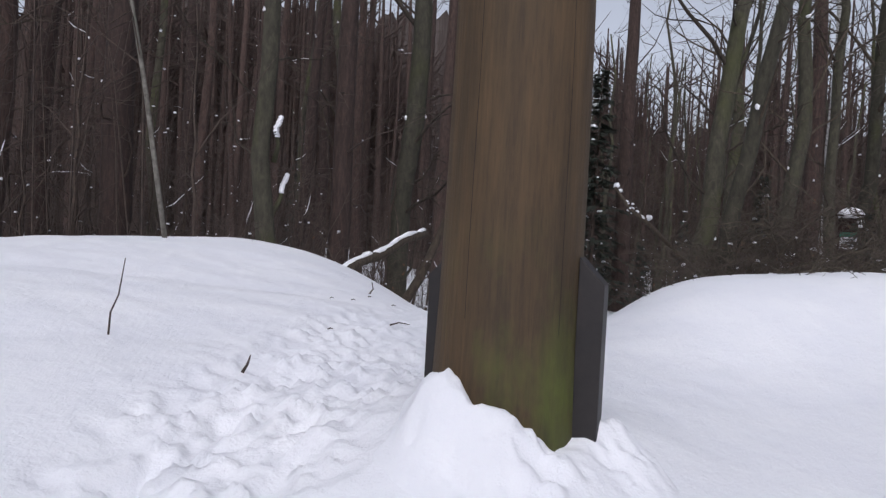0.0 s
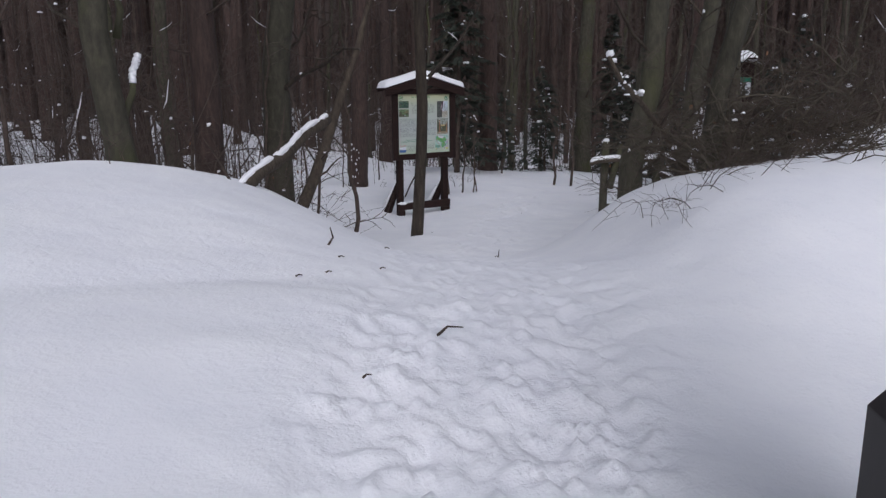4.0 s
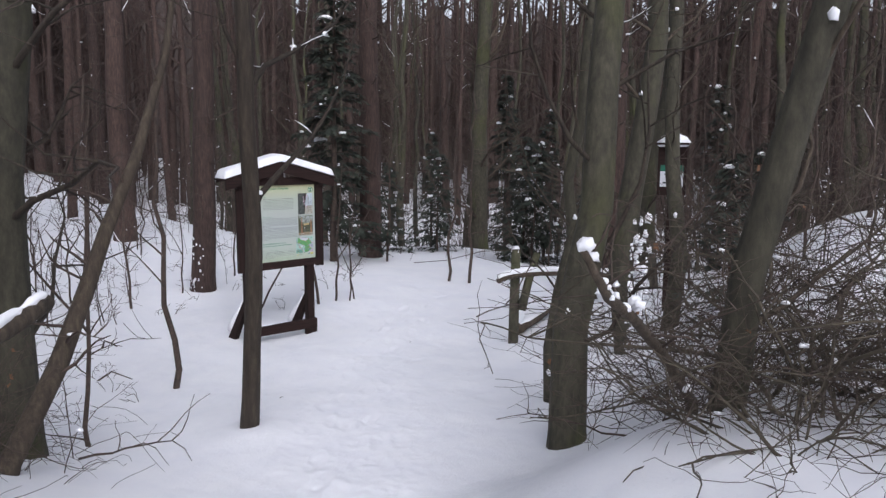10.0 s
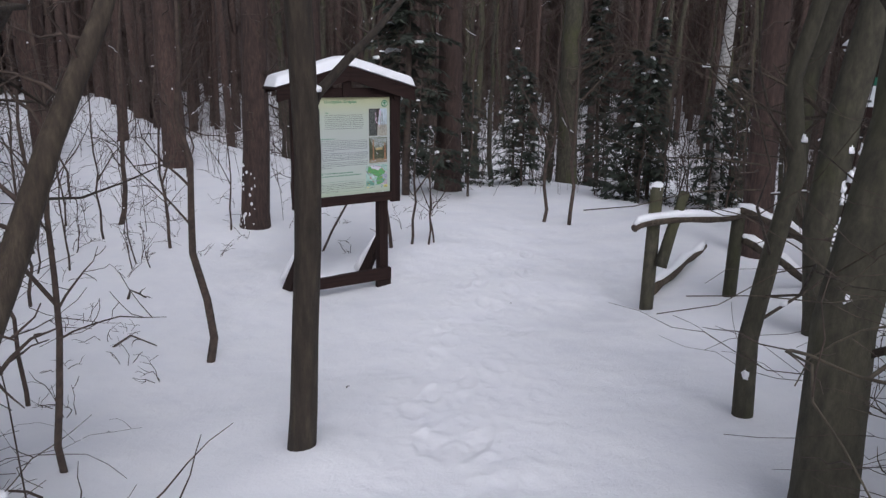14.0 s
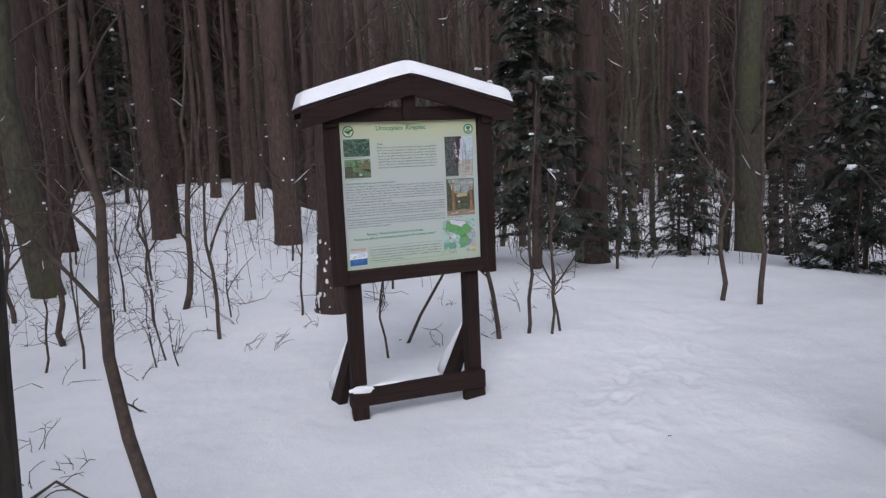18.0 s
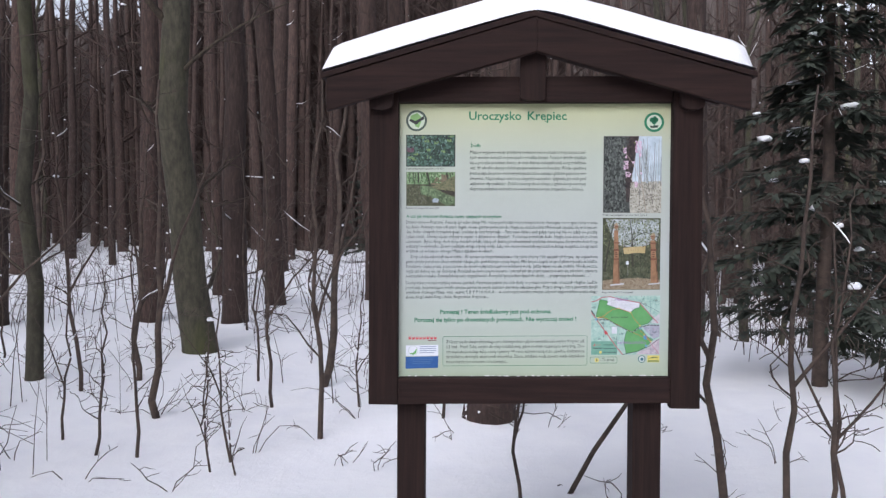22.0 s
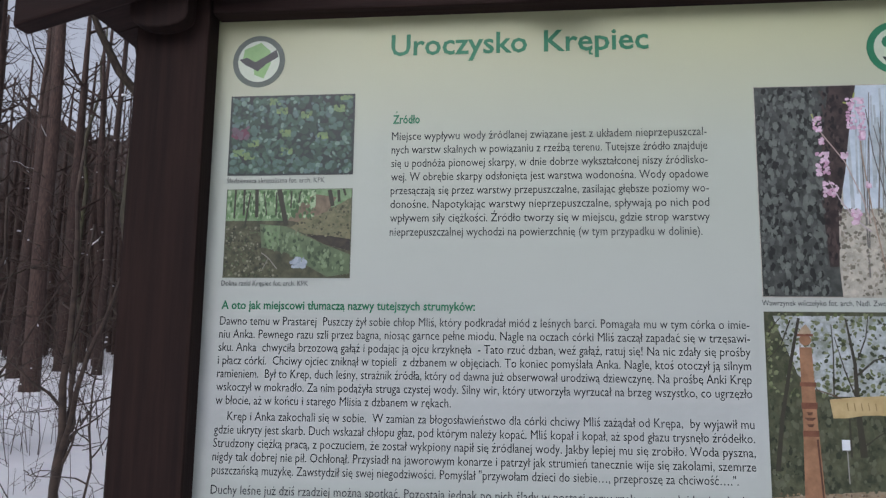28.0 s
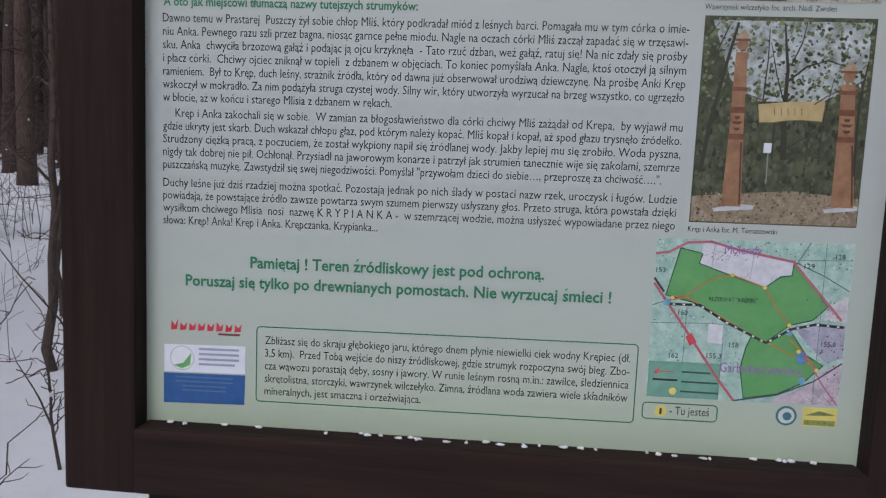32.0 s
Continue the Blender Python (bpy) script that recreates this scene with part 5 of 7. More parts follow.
def boughs(rnd, crown, snow, stem, r0, start, count, reach, rise, wander=0.22, twigs=3, lumps=0.3, thick=0.3):
    """Limbs with twigs along a stem, and lumps of snow in their forks."""
    for k in range(count):
        q = start + (1 - start) * (k + rnd.random()) / count
        a, o = rnd.uniform(0, 6.283), along(stem, q)
        size = reach * (1.15 - 0.75 * q) * rnd.uniform(0.5, 1.2)
        r = max(0.004, r0 * (1 - 0.85 * q) * thick)
        line = bent(rnd, o, (math.cos(a), math.sin(a), rise + rnd.uniform(-0.25, 0.35)), size, 5, wander, 0.05)
        crown.tube(line, [r * (1 - 0.8 * i / 5) for i in range(6)], 4, False)
        for _ in range(twigs):
            w = rnd.uniform(0.3, 0.95)
            b = rnd.uniform(0, 6.283)
            tw = bent(rnd, along(line, w), (math.cos(b), math.sin(b), rnd.uniform(-0.2, 0.7)), size * rnd.uniform(0.25, 0.5), 3, 0.3, 0.04)
            crown.tube(tw, [max(0.0025, r * 0.4 * (1 - 0.7 * i / 3)) for i in range(4)], 3, False)
        if rnd.random() < 0.07 and r < 0.02:
            top = [c + Vector((0, 0, r * 0.9)) for c in line[:4]]
            snow.tube(top, [r * 0.3 + 0.002, r * 0.6 + 0.003, r * 0.5 + 0.003, 0.002], 4, False)
        if rnd.random() < lumps * 0.55:
            for w in (rnd.uniform(0.05, 0.6),):
                c = along(line, w)
                snow.blob(c + Vector((0, 0, r * 0.6)), (rnd.uniform(0.01, 0.045), rnd.uniform(0.01, 0.03), rnd.uniform(0.008, 0.024)), k, 3, 5)


def trunk_line(rnd, tall, lean, wander, steps=14):
    pts = [Vector((0, 0, -0.3))]
    d = Vector((lean[0], lean[1], 1))
    off = Vector((0, 0, 0))
    for k in range(1, steps + 1):
        q = k / steps
        off += Vector((rnd.gauss(0, wander), rnd.gauss(0, wander), 0))
        pts.append(Vector((d.x * tall * q, d.y * tall * q, tall * q)) + off)
    return pts


def tree(kind, seed, tall, r0, lean=(0, 0), name="tree", label="", group="", wander=None):
    """A tree with its trunk, its limbs and the snow in them; its foot is at the origin."""
    rnd = random.Random(seed)
    t = thing(name, pose(0, 0, 0), label, "tree", group)
    line = trunk_line(rnd, tall, lean, {"pine": 0.03, "grey": 0.075, "birch": 0.06}[kind] if wander is None else wander)
    trunk, crown, snow = Build(), Build(), Build()
    n = len(line)
    rad = [r0 * (1.0 - 0.75 * k / (n - 1)) * (1.28 if k == 0 else 1) for k in range(n)]
    line.insert(1, line[0].lerp(line[1], 0.35))
    rad.insert(1, r0 * 1.03)
    trunk.tube(line, rad, 12 if r0 > 0.05 else 7)
    stem = line
    if kind == "pine":
        boughs(rnd, crown, snow, stem, r0, 0.1, 40, 1.7, 0.0, 0.25, 4, 0.2, 0.1)
        boughs(rnd, crown, snow, stem, r0, 0.62, 8, 2.6, 0.35, 0.25, 3, 0.3, 0.28)
    elif kind == "grey":
        boughs(rnd, crown, snow, stem, r0, 0.1, 20, 2.0, 0.5, 0.2, 5, 0.4, 0.2)
        boughs(rnd, crown, snow, stem, r0, 0.34, 14, 3.8, 1.1, 0.16, 5, 0.35, 0.36)
    else:
        boughs(rnd, crown, snow, stem, r0, 0.2, 22, 2.6, 0.8, 0.2, 5, 0.3, 0.25)
    for k in range(2 if r0 > 0.05 else 0):
        q, a = rnd.uniform(0.08, 0.4), rnd.uniform(0, 6.283)
        c = along(stem, q)
        snow.blob(c + Vector((math.cos(a), math.sin(a), 0)) * r0 * 0.85, (0.02, 0.02, rnd.uniform(0.02, 0.045)), k, 5, 8, 0.4)
    part("trunk", trunk, {"pine": BARK_PINE, "grey": BARK_GREY, "birch": BIRCH}[kind], t, smooth=True)
    part("crown", crown, BARK_TWIG if kind != "grey" else BARK_DEAD, t, smooth=True, kind="stuff")
    part("snow", snow, SNOW, t, "snow caught on the limbs", True, kind="stuff")
    return t


def sapling(seed, tall, r0, lean=(0.05, 0), curve=0.0, label="", group="thin saplings", count=9, fork=True):
    rnd = random.Random(seed)
    t = thing("sapling", pose(0, 0, 0), label or "thin bare sapling standing in the snow", "sapling", group)
    stem, twig, snow = Build(), Build(), Build()
    line = []
    for k in range(11):
        q = k / 10
        line.append(Vector((lean[0] * tall * q + curve * (1 - q) ** 4, lean[1] * tall * q, -0.15 + (tall + 0.15) * q)) + Vector((rnd.gauss(0, 0.008 * tall), rnd.gauss(0, 0.008 * tall), 0)))
    stem.tube(line, [r0 * (1 - 0.72 * k / 10) for k in range(11)], 7)
    boughs(rnd, twig, snow, line, r0, 0.25, count, tall * 0.28, 0.9, 0.24, 4, 0.12, 0.5)
    if fork:
        a = rnd.uniform(0, 6.283)
        f = bent(rnd, along(line, 0.35), (math.cos(a) * 0.5, math.sin(a) * 0.5, 1), tall * 0.5, 6, 0.1)
        twig.tube(f, [r0 * 0.6 * (1 - 0.75 * k / 6) for k in range(7)], 5, False)
    snow.blob(along(line, 0.5), (0.01, 0.01, 0.014), 3, 3, 5)
    part("stem", stem, BARK_TWIG, t, smooth=True)
    part("branchwork", twig, BARK_TWIG, t, smooth=True, kind="stuff")
    part("snow", snow, SNOW, t, "small snow lumps on the twigs", True, kind="stuff")
    return t


def bush(seed, size, count, label, droop=-0.08):
    """A tangle of arching canes with side twigs."""
    rnd = random.Random(seed)
    t = thing("bush", pose(0, 0, 0), label, "bush", "bare bushes")
    canes, snow, litter = Build(), Build(), Build()
    for k in range(count):
        a = rnd.uniform(0, 6.283)
        o = Vector((rnd.gauss(0, 0.22 * size), rnd.gauss(0, 0.22 * size), -0.05))
        line = bent(rnd, o, (math.cos(a) * 0.9, math.sin(a) * 0.9, rnd.uniform(0.35, 1.5)), size * rnd.uniform(0.5, 1.2), 8, 0.28, droop)
        r = rnd.uniform(0.0022, 0.005) * (2.2 if k % 9 == 0 else 1)
        canes.tube(line, [r * (1 - 0.75 * i / 8) for i in range(9)], 4, False)
        for _ in range(4):
            b = rnd.uniform(0, 6.283)
            tw = bent(rnd, along(line, rnd.uniform(0.25, 0.95)), (math.cos(b), math.sin(b), rnd.uniform(-0.3, 0.8)), size * rnd.uniform(0.15, 0.5), 4, 0.28, -0.03)
            canes.tube(tw, [max(0.0018, r * 0.55 * (1 - 0.7 * i / 4)) for i in range(5)], 3, False)
        if k % 11 == 0:
            snow.blob(along(line, rnd.uniform(0.3, 0.8)), (rnd.uniform(0.012, 0.035), rnd.uniform(0.012, 0.035), 0.018), k, 3, 5)
        if k % 5 == 0:
            c = along(line, rnd.uniform(0.2, 0.9))
            i = len(litter.v)
            s = rnd.uniform(0.02, 0.04)
            u, v = Vector((rnd.uniform(-1, 1), rnd.uniform(-1, 1), rnd.uniform(-1, 1))).normalized() * s, Vector((rnd.uniform(-1, 1), rnd.uniform(-1, 1), -1)).normalized() * s
            litter.v += [c, c + u * 0.6 + v * 0.5, c + v * 1.5, c - u * 0.6 + v * 0.6]
            litter.f += [(i, i + 1, i + 2), (i, i + 2, i + 3)]
    part("branchwork", canes, BARK_TWIG, t, smooth=True, kind="stuff")
    part("snow", snow, SNOW, t, "snow lumps caught in the canes", True, kind="stuff")
    part("leaf_litter", litter, LEAF, t, "a few brown dead leaves", kind="stuff")
    return t


def thicket(seed, count, label):
    """Thick, crooked, arching branches from one root, with a mass of side twigs."""
    rnd = random.Random(seed)
    t = thing("thicket", pose(0, 0, 0), label, "bush", "thickets on the bank")
    canes, twigs, snow = Build(), Build(), Build()
    for k in range(count):
        a = rnd.uniform(0, 6.283)
        o = Vector((rnd.gauss(0, 0.12), rnd.gauss(0, 0.12), -0.08))
        low = k % 3 == 0
        line = bent(rnd, o, (math.cos(a), math.sin(a), rnd.uniform(0.05, 0.3) if low else rnd.uniform(0.5, 1.6)), rnd.uniform(0.9, 2.1), 10, 0.24, 0.0 if low else -0.06)
        r = rnd.uniform(0.006, 0.016)
        canes.tube(line, [r * (1 - 0.7 * i / 10) for i in range(11)], 6, False)
        for _ in range(6):
            b, q = rnd.uniform(0, 6.283), rnd.uniform(0.2, 0.95)
            side = bent(rnd, along(line, q), (math.cos(b), math.sin(b), rnd.uniform(-0.25, 0.9)), rnd.uniform(0.35, 1.0), 7, 0.26, -0.02)
            canes.tube(side, [max(0.0022, r * 0.5 * (1 - 0.7 * i / 7)) for i in range(8)], 4, False)
            for _ in range(4):
                c = rnd.uniform(0, 6.283)
                tw = bent(rnd, along(side, rnd.uniform(0.2, 0.95)), (math.cos(c), math.sin(c), rnd.uniform(-0.4, 0.8)), rnd.uniform(0.12, 0.45), 4, 0.28, -0.03)
                twigs.tube(tw, [0.0026, 0.0023, 0.002, 0.0016, 0.001], 3, False)
        if k % 4 == 1:
            c = along(line, rnd.uniform(0.1, 0.5))
            snow.blob(c + Vector((0, 0, r * 0.6)), (rnd.uniform(0.02, 0.05), rnd.uniform(0.02, 0.04), 0.022), k, 4, 8)
    part("cane_tangle", canes, BARK_THICKET, t, smooth=True, kind="stuff")
    part("twig_tangle", twigs, BARK_TWIG, t, smooth=True, kind="stuff")
    part("snow", snow, SNOW, t, "snow caught in the forks", True, kind="stuff")
    return t


def spruce(seed, tall, wide, label, low=0.06, thick=1.0):
    """A young spruce with drooping sprays of needles and pads of snow."""
    rnd = random.Random(seed)
    t = thing("spruce", pose(0, 0, 0), label, "spruce", "young spruces")
    trunk, needles, snow = Build(), Build(), Build()
    line = [Vector((rnd.gauss(0, 0.01), rnd.gauss(0, 0.01), -0.2 + (tall + 0.2) * k / 8)) for k in range(9)]
    trunk.tube(line, [0.012 * tall * (1 - 0.9 * k / 8) for k in range(9)], 7)
    count = int(tall * 30)
    for k in range(count):
        q = low + (0.98 - low) * (k + rnd.random()) / count
        a = rnd.uniform(0, 6.283)
        size = wide * (1.02 - q) * rnd.uniform(0.55, 1.1) + 0.08
        limb = bent(rnd, along(line, q), (math.cos(a), math.sin(a), 0.15), size, 5, 0.08, -0.09)
        trunk.tube(limb, [0.006 * (1 - 0.7 * i / 5) for i in range(6)], 3, False)
        for _ in range(int((15 + 28 * size) * thick)):
            w = rnd.uniform(0.15, 1.0)
            c = along(limb, w)
            b = a + rnd.choice((-1, 1)) * rnd.uniform(0.3, 1.2)
            e = Vector((math.cos(b), math.sin(b), rnd.uniform(-0.8, 0.05))) * rnd.uniform(0.08, 0.2)
            s = Vector((-math.sin(b), math.cos(b), rnd.uniform(-0.4, 0.4))) * rnd.uniform(0.014, 0.028)
            i = len(needles.v)
            needles.v += [c, c + e * 0.5 + s, c + e, c + e * 0.5 - s]
            needles.f.append((i, i + 1, i + 2, i + 3))
        if rnd.random() < 0.16:
            c = along(limb, rnd.uniform(0.4, 0.95))
            big = 1.7 if k % 9 == 0 else 1.0
            snow.blob(c, (big * rnd.uniform(0.03, 0.09), big * rnd.uniform(0.03, 0.07), big * rnd.uniform(0.025, 0.05)), k, 4, 8, 0.3)
    part("trunk", trunk, BARK_TWIG, t, smooth=True)
    part("needles", needles, NEEDLES, t, kind="stuff")
    part("snow", snow, SNOW, t, "pads of snow on the sprays", True, kind="stuff")
    return t


def put(t, x, y, turn=0.0, scale=1.0, sink=0.0):
    t.matrix_world = pose(x, y, height(x, y) - sink, 0, 0, turn) @ Matrix.Scale(scale, 4)
    return t


# trees beside the trail, each as it stands
PINE_L = "tall straight pine with red-brown bark in the snow"
GREY_L = "grey-green barked deciduous tree in the snow"
for seed, kind, x, y, r0, lean, tall, label in (
    (1, "pine", 4.16, 4.71, 0.245, (0.0, 0.0), 17, "thick red-brown pine standing behind the board"),
    (2, "pine", -0.1, 2.98, 0.19, (0.012, 0.0), 16, "pine with snow-plastered bark foot behind the board"),
    (3, "pine", 0.25, 9.5, 0.25, (0.0, 0.0), 17, PINE_L),
    (4, "pine", -1.95, 12.8, 0.2, (0.005, 0.0), 16, PINE_L),
    (5, "grey", -3.28, 5.6, 0.19, (-0.07, 0.03), 12, "slender mossy tree with a snow-dusted trunk"),
    (6, "pine", -3.7, 8.0, 0.18, (0.0, 0.0), 16, PINE_L),
    (7, "grey", 9.2, 7.14, 0.26, (0.01, 0.0), 16, GREY_L),
    (8, "pine", 5.08, -1.31, 0.185, (0.005, 0.01), 16, "red-brown pine beside the rustic handrail"),
    (9, "birch", 8.1, 1.8, 0.11, (0.0, 0.0), 13, "white barked birch among the young spruces"),
    (10, "grey", -3.46, -3.2, 0.165, (0.06, 0.0), 14, "thick grey tree beside the leaning dead stem"),
    (11, "grey", -0.24, -5.47, 0.135, (0.2, 0.06), 12, "leaning mossy tree with a snow-filled wound"),
    (12, "grey", 0.62, -4.45, 0.062, (0.14, -0.02), 7, "slim leaning tree beside the handrail"),
    (33, "grey", -0.88, -7.08, 0.085, (0.11, -0.085), 10, "mossy tree rising from the brambles"),
    (25, "grey", 2.45, -3.85, 0.14, (0.03, 0.0), 12, "snow-plastered grey trunk beside the handrail"),
    (24, "grey", 3.51, -3.54, 0.1, (0.005, 0.0), 13, "straight dark trunk beyond the brambles"),
    (14, "pine", -7.4, 8.0, 0.22, (0.0, 0.0), 17, PINE_L),
    (15, "pine", -5.7, 18.0, 0.27, (0.0, 0.0), 18, PINE_L),
    (16, "pine", -12.2, 16.4, 0.23, (0.0, 0.0), 17, PINE_L),
    (17, "grey", -5.27, -5.75, 0.1, (-0.01, 0.0), 13, "thick tree with broken snowy stubs behind the bank"),
    (19, "grey", -9.4, -4.0, 0.17, (0.01, 0.0), 13, GREY_L),
    (20, "grey", 2.6, -7.2, 0.06, (0.02, 0.0), 13, GREY_L),
    (21, "grey", 4.6, -6.2, 0.09, (-0.02, 0.0), 13, GREY_L),
    (22, "birch", 5.2, -8.0, 0.08, (0.0, 0.0), 13, "birch with peeling pale bark beyond the bank"),
    (23, "pine", 3.3, 9.3, 0.2, (0.0, 0.0), 16, PINE_L),
):
    t = put(tree(kind, seed, tall, r0, lean, label=label), x, y)
    if seed in (2, 5, 9, 25):
        rnd, p = random.Random(seed), Build()
        for _ in range(150 if seed == 25 else 45):
            a, w = rnd.gauss(3.8, 0.6), rnd.random() ** 1.5 * (0.9 if seed == 2 else 1.5)
            big = rnd.uniform(0.4, 1.0) * (1.5 if seed == 25 else 0.8)
            c = Vector((math.cos(a) * r0 * 0.97 + lean[0] * w, math.sin(a) * r0 * 0.97 + lean[1] * w, w))
            p.blob(c, (0.022 * big, 0.022 * big, 0.045 * big), rnd.randrange(99), 4, 7, 0.5)
        part("bark_snow", p, SNOW, t, "snow blown against the bark", True, kind="stuff")

# the small tree in front of the board, with forking limbs
front = thing("small_tree", pose(0, 0, 0), "small dark tree in front of the board with forking limbs", "tree")
p, tw, sn = Build(), Build(), Build()
stem = [Vector((0.012 * math.sin(k * 1.9) + 0.06 * min(1.0, max(0.0, (k - 0.5) / 2.2)) - 0.012 * max(0, k - 5), 0.01 * math.cos(k * 1.3) - 0.08 * min(1.0, k / 3), -0.25 + 0.45 * k)) for k in range(17)]
p.tube(stem, [0.083, 0.073] + [0.068 - 0.0012 * min(k, 5) - 0.006 * max(0, k - 5) for k in range(15)], 12)
part("trunk", p, BARK_DARK, front, smooth=True)
for line, rr in ((((0.0, 0.0, 1.68), (0.1, 0.05, 1.84), (0.3, 0.14, 2.0), (0.56, 0.28, 2.18), (0.83, 0.43, 2.4), (1.15, 0.6, 2.8), (1.4, 0.75, 3.4)), 0.03), (((0.0, 0.0, 2.62), (0.16, 0.03, 2.82), (0.42, 0.06, 2.95), (0.8, 0.1, 3.2), (1.2, 0.15, 3.7)), 0.026), (((0.0, 0.0, 2.75), (-0.14, 0.02, 3.05), (-0.25, 0.04, 3.5), (-0.3, 0.1, 4.1)), 0.022)):
    line = [Vector(c) + Vector((0.05, -0.08, 0)) for c in line]
    p = Build()
    p.tube(line, [rr * (1 - 0.8 * k / (len(line) - 1)) for k in range(len(line))], 8, False)
    part("limb", p, BARK_DARK, front, smooth=True)
    boughs(random.Random(int(rr * 1000)), tw, sn, line, rr, 0.4, 6, 0.8, 0.5, 0.2, 2, 0.3, 0.4)
boughs(random.Random(4), tw, sn, stem, 0.05, 0.55, 12, 1.6, 0.8, 0.2, 3, 0.3, 0.4)
part("branchwork", tw, BARK_TWIG, front, smooth=True, kind="stuff")
sn.blob((0.115, -0.09, 1.86), (0.03, 0.03, 0.022), 6, 5, 9)
part("snow", sn, SNOW, front, "snow lumps in the forks", True, kind="stuff")
put(front, -1.895, -3.54)

put(sapling(71, 3.4, 0.036, (0.012, 0.01), 0.11, "curved thin sapling behind the small tree", "", 6, False), -1.93, -1.33)
for k, (x, y, tall, r0) in enumerate(((4.01, 1.72, 3.2, 0.03), (4.32, 1.35, 3.4, 0.032), (-2.8, 3.26, 2.8, 0.034), (-1.6, 4.3, 3.2, 0.042), (-1.34, 2.6, 2.6, 0.022), (1.35, 1.09, 2.2, 0.02), (1.05, 1.16, 2.6, 0.025), (-5.63, 6.26, 3, 0.045), (-3.6, 4.4, 2.4, 0.03), (-0.03, 1.18, 1.6, 0.012), (1.62, 1.0, 1.5, 0.014), (1.5, 0.95, 1.6, 0.015), (-2.77, 2.29, 1.3, 0.013), (-2.52, 2.22, 1.5, 0.014), (-1.96, 1.89, 0.8, 0.009), (-1.89, 2.07, 1.5, 0.01), (-1.73, 1.83, 0.55, 0.008), (-2.3, 3.0, 0.9, 0.009), (-3.3, 2.7, 1.4, 0.012), (-1.2, 3.4, 1.1, 0.011))):
    put(sapling(80 + k, tall, r0, (random.uniform(-0.1, 0.1), 0.0), random.uniform(-0.1, 0.12)), x, y, 0)

# dead leaning stem and snow-covered log by the thick tree
dead = thing("dead_stem", pose(0, 0, 0), "leaning dead stem propped beside the thick tree", "dead stem")
p = Build()
line = [Vector(q) for q in ((-3.75, -4.45, 0.4), (-3.62, -4.33, 0.78), (-3.3, -4.05, 1.22), (-3.1, -3.96, 1.65), (-2.94, -3.92, 2.05), (-2.72, -3.85, 2.5), (-2.45, -3.7, 3.2), (-2.25, -3.6, 4.2))]
p.tube(line, (0.075, 0.066, 0.062, 0.055, 0.045, 0.036, 0.026, 0.012), 9)
part("stem", p, BARK_DEAD, dead, smooth=True)
p, s = Build(), Build()
boughs(random.Random(8), p, s, line, 0.07, 0.25, 14, 0.8, 0.5, 0.25, 3, 0.4, 0.3)
part("branchwork", p, BARK_TWIG, dead, smooth=True, kind="stuff")
part("snow", s, SNOW, dead, "snow on the dead twigs", True, kind="stuff")
log = thing("fallen_log", pose(0, 0, 0), "broken log leaning out of the bank under snow", "log")
LOG = [Vector(q) for q in ((-5.2, -6.62, 1.12), (-4.75, -6.22, 1.3), (-4.4, -5.92, 1.42), (-4.1, -5.58, 1.55), (-3.76, -5.22, 1.7), (-3.44, -4.88, 1.83))]
fine = [along(LOG, k / 16) + Vector((0, 0, 0.018 * math.sin(k * 1.1))) for k in range(17)]
p = Build()
p.tube(fine, [0.062 - 0.001 * k + 0.006 * math.sin(k * 2.3) for k in range(17)], 10)
part("stem", p, BARK_DEAD, log, smooth=True)
rr = random.Random(15)
p = Build()
ridge = [along(fine, k / 60) + Vector((rr.gauss(0, 0.004), rr.gauss(0, 0.004), 0.046 + 0.006 * math.sin(k * 0.9))) for k in range(61)]
p.tube(ridge, [0.008 if k % 60 == 0 else (0.016 if k % 23 in (9, 10) else 0.034) * (0.85 + 0.22 * noise.noise((k * 0.35, 2, 0)) + rr.uniform(-0.08, 0.08)) for k in range(61)], 9)
part("snow", p, SNOW, log, "thick snow along the log", True)
for k, (q, dx, dz) in enumerate(((0.3, -0.25, 0.35), (0.55, 0.12, 0.4), (0.75, -0.18, 0.3))):
    p = Build()
    c = along(LOG, q)
    p.tube(bent(random.Random(k), c, (dx, 0.1, dz), 0.5, 4, 0.2), [0.012, 0.01, 0.008, 0.006, 0.003], 5, False)
    part("branch", p, BARK_TWIG, log, smooth=True)

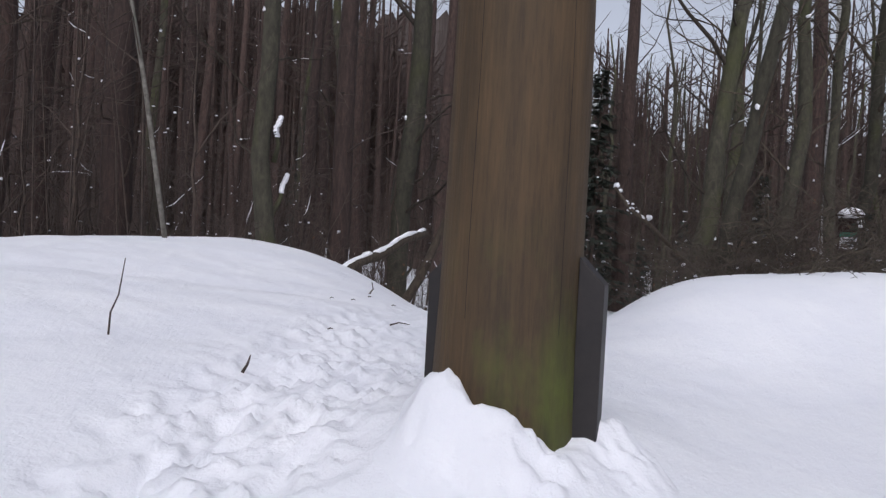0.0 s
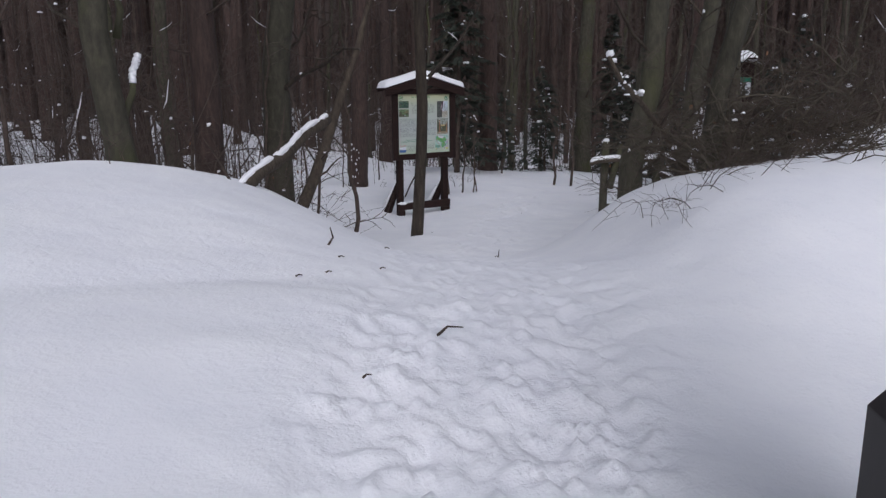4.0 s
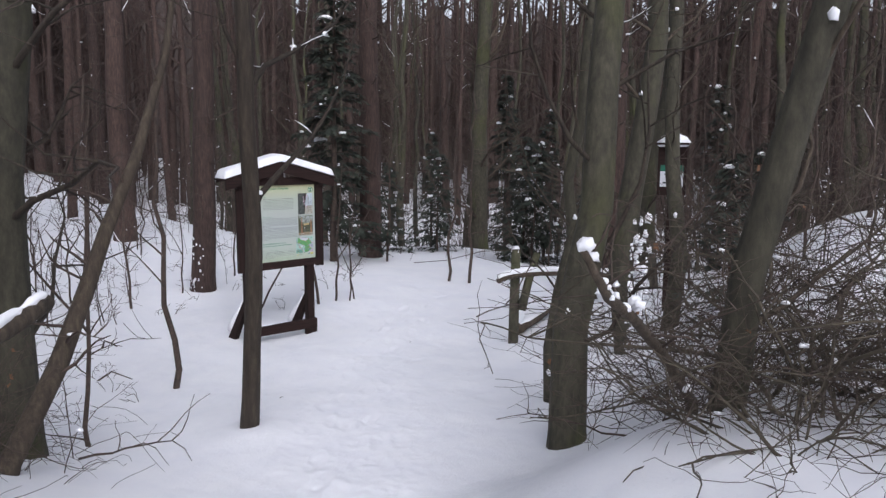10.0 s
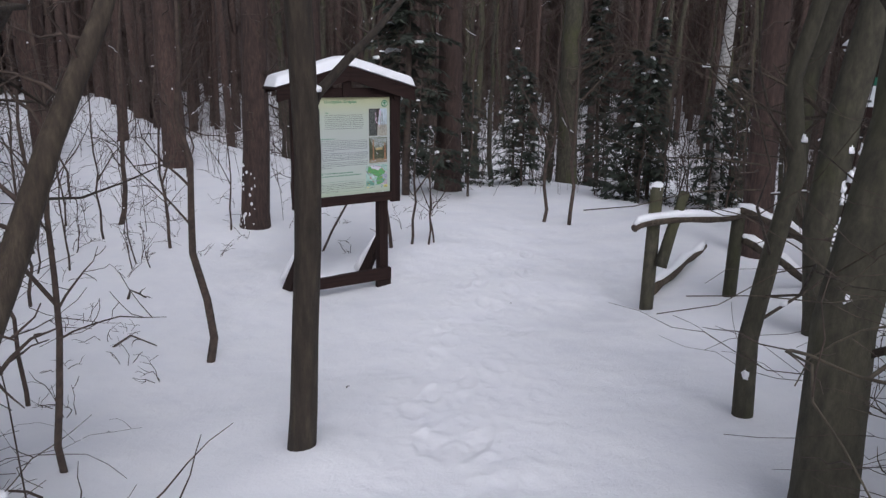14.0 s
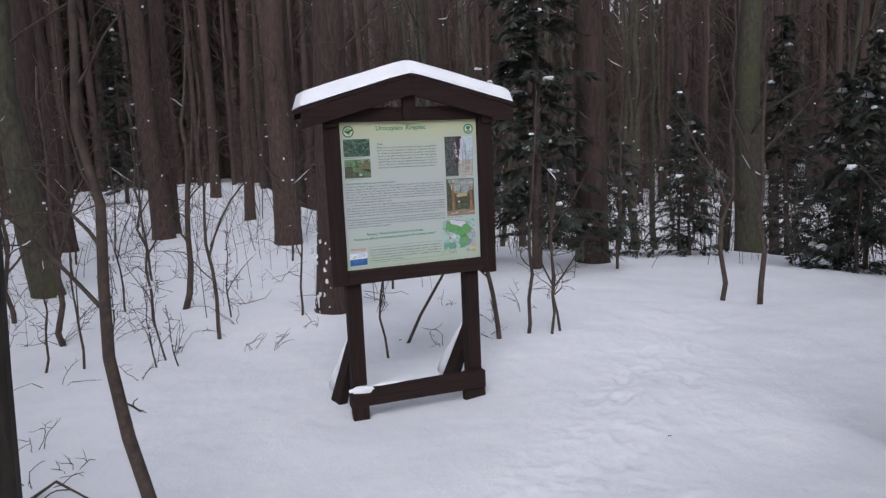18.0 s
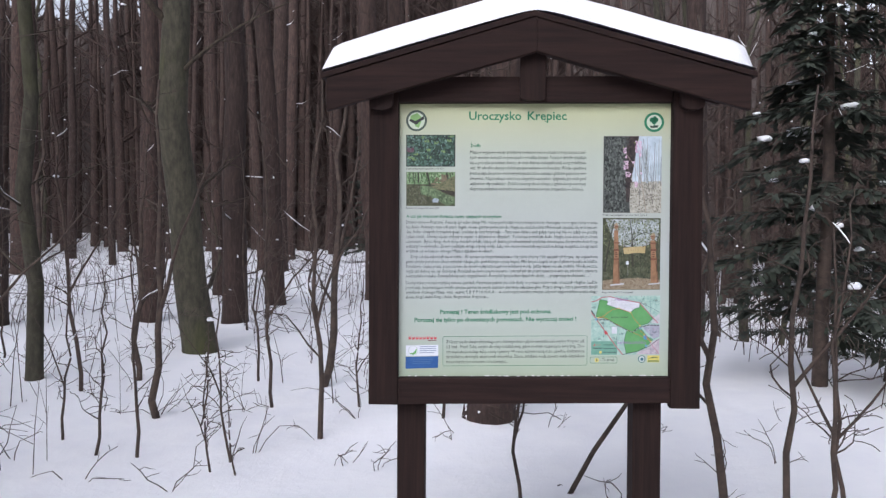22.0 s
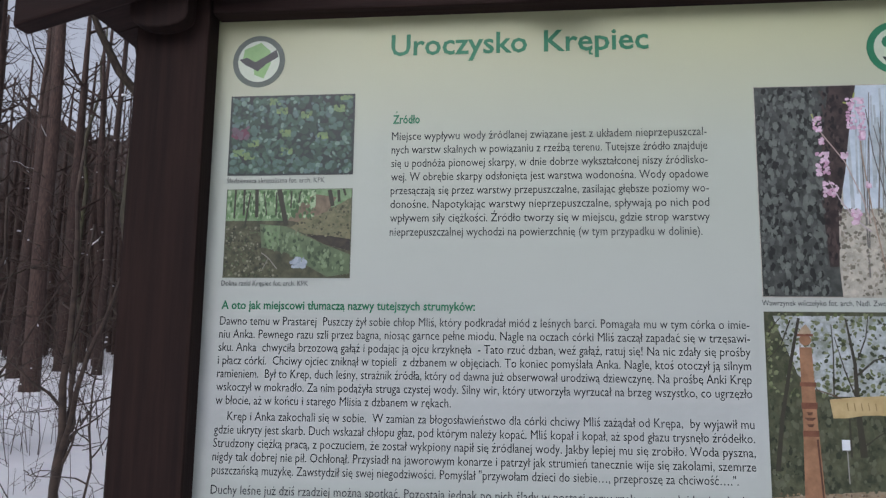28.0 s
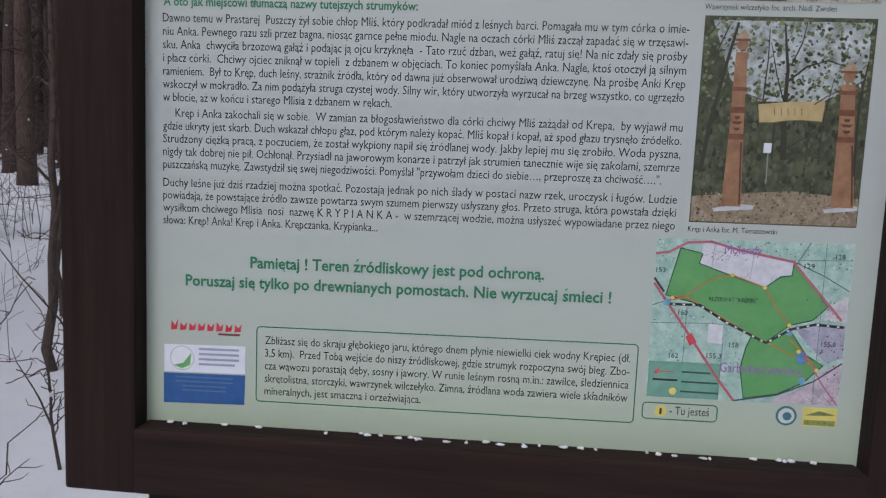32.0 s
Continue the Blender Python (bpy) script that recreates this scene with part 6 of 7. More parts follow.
# rustic handrail
rail = thing("handrail", pose(0, 0, 0), "rustic pole handrail under snow beside the trail", "handrail")
RP = ((2.15, -2.21, 1.2), (3.0, -2.5, 0.86))
for x, y, h in RP:
    p = Build()
    z = height(x, y)
    p.tube(((x, y, z - 0.3), (x + 0.01, y, z + h * 0.5), (x + 0.02, y, z + h)), (0.068, 0.064, 0.06), 10)
    part("post", p, BARK_GREY, rail, smooth=True)
    p = Build()
    p.blob((x + 0.02, y, z + h), (0.06, 0.06, 0.05), 5)
    part("snow", p, SNOW, rail, "snow cap on the post", True)
z1, z2 = [height(x, y) for x, y, _ in RP]
for line, rr in ((((1.77, -2.34, z1 + 0.86), (1.95, -2.32, z1 + 0.92), (2.5, -2.42, z1 + 0.9), (3.05, -2.56, z2 + 0.84)), 0.042), (((2.95, -2.55, z2 + 0.9), (3.4, -2.68, z2 + 0.74), (3.85, -2.82, z2 + 0.5)), 0.045), (((3.02, -2.58, z2 + 0.6), (3.4, -2.7, z2 + 0.4), (3.85, -2.84, z2 + 0.1)), 0.045)):
    p = Build()
    ends = [Vector(c) for c in line]
    mid = [along(ends, k / 8) + Vector((0, 0, 0.012 * math.sin(k * 1.7))) for k in range(9)]
    p.tube(mid, [rr * 0.8] + [rr] * 7 + [rr * 0.85], 9)
    part("pole", p, BARK_DEAD, rail, smooth=True)
    p = Build()
    p.tube([q + Vector((0, 0, rr * 0.95)) for q in mid], [rr * c for c in (0.5, 0.95, 1.05, 0.9, 1.0, 1.1, 0.9, 1.2, 0.7)], 8)
    part("snow", p, SNOW, rail, "snow along the pole", True)
p = Build()
p.tube(((2.17, -2.33, z1 + 0.45), (2.26, -2.35, z1 + 0.8), (2.38, -2.37, z1 + 1.16)), (0.06, 0.052, 0.045), 9)
part("prop", p, BARK_GREY, rail, "short slanting prop", smooth=True)

# a second, thinner log lying beyond the rail
low = thing("fallen_log", pose(0, 0, 0), "dark fallen log half buried in snow", "log")
line = [Vector((2.55 + 0.25 * k, -1.9 + 0.11 * k + 0.02 * math.sin(k * 2.0), height(2.55 + 0.25 * k, -1.9 + 0.11 * k) + 0.06 + 0.012 * k)) for k in range(8)]
p = Build()
p.tube(line, [0.07 - 0.004 * k for k in range(8)], 9)
part("stem", p, BARK_DEAD, low, smooth=True)
p = Build()
p.tube([c + Vector((0, 0, 0.05)) for c in line], [0.02 + 0.035 * abs(math.sin(k * 1.3)) for k in range(8)], 8)
part("snow", p, SNOW, low, "snow on the log", True)

# bushes along both sides
BUSH = [bush(200 + k, 1.1 + 0.15 * k, 36, "tangled bare brambles with snow in the canes") for k in range(4)]
SPOTS = ((0.3, -6.9), (1.5, -6.2), (-0.5, -7.2), (0.6, -5.7), (-0.8, -7.75), (-0.6, -6.7), (-4.2, -3.6), (-3.9, -2.7), (-4.5, -4.4), (-3.7, -4.0), (-4.9, -5.2), (-5.2, -3.9), (-4.4, -2.0), (-5.6, -2.8), (-6.4, -4.5), (-7.6, -4.6), (-4.1, -4.7), (-8.8, -5.0), (-4.2, -5.0))
r = random.Random(9)
for k, (x, y) in enumerate(SPOTS):
    m = pose(x, y, height(x, y), 0, 0, r.uniform(0, 360)) @ Matrix.Scale(r.uniform(0.8, 1.25) * (0.68 if x < -3 else 0.75 if x < 0 else 1), 4)
    if k < len(BUSH):
        BUSH[k].matrix_world = m
    else:
        copy_thing(BUSH[k % len(BUSH)], m).scale = m.to_scale()


THICKET = [thicket(240 + k, 13, "crooked bare thicket sprawling over the snowy bank") for k in range(3)]
for k, (x, y, size) in enumerate(((-0.5, -7.35, 1.0), (0.25, -7.05, 1.05), (0.7, -6.2, 1.0), (-0.3, -6.5, 0.65), (-0.95, -7.8, 0.7), (-1.15, -7.5, 0.7), (-0.3, -7.75, 0.8), (-1.35, -7.75, 0.6))):
    m = pose(x, y, height(x, y), 0, 0, 137 * k) @ Matrix.Scale(size, 4)
    if k < len(THICKET):
        THICKET[k].matrix_world = m
    else:
        copy_thing(THICKET[k % len(THICKET)], m).scale = m.to_scale()


# a small notice with its own roof, further along
def notice():
    x, y = 4.95, -2.42
    z = height(x, y)
    t = thing("notice_post", pose(x, y, z, 0, 0, -62), "dark timber notice post with a snowy little roof", "sign")
    p = Build()
    p.box(-0.05, 0.05, 0.0, 0.09, -0.2, 2.5)
    part("post", p, STAIN, t, bevel=0.006)
    p = Build()
    p.box(-0.2, 0.2, -0.03, -0.002, 1.72, 2.46)
    part("board", p, STAIN_X, t, bevel=0.004)
    p = Build()
    p.slab(((-0.23, 2.44), (0.23, 2.44), (0.23, 2.47), (-0.23, 2.47)), -0.14, 0.12)
    part("roof", p, STAIN_X, t, bevel=0.004)
    p = Build()
    p.blob((0, 0, 2.47), (0.23, 0.15, 0.13), 8, 7, 18, 0.05)
    part("snow_cap", p, SNOW, t, "rounded snow on the little roof", True)
    p = Build()
    p.box(-0.16, 0.16, -0.034, -0.031, 1.84, 2.06)
    sheet = part("sheet", p, speckled("notice_sheet", (0.6, 0.62, 0.64), (0.7, 0.71, 0.73), 20, 0.5), t, "white notice sheet")
    p = Build()
    p.box(-0.16, 0.16, -0.034, -0.031, 2.065, 2.15)
    part("header", p, speckled("notice_green", (0.01, 0.1, 0.06), (0.015, 0.13, 0.08), 20, 0.5), sheet, "dark green heading strip")
    for k, w in enumerate((0.1, 0.07, 0.12)):
        p = Build()
        p.box(-w, w, -0.037, -0.0345, 2.005 - 0.06 * k, 2.03 - 0.06 * k)
        part("text_bar", p, INK, sheet)


notice()


# broken bent branch with clotted snow on the bank edge
bb = thing("broken_branch", pose(0, 0, 0), "bent broken branch with clotted snow at its end", "branch")
line = [Vector(c) for c in ((-0.75, -6.9, 0.9), (-1.0, -7.0, 1.4), (-1.45, -7.15, 1.75), (-1.85, -7.3, 2.0), (-2.1, -7.4, 2.12), (-2.28, -7.45, 2.3))]
p = Build()
p.tube(line, (0.03, 0.027, 0.024, 0.021, 0.018, 0.012), 8)
part("stem", p, BARK_DEAD, bb, smooth=True)
p, s = Build(), Build()
boughs(random.Random(18), p, s, line, 0.04, 0.3, 9, 0.9, 0.3, 0.25, 3, 0.2, 0.3)
part("branchwork", p, BARK_TWIG, bb, smooth=True, kind="stuff")
rr = random.Random(12)
for k in range(20):
    c = along(line, rr.uniform(0.6, 1.0)) + Vector((rr.gauss(0, 0.018), rr.gauss(0, 0.018), rr.uniform(0.0, 0.05)))
    q = rr.uniform(0.012, 0.028)
    s.blob(c, (q, q, q * 0.9), k, 4, 8, 0.25)
part("snow", s, SNOW, bb, "clotted snow on the bend", True, kind="stuff")


# pale leaning dead stem and snowy broken stubs behind the bank
pale = thing("dead_stem", pose(0, 0, 0), "thin pale leaning dead stem behind the bank", "dead stem")
p = Build()
z = height(-6.16, -6.6)
p.tube(((-6.16, -6.6, z - 0.2), (-6.3, -6.58, z + 0.6), (-6.42, -6.56, z + 1.3), (-6.6, -6.53, z + 2.2), (-6.95, -6.5, z + 3.8)), (0.024, 0.022, 0.02, 0.016, 0.008), 8)
part("stem", p, speckled("pale_dead_wood", (0.09, 0.08, 0.065), (0.2, 0.185, 0.16), 18), pale, smooth=True)
for x, y, z in ((-5.22, -5.55, 2.2), (-5.32, -5.9, 2.75)):
    st = thing("broken_branch", pose(0, 0, 0), "short broken branch stub tipped with snow", "branch")
    p = Build()
    line = [Vector((-5.27, -5.75, z - 0.3)), Vector(((x - 5.27) / 2 + 0.06, (y - 5.75) / 2, z - 0.12)), Vector((x + 0.05, y, z)), Vector((x + 0.1, y, z + 0.12))]
    p.tube(line, (0.03, 0.024, 0.02, 0.014), 7)
    part("stem", p, BARK_GREY, st, smooth=True)
    p = Build()
    for k in range(8):
        q = 0.5 + 0.07 * k
        p.blob(along(line, min(q, 1)) + Vector((0, -0.01, 0.015)), (0.028, 0.028, 0.03), k, 4, 8, 0.2)
    part("snow", p, SNOW, st, "snow on the stub", True, kind="stuff")


# a leaning stick behind the board, and dead weeds near the trail
lean = thing("leaning_stick", pose(0, 0, 0), "dark bare stick leaning out of the snow", "stick")
p = Build()
p.tube(((0.3, 1.6, -0.1), (0.5, 1.63, 0.26), (0.76, 1.68, 0.62), (1.1, 1.74, 1.15), (1.25, 1.76, 1.6)), (0.016, 0.015, 0.013, 0.01, 0.006), 7)
part("stem", p, BARK_TWIG, lean, smooth=True)
rr = random.Random(91)
for k in range(58):
    x, y = (rr.uniform(-3.0, -2.2), rr.uniform(-2.2, 0.6)) if k < 9 else (rr.uniform(-1.2, 2.6), rr.uniform(1.0, 3.0)) if k < 20 else (rr.uniform(-5.2, -0.9), rr.uniform(1.2, 6.5))
    w = thing("weed", pose(x, y, height(x, y)), "small dead weed poking out of the snow", "weed", "dead weeds")
    p = Build()
    for _ in range(3):
        a = rr.uniform(0, 6.283)
        line = bent(rr, (rr.gauss(0, 0.02), rr.gauss(0, 0.02), -0.05), (math.cos(a) * 0.5, math.sin(a) * 0.5, 1), rr.uniform(0.15, 0.4) * (1 if k < 20 else 1.7), 5, 0.3, -0.05)
        p.tube(line, [0.004, 0.0035, 0.003, 0.003, 0.0025, 0.0015], 4, False)
        for _ in range(2):
            b2 = rr.uniform(0, 6.283)
            p.tube(bent(rr, along(line, rr.uniform(0.4, 0.9)), (math.cos(b2), math.sin(b2), 0.3), 0.1, 3, 0.3), [0.0025, 0.002, 0.002, 0.001], 3, False)
    part("stalk", p, BARK_TWIG, w, smooth=True, kind="stuff")


# ---- the wood all round ----



def clear(x, y):
    """Whether a place is free of the trail, the road and the things that stand there."""
    d, _ = trail_far(np.array([x]), np.array([y]))
    if d[0] < 1.7 or y < -6.6 and y > -21:
        return False
    if -2.4 < x < 6.4 and -4.6 < y < 2.6:
        return False
    if x > -1 and y < -4.2 and x < 1.6:
        return False
    return True


FOREST = [tree("pine", 300 + k, 15 + k % 3, 0.13 + 0.03 * (k % 4), (0.012 * (k % 3 - 1), 0.01 * (k % 2)), label=PINE_L, group="woodland trees") for k in range(6)]
FOREST += [tree("grey", 320 + k, 12 + k % 3, 0.08 + 0.03 * (k % 4), (0.05 * (k % 3 - 1), 0.03 * (k % 2)), label=GREY_L, group="woodland trees") for k in range(6)]
YOUNG = [sapling(340 + k, 1.8 + 0.5 * k, 0.012 + 0.004 * k, (0.05 * (k % 3 - 1), 0.03), 0.05 * (k % 3)) for k in range(6)]
SPRUCE = [spruce(360, 4.6, 0.95, "dark young spruce with snow pads"), spruce(361, 2.4, 0.8, "small young spruce dusted with snow"), spruce(362, 6.5, 1.35, "dark spruce with sagging snowy sprays", 0.1, 1.9)]
taken = []
placed = set()


def plant(t, x, y, turn, size):
    m = pose(x, y, height(x, y), r.gauss(0, 1.3), r.gauss(0, 1.3), turn) @ Matrix.Scale(size, 4)
    if t.name in placed:
        c = copy_thing(t, m)
        c.scale = (size, size, size)
    else:
        t.matrix_world = m
        placed.add(t.name)
    taken.append((x, y))


r = random.Random(21)


def scatter(kinds, count, x0, x1, y0, y1, gap, pick=None):
    done = tries = 0
    while done < count and tries < count * 30:
        tries += 1
        x, y = r.uniform(x0, x1), r.uniform(y0, y1)
        if not clear(x, y) or any((x - a) ** 2 + (y - b) ** 2 < gap * gap for a, b in taken):
            continue
        plant(r.choice(kinds), x, y, r.uniform(0, 360), r.uniform(0.85, 1.2))
        done += 1


for k, x, y, s in ((2, 3.15, 4.5, 1.0), (1, 6.9, 2.5, 1.1), (1, 7.6, 1.5, 0.9), (1, 7.3, 3.2, 1.2), (0, 8.3, 3.6, 0.8), (1, 9.0, 2.2, 1.1), (0, 10.5, 0.5, 0.9), (1, 9.4, -1.2, 1.0), (2, -3.5, 22, 1), (2, 12, 9, 1), (1, 3.4, -4.4, 0.7), (1, 5.8, 6.6, 0.95), (1, 6.9, 6.0, 1.1), (0, 7.7, 7.4, 0.7), (1, 5.2, 8.2, 1.0)):
    plant(SPRUCE[k], x, y, 40 * k + 70 * x, s)
scatter(FOREST[:6] * 3 + FOREST[6:8], 50, -24, 2.5, 5.5, 34, 2.0)
scatter(FOREST[6:] * 3 + FOREST[:3], 44, 2.5, 28, 4, 34, 2.0)
scatter(FOREST, 28, -26, -4.3, -6.2, 5, 1.6)
scatter(FOREST[6:] * 2 + FOREST[:2], 34, 3.6, 28, -6.2, 3, 1.8)
scatter(FOREST, 30, -28, 28, -40, -22, 2.5)
scatter(YOUNG[:4], 20, -9, 6.5, 1.2, 9, 0.6)
scatter(YOUNG, 30, -9, -2.9, -6.3, 1.0, 0.6)
scatter(YOUNG, 40, 3.7, 10, -6, 3, 0.6)

# the wood beyond, trunk behind trunk, as one mass
far = Build()
q = random.Random(33)
for k in range(1700):
    a, d = q.uniform(0, 6.283) if k < 1200 else q.uniform(1.45, 2.0) if k < 1550 else q.uniform(0.3, 1.2), q.uniform(33, 62)
    x, y = d * math.cos(a), d * math.sin(a) - 3
    if -21 < y < -9 and abs(x) < 60:
        continue
    z, r0, tall = height(x, y) - 0.3, q.uniform(0.1, 0.26), q.uniform(13, 19)
    lx, ly = q.gauss(0, 0.3), q.gauss(0, 0.3)
    far.tube(((x, y, z), (x + lx * 0.4, y + ly * 0.4, z + tall * 0.4), (x + lx, y + ly, z + tall)), (r0 * 1.1, r0 * 0.85, r0 * 0.2), 6, False)
    for _ in range(12):
        b, h = q.uniform(0, 6.283), q.uniform(0.06, 0.9) * tall
        e = q.uniform(1.0, 3.2)
        o = Vector((x + lx * h / tall, y + ly * h / tall, z + h))
        far.tube((o, o + Vector((math.cos(b) * e * 0.6, math.sin(b) * e * 0.6, e * 0.35)), o + Vector((math.cos(b) * e, math.sin(b) * e, e * 0.9))), (r0 * 0.3, r0 * 0.2, 0.015), 3, False)
        w, c = q.uniform(0, 6.283), o + Vector((math.cos(b) * e * 0.6, math.sin(b) * e * 0.6, e * 0.35))
        far.tube((c, c + Vector((math.cos(w), math.sin(w), 0.4)) * e * 0.3, c + Vector((math.cos(w), math.sin(w), 0.8)) * e * 0.6), (0.03, 0.022, 0.012), 3, False)
tagged(new("far_woods", far.mesh("far_woods", BARK_PINE, True)), "dense bare woodland trunks in the distance", "woods", kind="stuff")

# undergrowth of thin stems between the trees
under = Build()
for k in range(2600):
    x, y = q.uniform(-30, 30), q.uniform(-6.3, 34)
    deep = math.hypot(x, y - 1) > 9
    if deep and (k % 2 and y > 3 or x < 0 and y > 3):
        continue
    if not clear(x, y) or (abs(x) < 3 and y < 3.2):
        continue
    z, tall = height(x, y), q.uniform(1.5, 6.0) if deep else q.uniform(0.2, 1.0) ** 2 * 2.6
    lx, ly, r0 = q.gauss(0, 0.16) * tall, q.gauss(0, 0.16) * tall, (q.uniform(0.008, 0.018) if deep else q.uniform(0.002, 0.006))
    under.tube(((x, y, z - 0.05), (x + lx * 0.3, y + ly * 0.3, z + tall * 0.45), (x + lx, y + ly, z + tall)), (r0, r0 * 0.8, r0 * 0.3), 3, False)
    for _ in range(7 if deep else 4):
        b, h, e = q.uniform(0, 6.283), q.uniform(0.2, 0.9), q.uniform(0.15, 0.5) * tall
        o = Vector((x + lx * h * h, y + ly * h * h, z + tall * h))
        under.tube((o, o + Vector((math.cos(b) * e * 0.5, math.sin(b) * e * 0.5, e * 0.35)), o + Vector((math.cos(b) * e, math.sin(b) * e, e * 0.55))), (r0 * 0.6, r0 * 0.45, 0.0015), 3, False)
tagged(new("undergrowth", under.mesh("undergrowth", BARK_TWIG, True)), "thin bare undergrowth stems in the snow", "undergrowth", kind="stuff")

# brushwood behind the banks and at the ravine, with snow caught in it
def brushwood(count, x0, x1, y0, y1, seed, tall0, tall1):
    rnd = random.Random(seed)
    t = thing("brushwood", pose(0, 0, 0), "dense fine brushwood flecked with snow", "brushwood", kind="stuff")
    wood, snow = Build(), Build()
    for k in range(count):
        x, y = rnd.uniform(x0, x1), rnd.uniform(y0, y1)
        if not clear(x, y):
            continue
        tall, r0 = rnd.uniform(tall0, tall1), rnd.uniform(0.004, 0.009)
        line = bent(rnd, (x, y, height(x, y) - 0.05), (rnd.gauss(0, 0.18), rnd.gauss(0, 0.18), 1), tall, 5, 0.12)
        wood.tube(line, [r0 * (1 - 0.75 * i / 5) for i in range(6)], 3, False)
        for _ in range(8):
            a = rnd.uniform(0, 6.283)
            tw = bent(rnd, along(line, rnd.uniform(0.2, 0.95)), (math.cos(a), math.sin(a), rnd.uniform(-0.1, 1.0)), tall * rnd.uniform(0.15, 0.4), 3, 0.25)
            wood.tube(tw, [r0 * 0.5, r0 * 0.4, r0 * 0.3, 0.001], 3, False)
            if rnd.random() < 0.08:
                c = along(tw, rnd.uniform(0.2, 0.8))
                snow.blob(c, (rnd.uniform(0.01, 0.028), rnd.uniform(0.01, 0.028), rnd.uniform(0.008, 0.02)), k, 3, 5)
    part("wood", wood, BARK_BRUSH, t, smooth=True, kind="stuff")
    part("snow", snow, SNOW, t, "flecks of snow on the twigs", True, kind="stuff")


brushwood(520, -16, -4.6, -4.6, 3.0, 401, 1.4, 4.2)
brushwood(250, 3.4, 14, -4.4, 4.0, 402, 0.8, 3.0)
brushwood(260, 3.0, 16, 5.0, 15.0, 403, 1.2, 4.0)
brushwood(260, -14, 2.5, 5.5, 14.0, 404, 0.6, 2.2)

# distance: a plain brown wood edge behind everything
m, n, l, s = material("distant_wood", 1.0)
f = grain(n, l, 1.0, (1.2, 1.2, 0.08), 8, 0.75)
l.new(ramp(n, l, f, (0.35, (0.026, 0.02, 0.018)), (0.52, (0.062, 0.048, 0.042)), (0.7, (0.14, 0.12, 0.112))), s.inputs["Base Color"])
back = Build()
tops = random.Random(66)
N = 960
for k in range(N):
    a = 2 * math.pi * k / N
    x, y = 66 * math.cos(a), 66 * math.sin(a) - 3
    back.v += [Vector((x, y, -9)), Vector((x, y, (24 if 175 < k < 300 else 18 if 300 <= k < 600 else 13) + 2.5 * noise.noise((k * 0.08, 0, 0)) + 1.5 * noise.noise((k * 0.31, 3, 0)) + 1.2 * tops.random()))]
back.f = [(2 * k, 2 * ((k + 1) % N), 2 * ((k + 1) % N) + 1, 2 * k + 1) for k in range(N)]
tagged(new("backdrop", back.mesh("backdrop", m)), "dull brown edge of far woodland", "backdrop", kind="structure")

# twigs and scraps on the snow
def stick(name, pts, r0, label, twigs=4, seed=0):
    rnd = random.Random(seed)
    t = thing(name, pose(0, 0, 0), label, "twig", "twigs on the snow")
    p = Build()
    pts = [Vector(c) for c in pts]
    p.tube(pts, [r0 * (1 - 0.6 * k / (len(pts) - 1)) for k in range(len(pts))], 6)
    part("stem", p, BARK_TWIG, t, smooth=True)
    if twigs:
        p = Build()
        for _ in range(twigs):
            b = rnd.uniform(0, 6.283)
            line = bent(rnd, along(pts, rnd.uniform(0.2, 0.9)), (math.cos(b), math.sin(b), rnd.uniform(0, 0.5)), rnd.uniform(0.08, 0.26), 5, 0.3, -0.04)
            p.tube(line, [r0 * 0.5 * (1 - 0.7 * k / 5) for k in range(6)], 4, False)
        part("branchwork", p, BARK_TWIG, t, smooth=True, kind="stuff")
    return t


def on(x, y, h=0.0):
    return (x, y, height(x, y) + h)


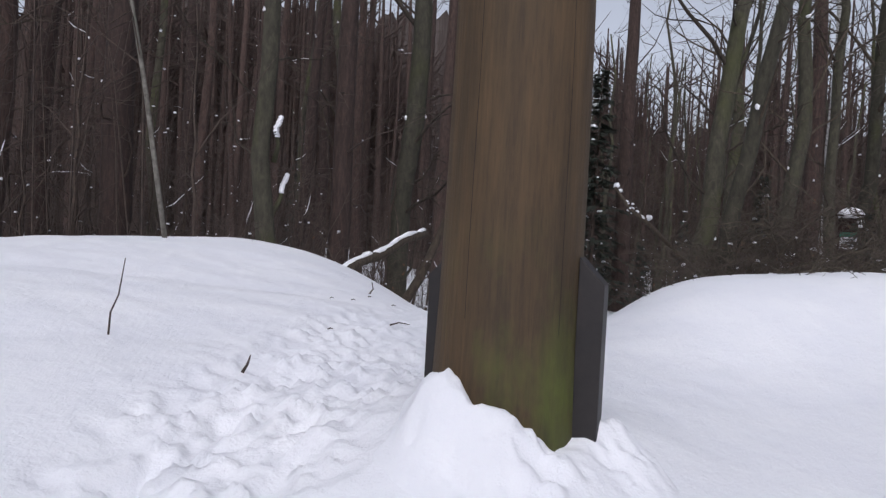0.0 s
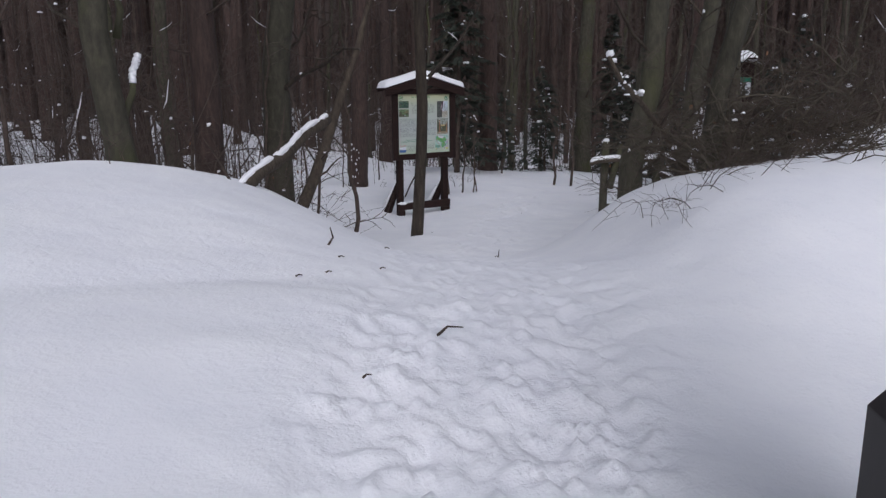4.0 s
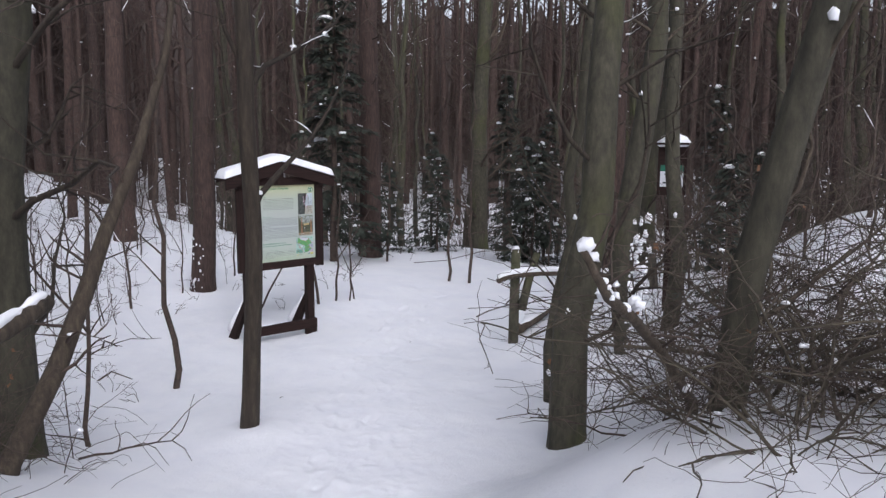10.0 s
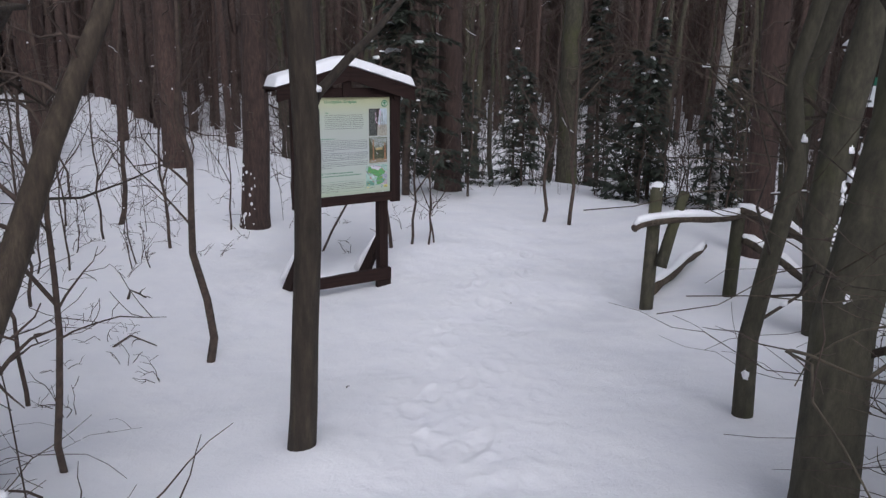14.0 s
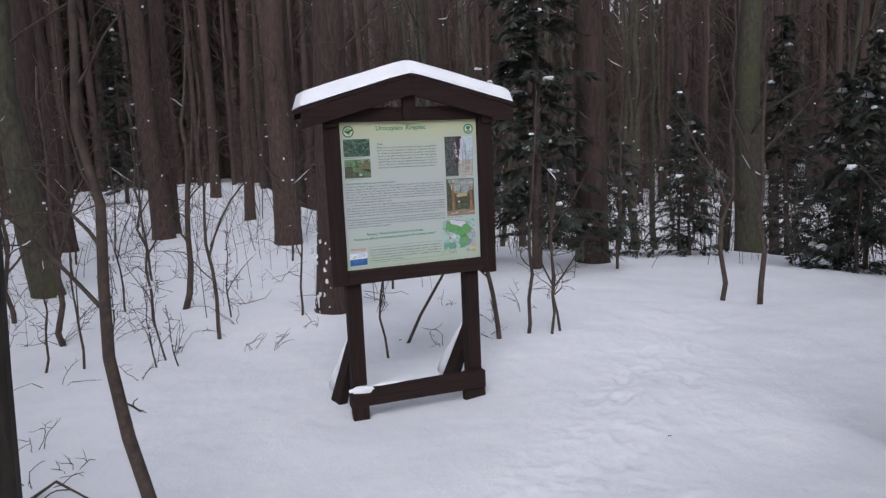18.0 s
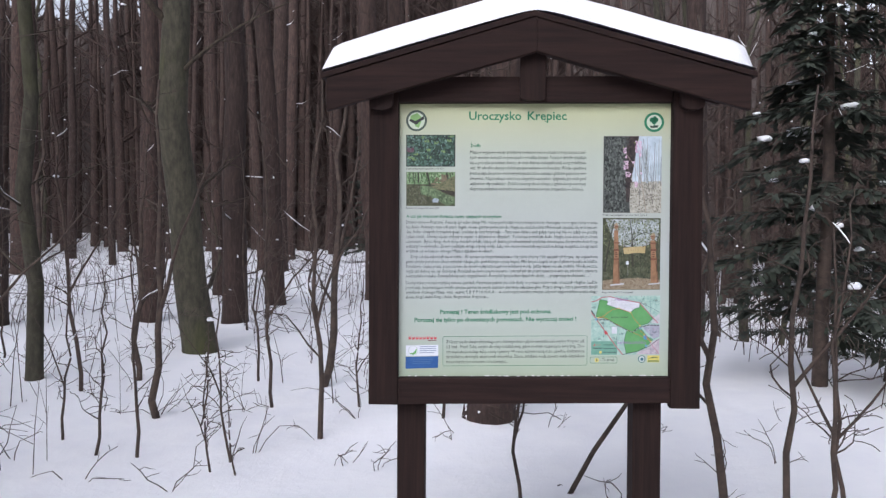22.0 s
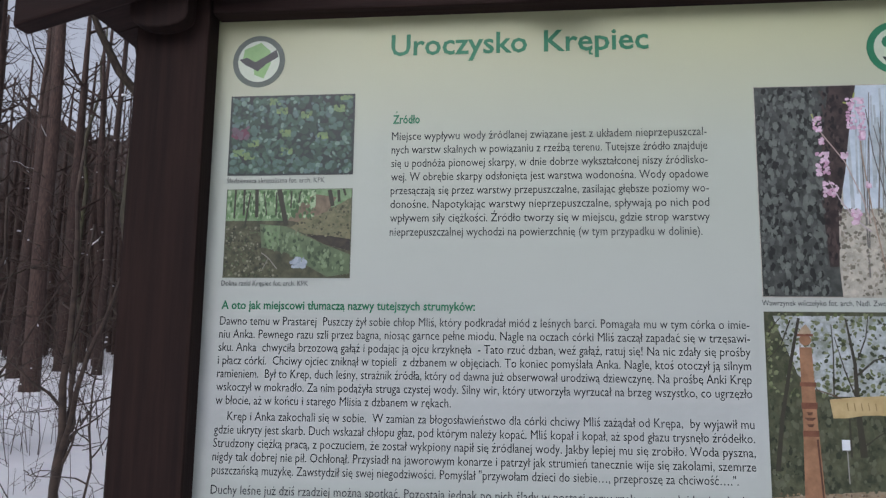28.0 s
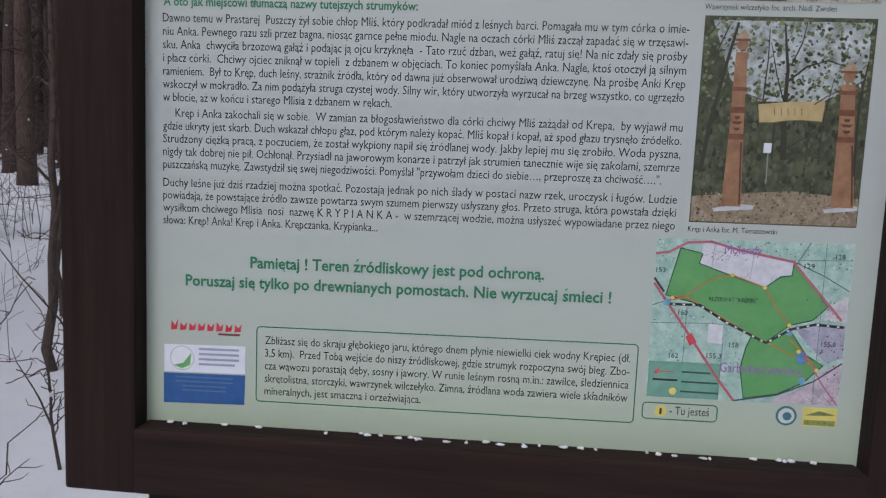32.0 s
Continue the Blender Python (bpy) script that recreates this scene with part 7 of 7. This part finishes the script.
stick("twig", (on(-6.04, -9.88, -0.1), on(-6.03, -9.88, 0.12), on(-6.0, -9.87, 0.2), on(-5.98, -9.86, 0.37)), 0.006, "thin upright twig in the bank", 0)
stick("twig", (on(-6.95, -9.6, -0.1), on(-6.95, -9.6, 0.25), on(-6.93, -9.6, 0.5), on(-6.8, -9.6, 0.75)), 0.006, "forked dead twig in the bank", 3, 2)
stick("twig", (on(-4.62, -9.36, 0.0), on(-4.56, -9.32, 0.012), on(-4.5, -9.33, 0.01)), 0.006, "short broken twig on the trail", 0)
stick("twig", (on(-5.42, -10.36, 0.0), on(-5.4, -10.34, 0.03), on(-5.39, -10.32, 0.06)), 0.008, "short bark scrap on the trail", 0, 3)
stick("twig", (on(-4.55, -8.0, -0.02), on(-4.52, -8.0, 0.03), on(-4.53, -7.99, 0.08)), 0.007, "short dark stub on the snow", 0, 4)
stick("twig", (on(-2.12, 0.74, -0.02), on(-2.08, 0.76, 0.09), on(-2.0, 0.72, 0.05), on(-1.94, 0.7, 0.0)), 0.016, "thick dark stub of a branch in the snow", 2, 6)
stick("twig", (on(-2.44, -6.3, -0.02), on(-2.43, -6.3, 0.06)), 0.006, "small stub in the snow", 0)
stick("twig", (on(-2.45, -0.6, 0.0), on(-2.3, -0.62, 0.1), on(-2.12, -0.75, 0.02)), 0.012, "bent broken twig in the snow", 1, 5)
q = random.Random(55)
for k in range(11):
    x, y = q.uniform(-2.5, -1.7), q.uniform(-8.6, -8.0)
    a = q.uniform(0, 6.283)
    pts = [on(x, y, -0.03)]
    for i in range(1, 6):
        pts.append(on(x + 0.09 * i * math.cos(a + 0.15 * i), y + 0.09 * i * math.sin(a + 0.15 * i), 0.12 * math.sin(i * 0.55) + q.uniform(-0.02, 0.02)))
    stick("twig", pts, 0.0028, "arching bare twig sprawling over the bank", 9, 60 + k)
for k in range(14):
    x, y = q.uniform(-8.5, -5.0), q.uniform(-6.7, -5.7)
    stick("twig", (on(x, y, -0.05), on(x + q.uniform(-0.1, 0.1), y, 0.12), on(x + q.uniform(-0.25, 0.25), y + 0.05, q.uniform(0.15, 0.3))), 0.004, "small dead stalk on the bank crest", 3, 100 + k)
for k, (x, y) in enumerate(((-4.9, -8.6), (-4.75, -8.55), (-4.6, -8.3), (-4.45, -8.45), (-4.1, -7.7), (-2.5, -6.35), (-5.0, -9.6), (-1.2, -2.6), (1.1, -1.4), (-0.6, 0.7), (0.3, 1.7), (-3.4, -5.9))):
    stick("twig", (on(x, y, 0.0), on(x + 0.015, y + 0.008, 0.004), on(x + 0.03, y + 0.004, 0.002)), 0.0045, "scrap of dark bark lying on the snow", 0, 130 + k)
